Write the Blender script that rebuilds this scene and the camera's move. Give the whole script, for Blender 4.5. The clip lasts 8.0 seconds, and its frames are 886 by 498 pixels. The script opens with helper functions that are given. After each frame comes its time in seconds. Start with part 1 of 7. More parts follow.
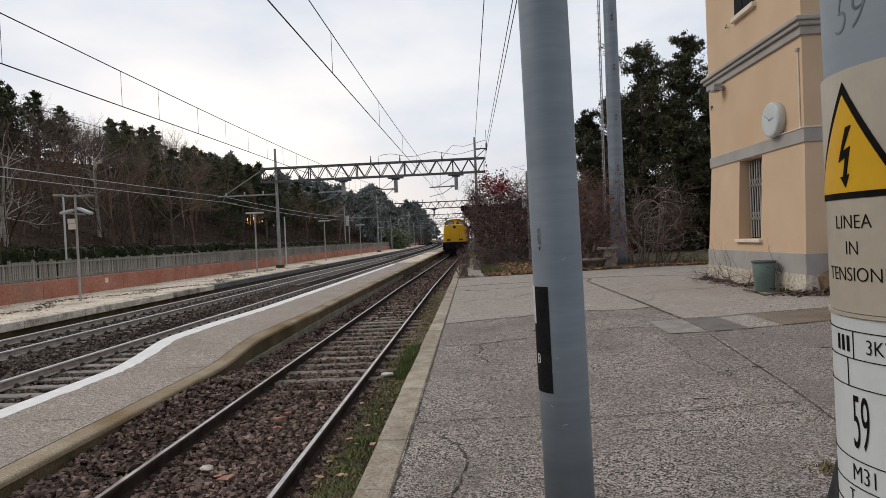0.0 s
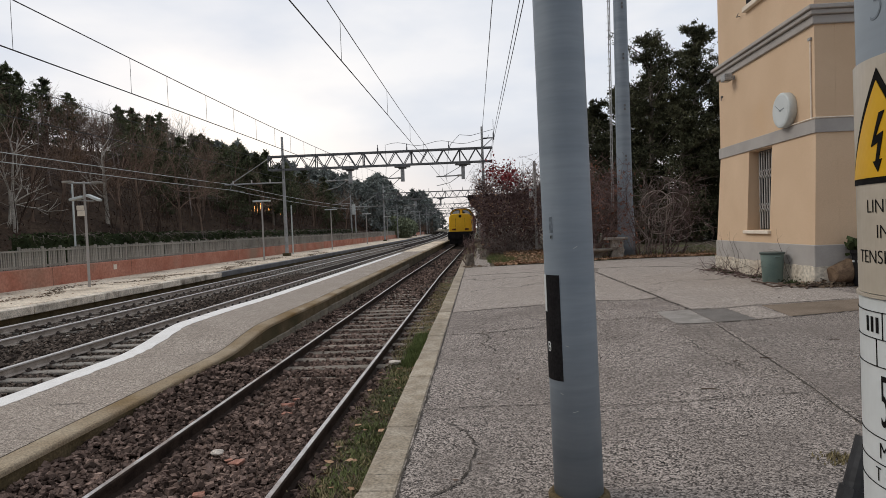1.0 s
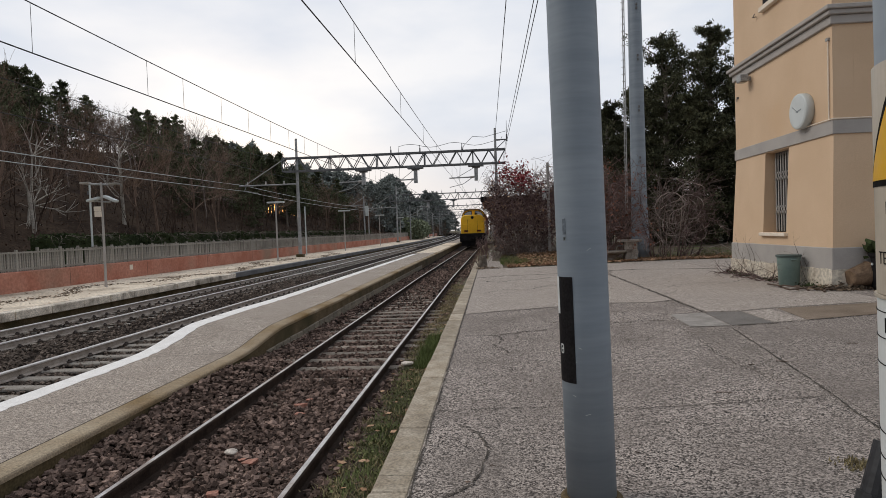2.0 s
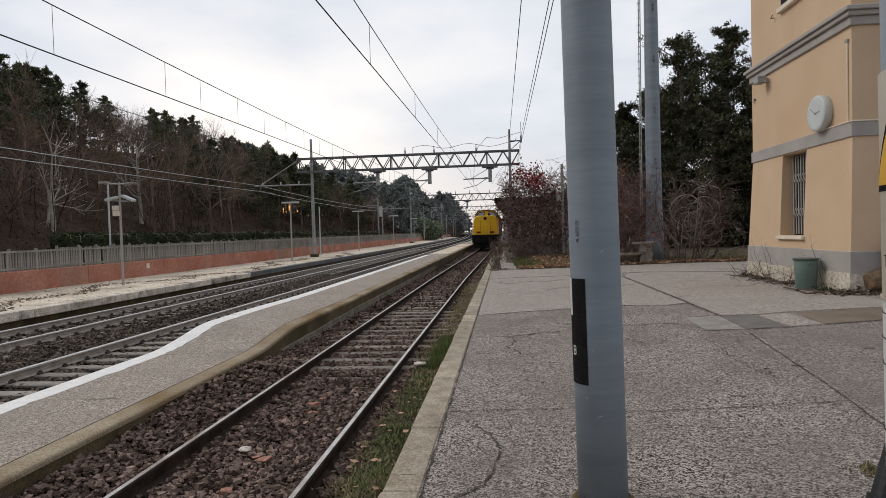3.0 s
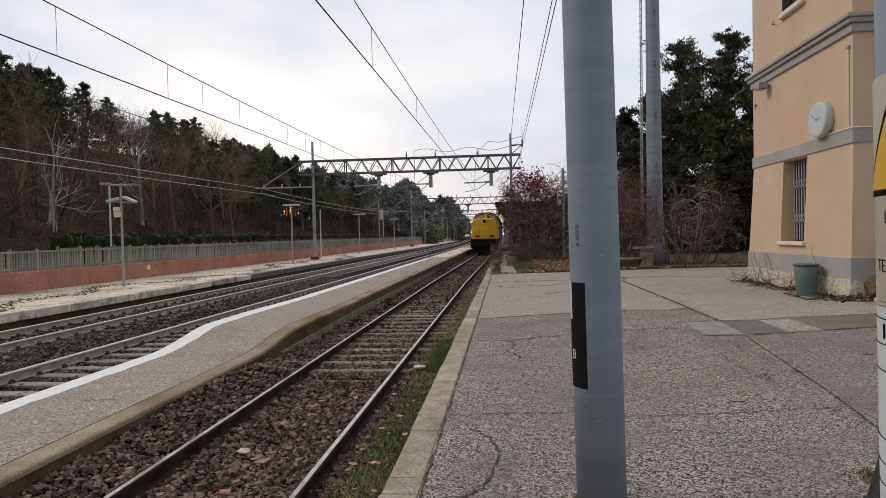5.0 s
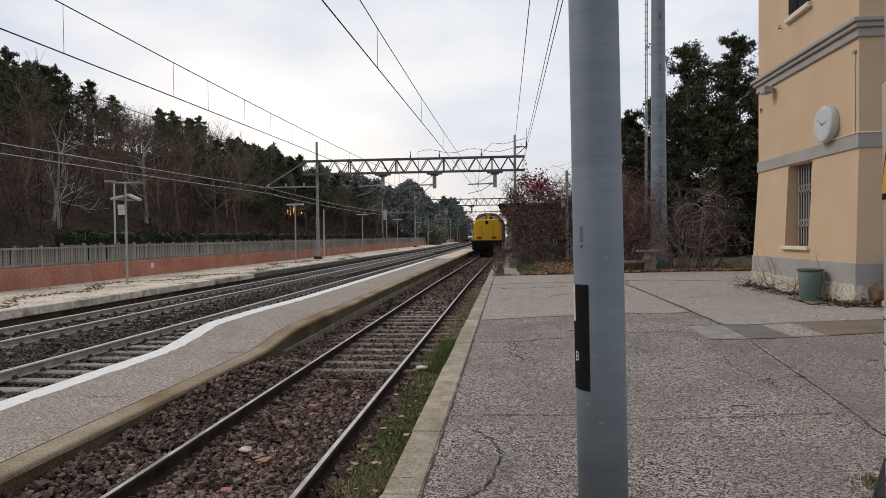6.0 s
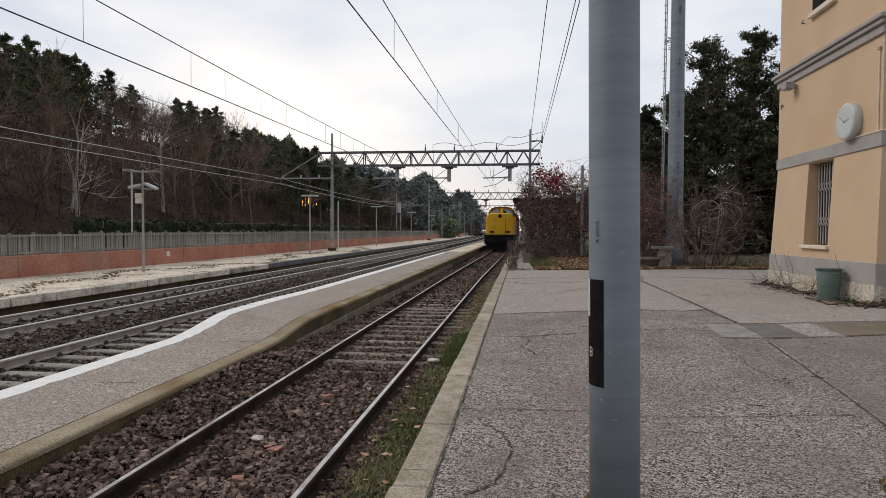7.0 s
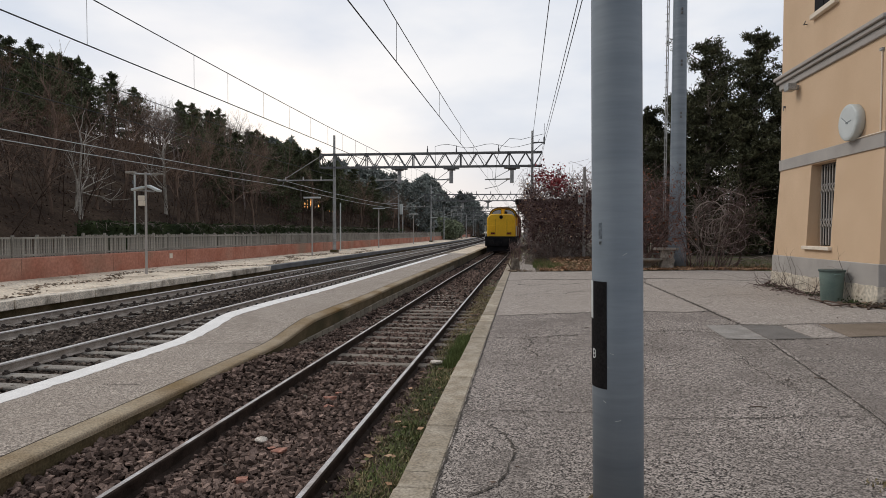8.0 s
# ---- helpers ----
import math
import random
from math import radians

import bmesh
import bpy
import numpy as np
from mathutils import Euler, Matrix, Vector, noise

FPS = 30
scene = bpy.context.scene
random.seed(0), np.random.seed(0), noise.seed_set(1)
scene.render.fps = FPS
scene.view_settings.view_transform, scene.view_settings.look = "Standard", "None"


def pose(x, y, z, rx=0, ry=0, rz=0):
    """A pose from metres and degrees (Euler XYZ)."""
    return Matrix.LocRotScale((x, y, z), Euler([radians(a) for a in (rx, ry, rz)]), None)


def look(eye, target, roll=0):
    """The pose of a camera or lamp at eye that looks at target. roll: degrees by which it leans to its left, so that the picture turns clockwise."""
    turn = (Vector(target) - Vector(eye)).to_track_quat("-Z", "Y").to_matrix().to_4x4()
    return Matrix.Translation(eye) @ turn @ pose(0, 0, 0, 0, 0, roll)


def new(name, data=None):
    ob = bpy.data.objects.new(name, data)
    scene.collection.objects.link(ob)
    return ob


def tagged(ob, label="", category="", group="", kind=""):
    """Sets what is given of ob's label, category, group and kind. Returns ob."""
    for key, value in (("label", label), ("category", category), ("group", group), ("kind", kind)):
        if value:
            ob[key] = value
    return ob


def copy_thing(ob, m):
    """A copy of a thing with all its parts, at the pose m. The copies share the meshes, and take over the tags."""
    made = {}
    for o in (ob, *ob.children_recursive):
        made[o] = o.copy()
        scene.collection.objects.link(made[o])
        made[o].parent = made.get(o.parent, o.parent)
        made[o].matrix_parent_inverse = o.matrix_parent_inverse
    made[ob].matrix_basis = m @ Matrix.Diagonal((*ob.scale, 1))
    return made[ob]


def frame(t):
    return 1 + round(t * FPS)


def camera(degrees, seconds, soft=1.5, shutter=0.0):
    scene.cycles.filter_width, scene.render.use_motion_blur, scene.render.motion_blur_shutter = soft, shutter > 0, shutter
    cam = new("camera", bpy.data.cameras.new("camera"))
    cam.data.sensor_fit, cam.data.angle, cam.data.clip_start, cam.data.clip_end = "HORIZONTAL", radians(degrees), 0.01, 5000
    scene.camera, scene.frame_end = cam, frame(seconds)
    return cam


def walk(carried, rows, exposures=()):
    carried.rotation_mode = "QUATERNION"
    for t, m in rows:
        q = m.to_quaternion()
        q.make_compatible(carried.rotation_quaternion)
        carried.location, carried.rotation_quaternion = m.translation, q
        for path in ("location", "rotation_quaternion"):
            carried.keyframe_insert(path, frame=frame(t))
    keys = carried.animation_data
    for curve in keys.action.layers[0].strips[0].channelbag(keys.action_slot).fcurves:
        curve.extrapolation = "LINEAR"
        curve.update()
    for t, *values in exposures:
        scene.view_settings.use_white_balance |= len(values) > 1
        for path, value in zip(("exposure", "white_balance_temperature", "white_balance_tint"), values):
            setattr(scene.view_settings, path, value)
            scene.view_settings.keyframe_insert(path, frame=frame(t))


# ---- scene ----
cam = camera(71.0, 8.0, 0.6)

PATH = [
    (0, (2.499, 1.338, 2.059), (2.406, 3.336, 2.026), -2.5),
    (0.5, (2.471, 1.318, 2.055), (2.372, 3.315, 2.007), -2.7),
    (1, (2.462, 1.32, 2.05), (2.349, 3.316, 1.984), -2.1),
    (1.5, (2.46, 1.321, 2.049), (2.328, 3.316, 1.987), -2.0),
    (3, (2.466, 1.295, 2.049), (2.269, 3.285, 1.994), -1.6),
    (3.5, (2.465, 1.283, 2.048), (2.254, 3.271, 2.003), -1.5),
    (4, (2.475, 1.294, 2.047), (2.258, 3.281, 2.003), -1.5),
    (4.5, (2.471, 1.288, 2.047), (2.267, 3.277, 2.002), -1.4),
    (6, (2.463, 1.283, 2.043), (2.255, 3.271, 2.003), -0.6),
    (6.5, (2.454, 1.281, 2.04), (2.229, 3.268, 1.994), 0.2),
    (7, (2.456, 1.309, 2.035), (2.205, 3.292, 1.974), 0.3),
    (7.5, (2.452, 1.306, 2.039), (2.198, 3.289, 1.98), 0.2),
    (8, (2.45, 1.294, 2.039), (2.192, 3.277, 1.983), 0.2),
]
walk(cam, [(t, look(eye, at, roll)) for t, eye, at, roll in PATH])

# ---- light ----
world = bpy.data.worlds.new("world")
scene.world = world
world.use_nodes = True
wn, wl = world.node_tree.nodes, world.node_tree.links
wn.clear()
w_out = wn.new("ShaderNodeOutputWorld")
w_sky = wn.new("ShaderNodeTexSky")
w_sky.sky_type, w_sky.sun_disc = "NISHITA", False
w_sky.sun_elevation, w_sky.sun_rotation = radians(14), radians(-25)
w_sky.dust_density = 3.0
w_clear = wn.new("ShaderNodeBackground")
w_clear.inputs["Strength"].default_value = 0.07
w_co = wn.new("ShaderNodeTexCoord")
w_map = wn.new("ShaderNodeMapping")
w_map.inputs["Scale"].default_value = (1.0, 1.0, 2.6)
w_no = wn.new("ShaderNodeTexNoise")
w_no.inputs["Scale"].default_value, w_no.inputs["Detail"].default_value = 2.2, 5.0
w_ramp = wn.new("ShaderNodeValToRGB")
w_ramp.color_ramp.elements[0].position, w_ramp.color_ramp.elements[0].color = 0.34, (0.60, 0.70, 0.86, 1)
w_ramp.color_ramp.elements[1].position, w_ramp.color_ramp.elements[1].color = 0.62, (0.97, 0.985, 1.03, 1)
w_cloud = wn.new("ShaderNodeBackground")
w_mix = wn.new("ShaderNodeMixShader")
w_mix.inputs[0].default_value = 0.93
wl.new(w_sky.outputs[0], w_clear.inputs[0])
wl.new(w_co.outputs["Generated"], w_map.inputs[0])
wl.new(w_map.outputs[0], w_no.inputs["Vector"])
wl.new(w_no.outputs[0], w_ramp.inputs[0])
w_sep = wn.new("ShaderNodeSeparateXYZ")
w_low = wn.new("ShaderNodeMapRange")
w_low.inputs[1].default_value, w_low.inputs[2].default_value = 0.02, 0.17
w_low.inputs[3].default_value, w_low.inputs[4].default_value = 0.75, 0.0
w_tint = wn.new("ShaderNodeMix")
w_tint.data_type = "RGBA"
w_tint.inputs[7].default_value = (1.04, 0.955, 0.90, 1)
wl.new(w_co.outputs["Generated"], w_sep.inputs[0])
wl.new(w_sep.outputs[2], w_low.inputs[0])
wl.new(w_low.outputs[0], w_tint.inputs[0])
wl.new(w_ramp.outputs[0], w_tint.inputs[6])
# the low sun behind the trees warms a small part of the sky, and the sky dims away from it
w_dot = wn.new("ShaderNodeVectorMath")
w_dot.operation = "DOT_PRODUCT"
w_dot.inputs[1].default_value = Vector((-0.318, 0.947, 0.045)).normalized()
w_near = wn.new("ShaderNodeMapRange")
w_near.interpolation_type = "SMOOTHSTEP"
w_near.inputs[1].default_value, w_near.inputs[2].default_value = 0.9985, 0.99995
w_warm = wn.new("ShaderNodeMix")
w_warm.data_type = "RGBA"
w_warm.inputs[7].default_value = (2.6, 1.05, 0.22, 1)
w_side = wn.new("ShaderNodeMapRange")
w_side.inputs[1].default_value, w_side.inputs[2].default_value = -1.0, 0.75
w_side.inputs[3].default_value, w_side.inputs[4].default_value = 0.60, 0.925
wl.new(w_co.outputs["Generated"], w_dot.inputs[0])
wl.new(w_dot.outputs["Value"], w_near.inputs[0])
wl.new(w_dot.outputs["Value"], w_side.inputs[0])
wl.new(w_near.outputs[0], w_warm.inputs[0])
wl.new(w_tint.outputs[2], w_warm.inputs[6])
wl.new(w_warm.outputs[2], w_cloud.inputs[0])
wl.new(w_side.outputs[0], w_cloud.inputs["Strength"])
wl.new(w_clear.outputs[0], w_mix.inputs[1])
wl.new(w_cloud.outputs[0], w_mix.inputs[2])
wl.new(w_mix.outputs[0], w_out.inputs[0])
sun_data = bpy.data.lights.new("sun", "SUN")
sun_data.energy, sun_data.angle, sun_data.color = 1.1, radians(25), (1.0, 0.93, 0.84)
sun = new("sun", sun_data)
sun.matrix_world = look((-30, 6, 28), (0, 0, 0))
scene.view_settings.exposure = 0.0

# ---- materials ----


def surf(name, c1, c2, scale=4.0, rough=0.8, bump=0.3, metal=0.0, fine=60.0, c3=None, patch=0.5, rand=0.0, island=0.0, depth=0.01, stretch=(1, 1, 1), spec=0.25, two=0.35):
    """A worn surface: c1 and c2 mixed by coarse noise, fine grain, stains of c3, and a relief."""
    m = bpy.data.materials.new(name)
    m.use_nodes = True
    n, l = m.node_tree.nodes, m.node_tree.links
    b = n["Principled BSDF"]
    co = n.new("ShaderNodeTexCoord")
    mp = n.new("ShaderNodeMapping")
    mp.inputs["Scale"].default_value = stretch
    l.new(co.outputs["Object"], mp.inputs[0])
    big = n.new("ShaderNodeTexNoise")
    big.inputs["Scale"].default_value, big.inputs["Detail"].default_value = scale, 6
    small = n.new("ShaderNodeTexNoise")
    small.inputs["Scale"].default_value, small.inputs["Detail"].default_value = fine, 4
    l.new(mp.outputs[0], big.inputs["Vector"])
    l.new(mp.outputs[0], small.inputs["Vector"])
    r = n.new("ShaderNodeMapRange")
    r.inputs[1].default_value, r.inputs[2].default_value = 0.35, 0.65
    l.new(big.outputs[0], r.inputs[0])
    mix = n.new("ShaderNodeMix")
    mix.data_type = "RGBA"
    mix.inputs[6].default_value, mix.inputs[7].default_value = (*c1, 1), (*c2, 1)
    l.new(r.outputs[0], mix.inputs[0])
    col = mix.outputs[2]
    if c3:
        st = n.new("ShaderNodeTexNoise")
        st.inputs["Scale"].default_value, st.inputs["Detail"].default_value = scale * 0.37, 8
        l.new(mp.outputs[0], st.inputs["Vector"])
        sr = n.new("ShaderNodeMapRange")
        sr.inputs[1].default_value, sr.inputs[2].default_value = 1 - patch, 1.1 - patch * 0.8
        l.new(st.outputs[0], sr.inputs[0])
        m3 = n.new("ShaderNodeMix")
        m3.data_type = "RGBA"
        m3.inputs[7].default_value = (*c3, 1)
        l.new(sr.outputs[0], m3.inputs[0])
        l.new(col, m3.inputs[6])
        col = m3.outputs[2]
    hsv = n.new("ShaderNodeHueSaturation")
    l.new(col, hsv.inputs["Color"])
    v = n.new("ShaderNodeMapRange")
    v.inputs[1].default_value, v.inputs[2].default_value = 0.3, 0.7
    v.inputs[3].default_value, v.inputs[4].default_value = 1 - two, 1 + two
    l.new(small.outputs[0], v.inputs[0])
    val = v.outputs[0]
    for amount, node, out in ((rand, "ShaderNodeObjectInfo", "Random"), (island, "ShaderNodeNewGeometry", "Random Per Island")):
        if amount:
            o = n.new(node)
            k = n.new("ShaderNodeMapRange")
            k.inputs[3].default_value, k.inputs[4].default_value = 1 - amount, 1 + amount
            l.new(o.outputs[out], k.inputs[0])
            mu = n.new("ShaderNodeMath")
            mu.operation = "MULTIPLY"
            l.new(val, mu.inputs[0])
            l.new(k.outputs[0], mu.inputs[1])
            val = mu.outputs[0]
    l.new(val, hsv.inputs["Value"])
    l.new(hsv.outputs[0], b.inputs["Base Color"])
    b.inputs["Roughness"].default_value = rough
    b.inputs["Metallic"].default_value = metal
    b.inputs["Specular IOR Level"].default_value = spec
    if bump:
        bp = n.new("ShaderNodeBump")
        bp.inputs["Strength"].default_value, bp.inputs["Distance"].default_value = bump, depth
        l.new(small.outputs[0], bp.inputs["Height"])
        l.new(bp.outputs[0], b.inputs["Normal"])
    return m


def speckled(name, ca, cb, cell, c3, base_scale=0.6, bump=0.6, mottle=0.38):
    """Aggregate: small stones of different greys in a binder, with wide stains."""
    m = bpy.data.materials.new(name)
    m.use_nodes = True
    n, l = m.node_tree.nodes, m.node_tree.links
    b = n["Principled BSDF"]
    co = n.new("ShaderNodeTexCoord")
    vo = n.new("ShaderNodeTexVoronoi")
    vo.inputs["Scale"].default_value = cell
    l.new(co.outputs["Object"], vo.inputs["Vector"])
    rp = n.new("ShaderNodeValToRGB")
    rp.color_ramp.elements[0].position, rp.color_ramp.elements[1].position = 0.12, 0.88
    rp.color_ramp.elements[0].color, rp.color_ramp.elements[1].color = (*ca, 1), (*cb, 1)
    sep = n.new("ShaderNodeSeparateColor")
    l.new(vo.outputs["Color"], sep.inputs[0])
    l.new(sep.outputs[0], rp.inputs[0])
    st = n.new("ShaderNodeTexNoise")
    st.inputs["Scale"].default_value, st.inputs["Detail"].default_value, st.inputs["Roughness"].default_value = base_scale, 9, 0.65
    l.new(co.outputs["Object"], st.inputs["Vector"])
    r = n.new("ShaderNodeMapRange")
    r.inputs[1].default_value, r.inputs[2].default_value = 0.42, 0.68
    l.new(st.outputs[0], r.inputs[0])
    mx = n.new("ShaderNodeMix")
    mx.data_type = "RGBA"
    mx.inputs[7].default_value = (*c3, 1)
    mu = n.new("ShaderNodeMath")
    mu.operation = "MULTIPLY"
    mu.inputs[1].default_value = 0.72
    l.new(r.outputs[0], mu.inputs[0])
    l.new(mu.outputs[0], mx.inputs[0])
    l.new(rp.outputs[0], mx.inputs[6])
    mid = n.new("ShaderNodeTexNoise")
    mid.inputs["Scale"].default_value, mid.inputs["Detail"].default_value, mid.inputs["Roughness"].default_value = 24, 5, 0.8
    l.new(co.outputs["Object"], mid.inputs["Vector"])
    worn = n.new("ShaderNodeMapRange")
    worn.inputs[1].default_value, worn.inputs[2].default_value = 0.3, 0.7
    worn.inputs[3].default_value, worn.inputs[4].default_value = 1 - mottle, 1 + mottle
    l.new(mid.outputs[0], worn.inputs[0])
    hsv = n.new("ShaderNodeHueSaturation")
    l.new(worn.outputs[0], hsv.inputs["Value"])
    l.new(mx.outputs[2], hsv.inputs["Color"])
    l.new(hsv.outputs[0], b.inputs["Base Color"])
    b.inputs["Roughness"].default_value = 0.92
    b.inputs["Specular IOR Level"].default_value = 0.2
    bp = n.new("ShaderNodeBump")
    bp.inputs["Strength"].default_value, bp.inputs["Distance"].default_value = bump, 0.010
    l.new(vo.outputs["Distance"], bp.inputs["Height"])
    bp.invert = True
    l.new(bp.outputs[0], b.inputs["Normal"])
    return m


M_GROUND = surf("soil", (0.07, 0.055, 0.038), (0.12, 0.095, 0.065), 1.5, 0.95, 0.5, fine=9, c3=(0.09, 0.11, 0.04))
# litter of the slope, its brown darkened for the shade under the trees
M_HILL_SHADED = surf("leaf_litter", (0.030, 0.020, 0.015), (0.060, 0.041, 0.029), 0.5, 0.95, 0.6, fine=7, depth=0.1, spec=0.05)
# near-black base colour stands in for the deep shade between the stones
M_BED_SHADE = surf("shaded_ballast_bed", (0.016, 0.012, 0.010), (0.034, 0.025, 0.021), 2.0, 0.95, 0.8, fine=35, depth=0.03, spec=0.05)
M_STONE = surf("ballast_stone", (0.105, 0.072, 0.058), (0.215, 0.152, 0.124), 3.0, 0.9, 0.3, fine=90, island=0.75, spec=0.05)
M_STONE_DARK = surf("dark_ballast_stone", (0.088, 0.068, 0.055), (0.175, 0.138, 0.113), 3.0, 0.9, 0.3, fine=90, island=0.6, spec=0.05)
M_TERRA = surf("terracotta_shard", (0.33, 0.15, 0.105), (0.42, 0.22, 0.165), 9, 0.9, 0.3)
M_PALE = surf("pale_stone", (0.5, 0.44, 0.38), (0.65, 0.58, 0.5), 9, 0.9, 0.3)
M_RAIL = surf("rusty_rail", (0.028, 0.019, 0.015), (0.055, 0.038, 0.03), 6, 0.8, 0.3, fine=80, spec=0.08)
M_RAILTOP = surf("worn_rail_head", (0.42, 0.39, 0.37), (0.60, 0.57, 0.55), 5, 0.3, 0.1, metal=0.85, fine=70, c3=(0.22, 0.15, 0.11), spec=0.5)
M_RAILSHINE = surf("polished_rail_head", (0.62, 0.59, 0.56), (0.75, 0.72, 0.69), 5, 0.35, 0.1, metal=0.6, fine=70, two=0.1, spec=0.5)
M_FOOT = surf("dusty_rail_web", (0.29, 0.245, 0.205), (0.43, 0.37, 0.32), 6, 0.85, 0.3, fine=80)
M_SLEEPER = surf("weathered_sleeper", (0.165, 0.135, 0.108), (0.29, 0.248, 0.205), 5, 0.9, 0.6, fine=50, stretch=(1, 6, 6), rand=0.25)
M_SLEEPER_C = surf("concrete_sleeper", (0.22, 0.195, 0.165), (0.31, 0.28, 0.245), 5, 0.9, 0.4, fine=60, rand=0.15)
M_CLIP = surf("rail_clip_steel", (0.05, 0.04, 0.035), (0.09, 0.07, 0.06), 12, 0.7, 0.2)
M_ASPHALT = speckled("worn_aggregate_asphalt", (0.009, 0.008, 0.007), (0.535, 0.46, 0.405), 84, (0.17, 0.143, 0.124), 0.9, 0.6, 0.42)
M_PLAT = speckled("platform_asphalt", (0.17, 0.142, 0.12), (0.56, 0.48, 0.405), 75, (0.285, 0.238, 0.196), 0.9, 0.6, 0.45)
M_FARPLAT = surf("pale_dirty_paving", (0.60, 0.50, 0.385), (0.75, 0.645, 0.51), 1.2, 0.95, 0.4, fine=14, c3=(0.30, 0.235, 0.17), patch=0.48)
M_KERB = surf("sandstone_kerb", (0.31, 0.255, 0.185), (0.42, 0.36, 0.28), 5, 0.9, 0.6, fine=45, c3=(0.20, 0.165, 0.125), patch=0.45, rand=0.12)
M_KERB_PALE = surf("pale_limestone_kerb", (0.52, 0.455, 0.37), (0.76, 0.675, 0.565), 4, 0.9, 0.6, fine=25, c3=(0.19, 0.158, 0.122), patch=0.49, rand=0.12)
M_COPING = surf("mossy_coping", (0.28, 0.212, 0.135), (0.37, 0.30, 0.21), 1.8, 0.95, 0.5, fine=60, c3=(0.19, 0.118, 0.045), patch=0.54)
# dark olive-brown with darker blotches, for platform faces and concrete feet
M_FACE = surf("dark_olive_concrete", (0.085, 0.06, 0.028), (0.15, 0.11, 0.062), 2.5, 0.95, 0.6, fine=40, c3=(0.06, 0.05, 0.022), patch=0.52)
M_BLOCK = surf("stained_concrete_block", (0.19, 0.16, 0.12), (0.30, 0.265, 0.21), 3.0, 0.95, 0.5, fine=40, c3=(0.12, 0.09, 0.045), patch=0.5, rand=0.2)
M_WHITE = surf("worn_white_paint", (0.87, 0.84, 0.80), (0.79, 0.76, 0.72), 5, 0.7, 0.3, fine=50, c3=(0.45, 0.43, 0.41), patch=0.37, two=0.12)
M_CRACK = surf("crack_dirt", (0.04, 0.034, 0.028), (0.10, 0.085, 0.07), 12, 0.95, 0.3)
M_PATCH_L = surf("pale_concrete_patch", (0.25, 0.228, 0.203), (0.33, 0.305, 0.275), 3, 0.9, 0.4, fine=60)
M_APRON = speckled("worn_concrete_apron", (0.19, 0.162, 0.138), (0.52, 0.455, 0.40), 55, (0.31, 0.268, 0.23), 1.4, 0.6, 0.46)
M_DARKPAVE = speckled("smooth_dark_paving", (0.055, 0.047, 0.041), (0.42, 0.362, 0.318), 80, (0.19, 0.16, 0.14), 0.9)
M_CHANNEL = speckled("dirty_sunken_aggregate", (0.03, 0.026, 0.022), (0.46, 0.395, 0.345), 78, (0.17, 0.145, 0.125), 2.2, 0.7, 0.45)
M_PATCH_D = surf("dark_asphalt_patch", (0.145, 0.132, 0.118), (0.19, 0.172, 0.155), 3, 0.9, 0.4, fine=60)
M_PATCH_B = surf("brown_paving_patch", (0.165, 0.125, 0.09), (0.225, 0.175, 0.13), 2, 0.9, 0.4, fine=60)
M_REDWALL = surf("flaking_red_plaster", (0.38, 0.145, 0.095), (0.50, 0.235, 0.165), 0.9, 0.95, 0.4, fine=9, c3=(0.33, 0.22, 0.16), patch=0.5, two=0.2)
M_PICKET = surf("grey_concrete_picket", (0.25, 0.232, 0.20), (0.37, 0.345, 0.30), 0.8, 0.95, 0.4, fine=20, c3=(0.16, 0.145, 0.115), patch=0.45, rand=0.2, two=0.15)
M_OCHRE = surf("apricot_render", (0.61, 0.435, 0.285), (0.66, 0.48, 0.322), 0.7, 0.9, 0.25, fine=45, c3=(0.62, 0.42, 0.25), patch=0.4, two=0.06)
M_GREYBAND = surf("grey_painted_band", (0.36, 0.335, 0.31), (0.42, 0.39, 0.36), 1.6, 0.85, 0.3, fine=50, two=0.08)
M_BASE = surf("peeling_stone_base", (0.46, 0.40, 0.32), (0.62, 0.56, 0.46), 2.2, 0.9, 0.6, fine=12, c3=(0.42, 0.33, 0.25), patch=0.45)
M_SILL = surf("pale_stone_sill", (0.72, 0.62, 0.50), (0.80, 0.71, 0.59), 3, 0.8, 0.2, fine=50, two=0.1)
M_GALV = surf("grey_painted_steel_pole", (0.198, 0.236, 0.272), (0.247, 0.288, 0.325), 1.3, 0.55, 0.04, fine=12, c3=(0.30, 0.343, 0.378), patch=0.44, two=0.055, stretch=(0.35, 0.35, 3.5), spec=0.5)
M_STEEL = surf("weathered_galvanised_steel", (0.30, 0.30, 0.295), (0.42, 0.42, 0.41), 1.5, 0.6, 0.1, metal=0.35, fine=30)
M_STEEL_D = surf("dark_weathered_steel", (0.13, 0.13, 0.135), (0.19, 0.19, 0.19), 1.5, 0.65, 0.1, metal=0.3, fine=30)
M_WIRE = surf("dark_copper_wire", (0.03, 0.03, 0.032), (0.05, 0.048, 0.045), 3, 0.6, 0)
M_BLACK = surf("black_tape", (0.010, 0.009, 0.010), (0.016, 0.015, 0.015), 8, 0.6, 0.2, fine=60, spec=0.1)
M_BLACKP = surf("black_plastic", (0.012, 0.012, 0.013), (0.02, 0.02, 0.022), 8, 0.5, 0.1, spec=0.5)
M_STICKER = surf("beige_sticker", (0.44, 0.385, 0.305), (0.50, 0.44, 0.355), 5, 0.4, 0.05, two=0.04, spec=0.5)
M_LABEL = surf("white_label", (0.62, 0.65, 0.635), (0.68, 0.70, 0.69), 5, 0.35, 0.05, two=0.03, spec=0.5)
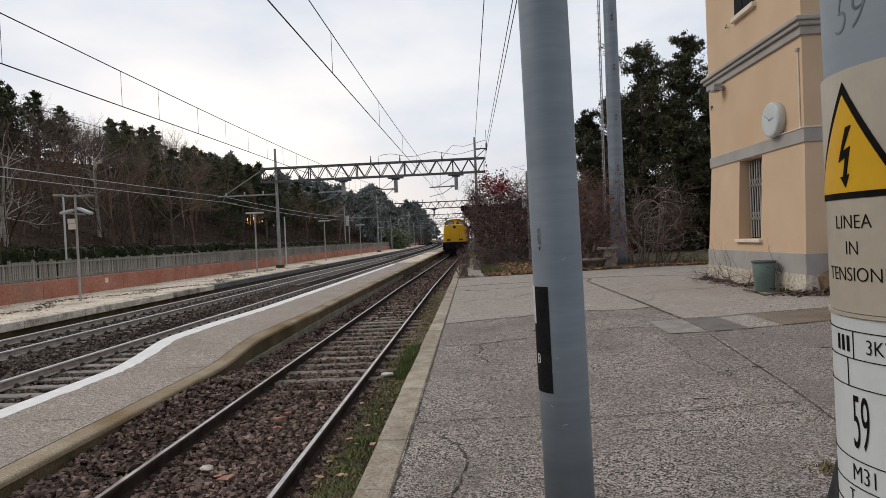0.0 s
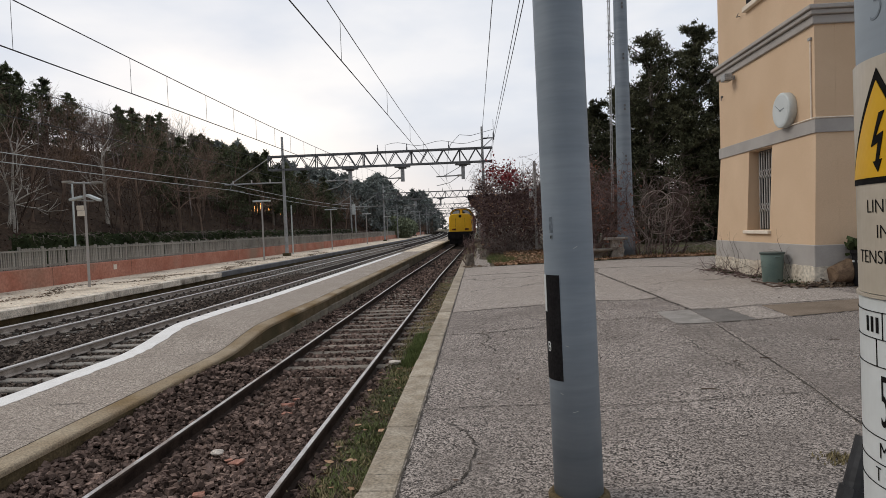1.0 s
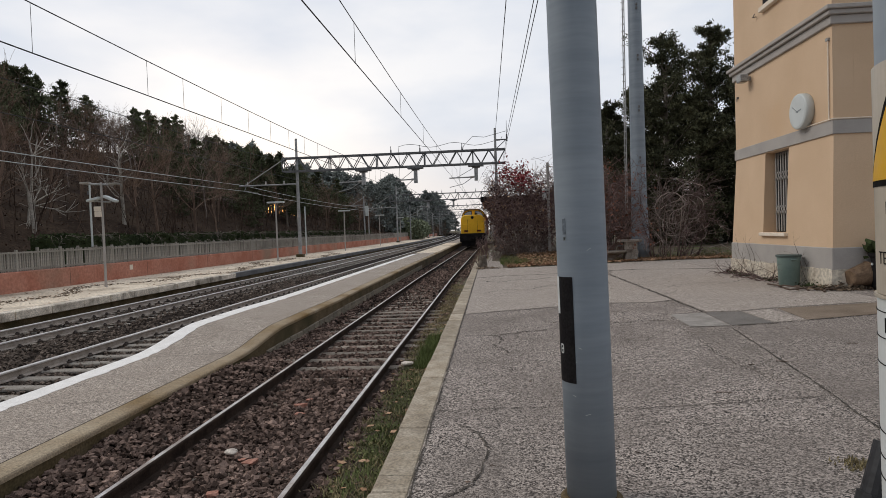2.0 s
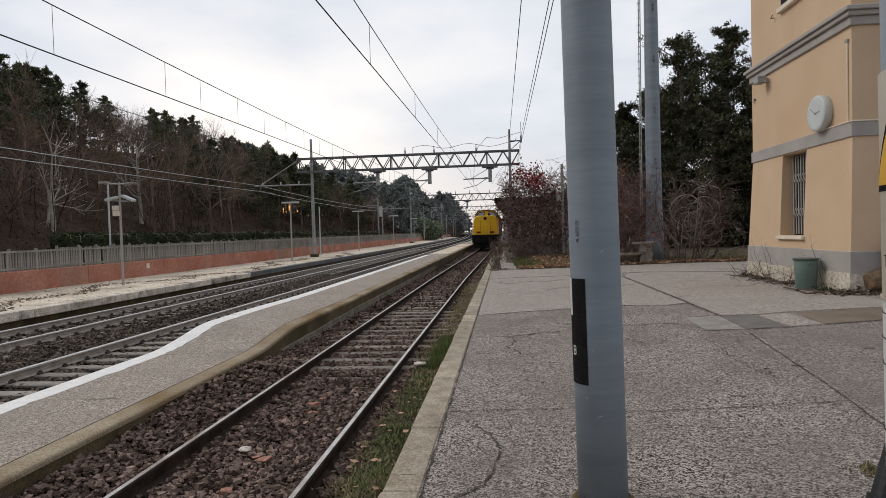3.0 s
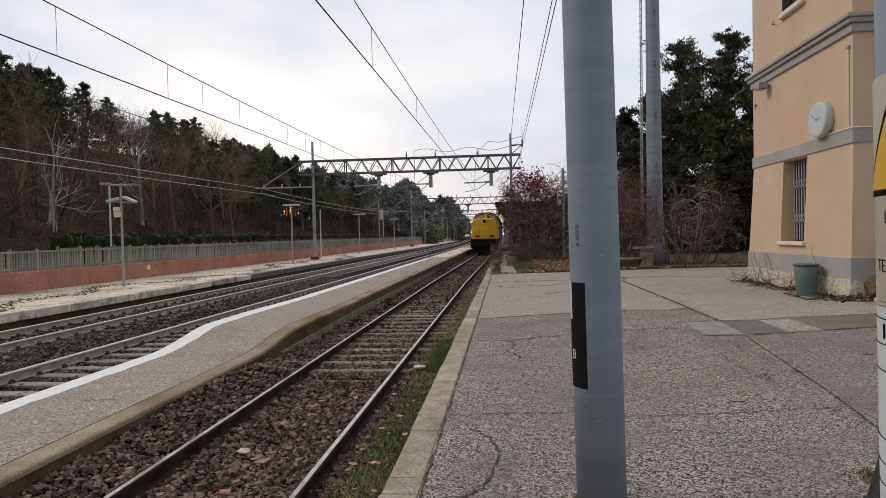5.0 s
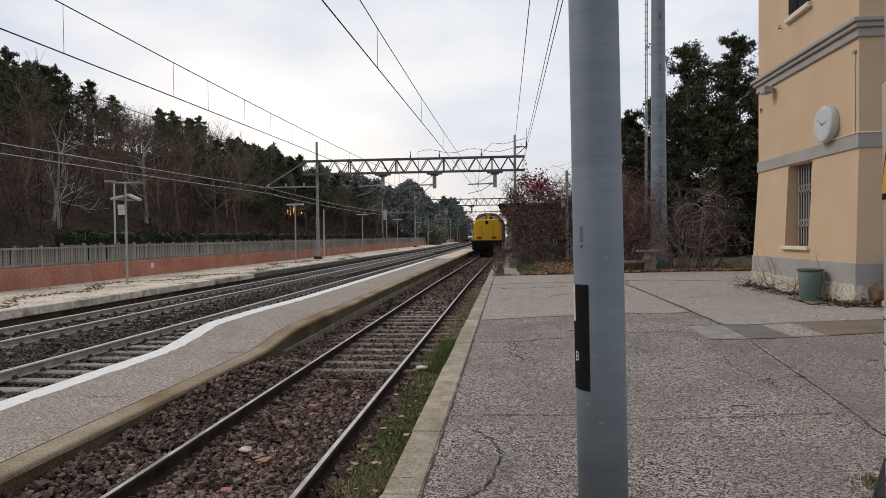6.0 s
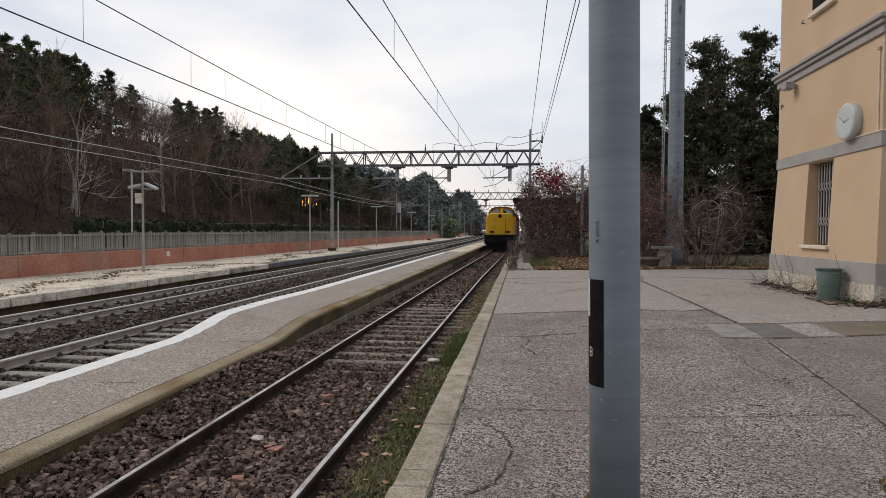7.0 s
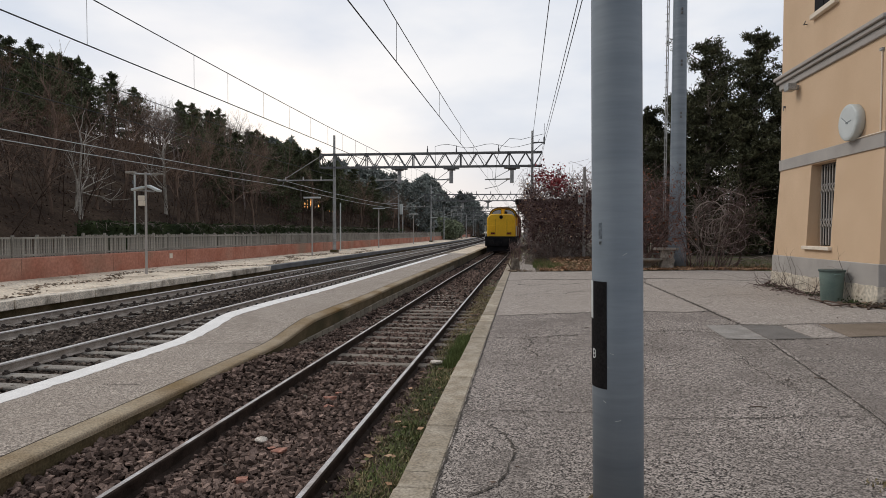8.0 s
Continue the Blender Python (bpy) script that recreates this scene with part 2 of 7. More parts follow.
M_YELLOW = surf("warning_yellow", (0.66, 0.36, 0.008), (0.70, 0.40, 0.012), 5, 0.4, 0.03, two=0.03, spec=0.5)
M_INK = surf("black_print", (0.008, 0.007, 0.007), (0.012, 0.011, 0.010), 5, 0.7, 0, spec=0.06)
M_GREYINK = surf("grey_marker", (0.14, 0.165, 0.19), (0.165, 0.19, 0.215), 5, 0.6, 0)
M_DIALINK = surf("faded_grey_print", (0.22, 0.25, 0.26), (0.27, 0.30, 0.31), 5, 0.6, 0)
M_LOCO = surf("yellow_locomotive_paint", (0.82, 0.455, 0.005), (0.88, 0.51, 0.01), 1.2, 0.45, 0.05, fine=12, c3=(0.66, 0.40, 0.01), patch=0.38, two=0.06, spec=0.5)
M_LOCOFRAME = surf("black_frame_paint", (0.010, 0.010, 0.012), (0.022, 0.02, 0.02), 2, 0.7, 0.1, spec=0.08)
M_LOCORED = surf("dull_red_paint", (0.30, 0.05, 0.035), (0.36, 0.08, 0.05), 2, 0.6, 0.1)
M_LOCOROOF = surf("sooty_roof_paint", (0.10, 0.055, 0.02), (0.17, 0.10, 0.03), 2, 0.75, 0.1, spec=0.1)
M_WAGON = surf("oxide_red_wagon_paint", (0.20, 0.07, 0.045), (0.28, 0.11, 0.07), 0.9, 0.8, 0.2, fine=9, c3=(0.14, 0.07, 0.05), patch=0.5, rand=0.1)
M_GLASS = bpy.data.materials.new("dark_window_glass")
M_GLASS.use_nodes = True
M_GLASS.node_tree.nodes["Principled BSDF"].inputs["Base Color"].default_value = (0.02, 0.025, 0.03, 1)
M_GLASS.node_tree.nodes["Principled BSDF"].inputs["Roughness"].default_value = 0.06
M_BIN = surf("sage_green_plastic", (0.13, 0.19, 0.17), (0.165, 0.225, 0.20), 3, 0.55, 0.1, fine=30, c3=(0.20, 0.23, 0.21), patch=0.4, two=0.08, spec=0.5)
M_BIN_RIM = surf("dark_green_plastic", (0.05, 0.075, 0.07), (0.075, 0.10, 0.09), 3, 0.55, 0.1, spec=0.5)
M_CLOCKFACE = surf("white_clock_face", (0.52, 0.55, 0.54), (0.57, 0.60, 0.59), 3, 0.4, 0, two=0.03)
M_CLOCKCASE = surf("pale_grey_enamel", (0.50, 0.53, 0.51), (0.56, 0.59, 0.57), 3, 0.45, 0.05, two=0.05, spec=0.5)
M_BARK = surf("grey_brown_bark", (0.11, 0.09, 0.07), (0.20, 0.17, 0.14), 3, 0.95, 0.5, fine=25)
M_BARK_PALE = surf("pale_plane_bark", (0.30, 0.27, 0.23), (0.42, 0.38, 0.33), 2, 0.95, 0.4, fine=15)
M_TWIG = surf("brown_twig", (0.115, 0.075, 0.067), (0.195, 0.132, 0.12), 2, 0.95, 0.3, rand=0.25, island=0.3)
M_TWIG_HILL = surf("hill_twig", (0.14, 0.096, 0.072), (0.235, 0.165, 0.127), 0.6, 0.95, 0.2, rand=0.3, spec=0.05)
M_OAKLEAF = surf("withered_oak_leaves", (0.13, 0.082, 0.05), (0.23, 0.15, 0.095), 2, 0.9, 0, island=0.45, spec=0.05)
M_TWIG_PALE = surf("bleached_twig", (0.16, 0.125, 0.11), (0.265, 0.22, 0.195), 2, 0.95, 0.3, island=0.35)
M_VINE = surf("bleached_vine_bark", (0.24, 0.19, 0.16), (0.36, 0.30, 0.26), 2, 0.95, 0.3, island=0.3)
M_TWIG_GREY = surf("grey_twig", (0.10, 0.076, 0.064), (0.17, 0.13, 0.11), 2, 0.95, 0.3, island=0.3)
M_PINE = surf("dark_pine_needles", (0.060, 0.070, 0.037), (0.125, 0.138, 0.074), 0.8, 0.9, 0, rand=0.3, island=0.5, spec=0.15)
# needles of the far pines: aerial haze is mixed into this paler grey-green
M_PINE_HAZED = surf("hazed_grey_green_needles", (0.15, 0.168, 0.152), (0.26, 0.28, 0.258), 0.8, 0.9, 0, rand=0.3, island=0.4, spec=0.15)
M_CYPRESS = surf("dark_conifer_foliage", (0.04, 0.043, 0.024), (0.09, 0.09, 0.05), 0.8, 0.9, 0, rand=0.2, island=0.55, spec=0.15)
M_HEDGE = surf("dark_hedge_leaves", (0.024, 0.036, 0.014), (0.052, 0.066, 0.028), 0.8, 0.85, 0, island=0.4, spec=0.12)
M_GRASS = surf("green_grass", (0.085, 0.095, 0.038), (0.15, 0.155, 0.065), 0.8, 0.85, 0, island=0.5)
M_LUSH = surf("fresh_grass", (0.09, 0.118, 0.038), (0.155, 0.185, 0.065), 0.8, 0.85, 0, island=0.45)
M_DRYGRASS = surf("dry_grass", (0.19, 0.155, 0.08), (0.28, 0.23, 0.125), 0.8, 0.9, 0, island=0.5)
M_REDLEAF = surf("crimson_leaves", (0.17, 0.02, 0.026), (0.30, 0.045, 0.048), 2, 0.7, 0, island=0.5)
M_DEADLEAF = surf("fallen_leaves", (0.26, 0.15, 0.085), (0.42, 0.27, 0.17), 2, 0.9, 0, island=0.5)
M_RUSSET = surf("russet_leaves", (0.14, 0.055, 0.035), (0.25, 0.11, 0.07), 2, 0.9, 0, island=0.5)
M_LEAFROT = surf("rotting_leaves", (0.13, 0.09, 0.06), (0.24, 0.18, 0.125), 2, 0.9, 0, island=0.5)
M_MAUVE = surf("withered_mauve_leaves", (0.05, 0.03, 0.03), (0.10, 0.062, 0.058), 2, 0.9, 0, island=0.5, spec=0.05)
# brown brush with the wood's shade worked into its base colour
M_BRUSH_SHADED = surf("shaded_bramble_brush", (0.056, 0.038, 0.029), (0.105, 0.071, 0.054), 0.6, 0.95, 0, island=0.5, spec=0.05)
M_SHRUB = surf("pale_willow_green", (0.17, 0.195, 0.12), (0.26, 0.285, 0.185), 0.8, 0.9, 0, island=0.4)
M_WICKER = surf("dusty_brown_earthenware", (0.13, 0.085, 0.055), (0.23, 0.155, 0.10), 6, 0.95, 0.5, fine=40)
M_WOOD = surf("weathered_plank", (0.075, 0.052, 0.04), (0.15, 0.105, 0.08), 3, 0.9, 0.4, fine=40)
M_ROOF = surf("old_roof_tile", (0.20, 0.11, 0.08), (0.28, 0.16, 0.12), 2, 0.9, 0.4, fine=20)
M_FOUNTAIN = surf("rough_grey_stone", (0.28, 0.25, 0.215), (0.38, 0.345, 0.3), 3, 0.95, 0.6, fine=30)
M_PORCELAIN = surf("white_insulator", (0.45, 0.42, 0.38), (0.6, 0.58, 0.54), 6, 0.3, 0)

# ---- mesh helpers ----


def thing(name, label, category, group="", kind="", at=(0, 0, 0)):
    ob = new(name)
    ob.location = at
    return tagged(ob, label, category, group, kind)


def link(name, mesh, material, parent=None, label=""):
    if material and not mesh.materials:
        mesh.materials.append(material)
    ob = new(name, mesh)
    if parent:
        ob.parent = parent
    if label:
        ob["label"] = label
    return ob


def part(name, bm, material, parent=None, label="", smooth=False):
    me = bpy.data.meshes.new(name)
    bm.to_mesh(me)
    bm.free()
    if smooth:
        for p in me.polygons:
            p.use_smooth = True
    return link(name, me, material, parent, label)


def box(bm, lo, hi, turn=None):
    lo, hi = Vector(lo), Vector(hi)
    m = Matrix.Translation((lo + hi) / 2)
    if turn:
        m = m @ turn
    d = hi - lo
    return bmesh.ops.create_cube(bm, size=1, matrix=m @ Matrix.Diagonal((abs(d.x), abs(d.y), abs(d.z), 1)))["verts"]


def soften(bm, width=0.01, segments=1):
    bmesh.ops.bevel(bm, geom=bm.edges[:], offset=width, segments=segments, affect="EDGES", profile=0.6)
    return bm


def boxes(*pairs, bevel=0.0):
    bm = bmesh.new()
    for lo, hi in pairs:
        box(bm, lo, hi)
    if bevel:
        soften(bm, bevel)
    return bm


def tube(bm, a, b, r0, r1=None, n=8, caps=True):
    a, b = Vector(a), Vector(b)
    r1 = r0 if r1 is None else r1
    d = b - a
    m = Matrix.Translation((a + b) / 2) @ d.to_track_quat("Z", "Y").to_matrix().to_4x4()
    return bmesh.ops.create_cone(bm, cap_ends=caps, segments=n, radius1=r0, radius2=r1, depth=d.length, matrix=m)["verts"]


def tubes(*rows, n=8):
    bm = bmesh.new()
    for row in rows:
        tube(bm, *row, n=n)
    return bm


def lathe(profile, n=24):
    """Revolve (radius, z) pairs round z."""
    bm = bmesh.new()
    rings = [[bm.verts.new((r * math.cos(2 * math.pi * k / n), r * math.sin(2 * math.pi * k / n), z)) for k in range(n)] for r, z in profile]
    for a, b in zip(rings, rings[1:]):
        for k in range(n):
            bm.faces.new((a[k], a[(k + 1) % n], b[(k + 1) % n], b[k]))
    bm.faces.new(rings[0][::-1])
    bm.faces.new(rings[-1])
    return bm


def raw(name, verts, faces, material, parent=None, label="", smooth=False):
    """A mesh from numpy arrays of vertices and equal-sized faces."""
    me = bpy.data.meshes.new(name)
    v, f = np.asarray(verts, np.float32).reshape(-1, 3), np.asarray(faces, np.int32)
    k = f.shape[1]
    me.vertices.add(len(v))
    me.vertices.foreach_set("co", v.ravel())
    me.loops.add(f.size)
    me.loops.foreach_set("vertex_index", f.ravel())
    me.polygons.add(len(f))
    me.polygons.foreach_set("loop_start", np.arange(0, f.size, k, dtype=np.int32))
    me.polygons.foreach_set("loop_total", np.full(len(f), k, np.int32))
    me.update(calc_edges=True)
    me.validate()
    me.polygons.foreach_set("use_smooth", np.full(len(f), smooth, bool))
    return link(name, me, material, parent, label)


RNG = np.random.default_rng(7)


def spin(n):
    """n random rotation matrices."""
    q = RNG.normal(size=(n, 4))
    q /= np.linalg.norm(q, axis=1)[:, None]
    w, x, y, z = q.T
    return np.stack([1 - 2 * (y * y + z * z), 2 * (x * y - z * w), 2 * (x * z + y * w), 2 * (x * y + z * w), 1 - 2 * (x * x + z * z),
                     2 * (y * z - x * w), 2 * (x * z - y * w), 2 * (y * z + x * w), 1 - 2 * (x * x + y * y)], 1).reshape(n, 3, 3)


def scatter_rocks(places, sizes):
    """Angular stones: cubes with shifted corners, turned at random."""
    n = len(places)
    cube = np.array([(x, y, z) for x in (-1, 1) for y in (-1, 1) for z in (-1, 1)], float)
    v = cube[None] * RNG.uniform(0.35, 1.0, (n, 8, 3)) * RNG.uniform(0.42, 1.25, (n, 1, 3))
    v = np.einsum("nij,nkj->nki", spin(n), v) * np.asarray(sizes)[:, None, None]
    v[:, :, 2] *= 0.8
    v += np.asarray(places)[:, None]
    quads = np.array([(0, 1, 3, 2), (4, 6, 7, 5), (0, 4, 5, 1), (2, 3, 7, 6), (0, 2, 6, 4), (1, 5, 7, 3)])
    return v, (quads[None] + 8 * np.arange(n)[:, None, None]).reshape(-1, 4)


def leaf_cards(places, size, flat=0.0, long=1.6, three=False):
    """Small leaf quads, each turned at random, folded along nothing, with real outline by their number."""
    n = len(places)
    s = np.asarray(size) * RNG.uniform(0.6, 1.3, n)
    quad = np.array([(-0.5, -0.5, 0), (0.5, -0.35, 0), (0.4, 0.5, 0), (-0.35, 0.4, 0)]) * (1, long, 1)
    if three:
        quad = np.array([(-0.42, -0.5, 0), (0.42, -0.4, 0), (0.05, 0.62, 0)]) * (1, long, 1)
    k = len(quad)
    v = np.einsum("nij,kj->nki", spin(n), quad) * s[:, None, None]
    if flat:
        v[:, :, 2] *= 1 - flat
    v += np.asarray(places)[:, None]
    return v.reshape(-1, 3), (np.arange(k)[None] + k * np.arange(n)[:, None])


def blades(places, height, lean=0.5, width=0.008):
    n = len(places)
    h = height * RNG.uniform(0.5, 1.3, n)
    a = RNG.uniform(0, 2 * np.pi, n)
    tip = np.stack([np.cos(a) * lean * h * RNG.uniform(0.2, 1, n), np.sin(a) * lean * h * RNG.uniform(0.2, 1, n), h], 1)
    side = np.stack([-np.sin(a), np.cos(a), np.zeros(n)], 1) * width
    p = np.asarray(places)
    v = np.stack([p - side, p + side, p + tip], 1)
    return v.reshape(-1, 3), (np.arange(3)[None] + 3 * np.arange(n)[:, None])


def branches(rng, start, way, length, radius, depth, out, droop=0.0, spread=0.7, kids=3, keep=0.72, wander=0.22):
    """Grow a limb as a bent chain of segments and its side limbs; out collects (a, b, ra, rb)."""
    steps = 4 if depth > 1 else 3
    p, d, r = np.array(start, float), np.array(way, float), radius
    for k in range(steps):
        d = d + rng.normal(0, wander, 3) + (0, 0, -droop)
        d /= np.linalg.norm(d)
        q = p + d * length / steps
        r2 = r * 0.82
        out.append((p, q, r, r2))
        if depth > 0 and k > 0:
            for _ in range(kids if k == steps - 1 else max(1, kids - 1)):
                side = d + rng.normal(0, spread, 3)
                side /= np.linalg.norm(side)
                branches(rng, q, side, length * keep * rng.uniform(0.6, 1.1), r2 * 0.6, depth - 1, out, droop, spread, kids, keep, wander)
        p, r = q, r2


def limb_arrays(segs, sides=3):
    s = np.array([(*a, *b, ra, rb) for a, b, ra, rb in segs])
    a, b, ra, rb = s[:, :3], s[:, 3:6], s[:, 6], s[:, 7]
    d = b - a
    d /= np.linalg.norm(d, axis=1)[:, None] + 1e-9
    ref = np.where(np.abs(d[:, 2:3]) < 0.9, np.array([[0, 0, 1.0]]), np.array([[1.0, 0, 0]]))
    u = np.cross(d, ref)
    u /= np.linalg.norm(u, axis=1)[:, None]
    w = np.cross(d, u)
    ang = 2 * np.pi * np.arange(sides) / sides
    ring = u[:, None] * np.cos(ang)[None, :, None] + w[:, None] * np.sin(ang)[None, :, None]
    v = np.concatenate([a[:, None] + ring * ra[:, None, None], b[:, None] + ring * rb[:, None, None]], 1)
    k = np.arange(sides)
    f = np.stack([k, (k + 1) % sides, (k + 1) % sides + sides, k + sides], 1)
    return v.reshape(-1, 3), (f[None] + 2 * sides * np.arange(len(s))[:, None, None]).reshape(-1, 4)


def sweep(profile, rows, close=True):
    """Sweep an (x, z) outline along rows of (shift_x, y, shift_z)."""
    bm = bmesh.new()
    rings = [[bm.verts.new((x + sx, y, z + sz)) for x, z in profile] for sx, y, sz in rows]
    n = len(profile)
    for a, b in zip(rings, rings[1:]):
        for k in range(n if close else n - 1):
            bm.faces.new((a[k], b[k], b[(k + 1) % n], a[(k + 1) % n]))
    if close:
        bm.faces.new(rings[0])
        bm.faces.new(rings[-1][::-1])
    bmesh.ops.recalc_face_normals(bm, faces=bm.faces[:])
    return bm


def bend(y):
    """The line's sideways shift: straight, then a long curve to the left."""
    return -((y - 85) ** 2) / 7500 if y > 85 else 0.0


def drift(y):
    """The siding draws slightly away to the right farther off."""
    return 0.0095 * max(0.0, y - 28) + bend(y)


def stations(a, b, step):
    n = max(1, round((b - a) / step))
    return [a + (b - a) * k / n for k in range(n + 1)]


SIDING_ROWS = [(drift(y), y, 0) for y in (-40, 0, 28, 34, 60, 85)] + [(drift(y), y, 0) for y in range(95, 420, 15)]
TRACK_ROWS = [(0, y, 0) for y in (-40, 0, 40, 85)] + [(bend(y), y, 0) for y in range(95, 420, 15)]

# ---- ground and tracks ----


def paved(x):
    """The height of the paved yard, which rises gently to the station house."""
    return 0.25 + 0.02 * max(0.0, min(x, 10.2) - 1.8)


def grid_mesh(name, xs, ys, height, material, label, category="", kind="structure"):
    v = [(x, y, height(x, y)) for y in ys for x in xs]
    n = len(xs)
    f = [(j * n + i, j * n + i + 1, (j + 1) * n + i + 1, (j + 1) * n + i) for j in range(len(ys) - 1) for i in range(n - 1)]
    return tagged(raw(name, v, f, material, smooth=True), label, category or name, kind=kind)


grid_mesh("ground", [-1500, -200, -17, 40, 200, 1500], [-1500, -200, 0, 200, 600, 2500], lambda x, y: -0.42, M_GROUND, "bare brown soil reaching to the horizon")


def hill_height(x, y):
    k = max(0.0, -16.5 - (x - bend(y) * 0.6))
    rise = 11.0 * (1 - math.exp(-k / 20)) + 0.14 * k
    z = 0.35 + rise + 0.9 * noise.noise((x * 0.08, y * 0.08, 0)) * min(1, k / 8)
    far = max(0.0, min(1.0, ((x - 2.46) / (y - 1.3) + 0.47) / 0.07)) if y > 45 else 0.0
    return z - far * 0.9 * max(0.0, z - 4.9)


grid_mesh("hillside", [-17 - 3.2 * k for k in range(40)], [-80 + 8 * k for k in range(66)], hill_height, M_HILL_SHADED, "wooded slope covered with dead leaves beside the line, colour darkened as canopy shade", "hillside")


def heap(x, y):
    """Ballast thrown up against the platform wall."""
    side = max(0.0, min(1.0, (-0.86 - x) / 0.62))
    return side * (0.05 + 0.20 * math.exp(-((y - 9.6) / 2.1) ** 2) + 0.06 * math.exp(-((y - 6.0) / 1.5) ** 2)) if x > -1.7 else 0.0


def ballast_height(x, y):
    return (-0.195 if x > -2.4 else -0.225) + heap(x, y)


grid_mesh("shaded_ballast_bed", [-11.2, -9.4, -7.9, -6.6, -5.5, -4.0, -3.2, -2.41, -2.39, -1.62, -1.45, -1.25, -1.05, -0.9, 0, 1.0, 1.65], [-30 + 5 * k for k in range(7)] + [5.5 + 0.5 * k for k in range(20)] + [15.5 + 5 * k for k in range(15)],
          lambda x, y: ballast_height(x, y) + 0.012 * noise.noise((x * 3, y * 3, 1)), M_BED_SHADE, "brown ballast bed under the tracks, coloured near black as gap shade", "ballast")
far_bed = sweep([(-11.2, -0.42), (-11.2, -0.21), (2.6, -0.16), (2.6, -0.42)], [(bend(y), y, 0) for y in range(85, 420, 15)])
tagged(part("ballast_bed_far", far_bed, M_BED_SHADE), "brown ballast bed of the distant curved tracks, coloured dark as gap shade", "ballast", kind="structure")

RAIL_HEAD = [(-0.024, -0.004), (-0.022, 0.002), (0.022, 0.002), (0.024, -0.004)]
BRIGHT_HEAD = [(-0.038, -0.030), (-0.038, -0.007), (-0.027, 0.002), (0.027, 0.002), (0.038, -0.007), (0.038, -0.030)]
RAIL_WEB = [(-0.07, -0.16), (-0.07, -0.148), (-0.011, -0.128), (-0.011, -0.045), (-0.036, -0.036), (-0.036, -0.008), (-0.026, 0.0), (0.026, 0.0), (0.036, -0.008), (0.036, -0.036), (0.011, -0.045), (0.011, -0.128), (0.07, -0.148), (0.07, -0.16)]


def sleeper_mesh(width, material, sink):
    bm = boxes(((-width / 2, -0.12, -0.22), (width / 2, 0.12, sink)), bevel=0.015)
    me = bpy.data.meshes.new("sleeper")
    bm.to_mesh(me)
    bm.free()
    me.materials.append(material)
    return me


def track(x, label, web, sleepers, spacing, first, sink_mix, rows=TRACK_ROWS, line=bend):
    t = thing("railway_track", label, "railway track", "tracks through the station", "structure")
    for side in (-0.7535, 0.7535):
        rail = part("rail", sweep([(a + x + side, b) for a, b in RAIL_WEB], rows), web, t)
        part("rail_head", sweep([(a + x + side, b) for a, b in (RAIL_HEAD if web is M_RAIL else BRIGHT_HEAD)], rows), M_RAILTOP if web is M_RAIL else M_RAILSHINE, rail, "worn shiny rail head")
    y, k = first, 0
    while y < 130:
        s = link("sleeper", sleepers[0], None, t)
        s.matrix_basis = pose(x + line(y) + random.uniform(-0.03, 0.03), y, sink_mix(y), random.uniform(-0.6, 0.6), random.uniform(-0.4, 0.4), random.uniform(-1, 1))
        y += spacing
    return t


wooden = sleeper_mesh(2.45, M_SLEEPER, -0.14)
concrete = sleeper_mesh(2.4, M_SLEEPER_C, -0.165)


def near_sink(y):
    if y > 27:
        return -0.09
    if y > 18.5:
        return -0.008 - 0.004 * (y - 18.5) + random.uniform(-0.012, 0.006)
    if 11.2 < y:
        return 0.012 + random.uniform(-0.012, 0.006)
    return 0.02 if 5.4 < y < 5.9 else -0.03


near_track = track(0.0, "little-used siding with rusty rails and half-buried sleepers", M_RAIL, [wooden], 0.62, 1.30 - 0.62 * 30, near_sink, SIDING_ROWS, drift)
main_tracks = [track(x, "main line track with dusty rails on pale sleepers", M_FOOT, [concrete], 0.6, 2.6 - 0.6 * 30, lambda y, x=x: 0.0 if x > -6 else -0.045) for x in (-4.72, -8.64)]

clip_bm = boxes(((-0.03, -0.05, -0.165), (0.03, 0.05, -0.125)), ((-0.02, -0.025, -0.125), (0.02, 0.025, -0.10)), bevel=0.006)
clip_me = bpy.data.meshes.new("rail_clip")
clip_bm.to_mesh(clip_me)
clip_bm.free()
clip_me.materials.append(M_CLIP)
for t, x in zip(main_tracks, (-4.72, -8.64)):
    for side in (-0.7535, 0.7535):
        for k in range(60):
            c = link("rail_clip", clip_me, None, t)
            c.location = (x + side + 0.085, 2.6 + 0.6 * k + 4.2, 0)

# stones


def stones_in(x0, x1, y0, y1, per_m2, z, lo, hi, clear=()):
    n = int((x1 - x0) * (y1 - y0) * per_m2)
    p = np.stack([RNG.uniform(x0, x1, n), RNG.uniform(y0, y1, n), z + RNG.uniform(-0.012, 0.02, n)], 1)
    keep = np.ones(n, bool)
    for rail in clear:
        keep &= np.abs(p[:, 0] - rail) > 0.075
    on_sleeper = (np.abs((p[:, 1] - 1.30 + 0.31) % 0.62 - 0.31) < 0.13) & (np.abs(p[:, 0]) < 1.2) & ((p[:, 1] > 10.5) | ((p[:, 1] > 5.3) & (p[:, 1] < 6.0)))
    keep &= ~(on_sleeper & (RNG.uniform(size=n) < 0.85))
    p[:, 2] += [heap(a, b) for a, b in p[:, :2]]
    p = p[keep]
    return p, RNG.uniform(lo, hi, len(p))


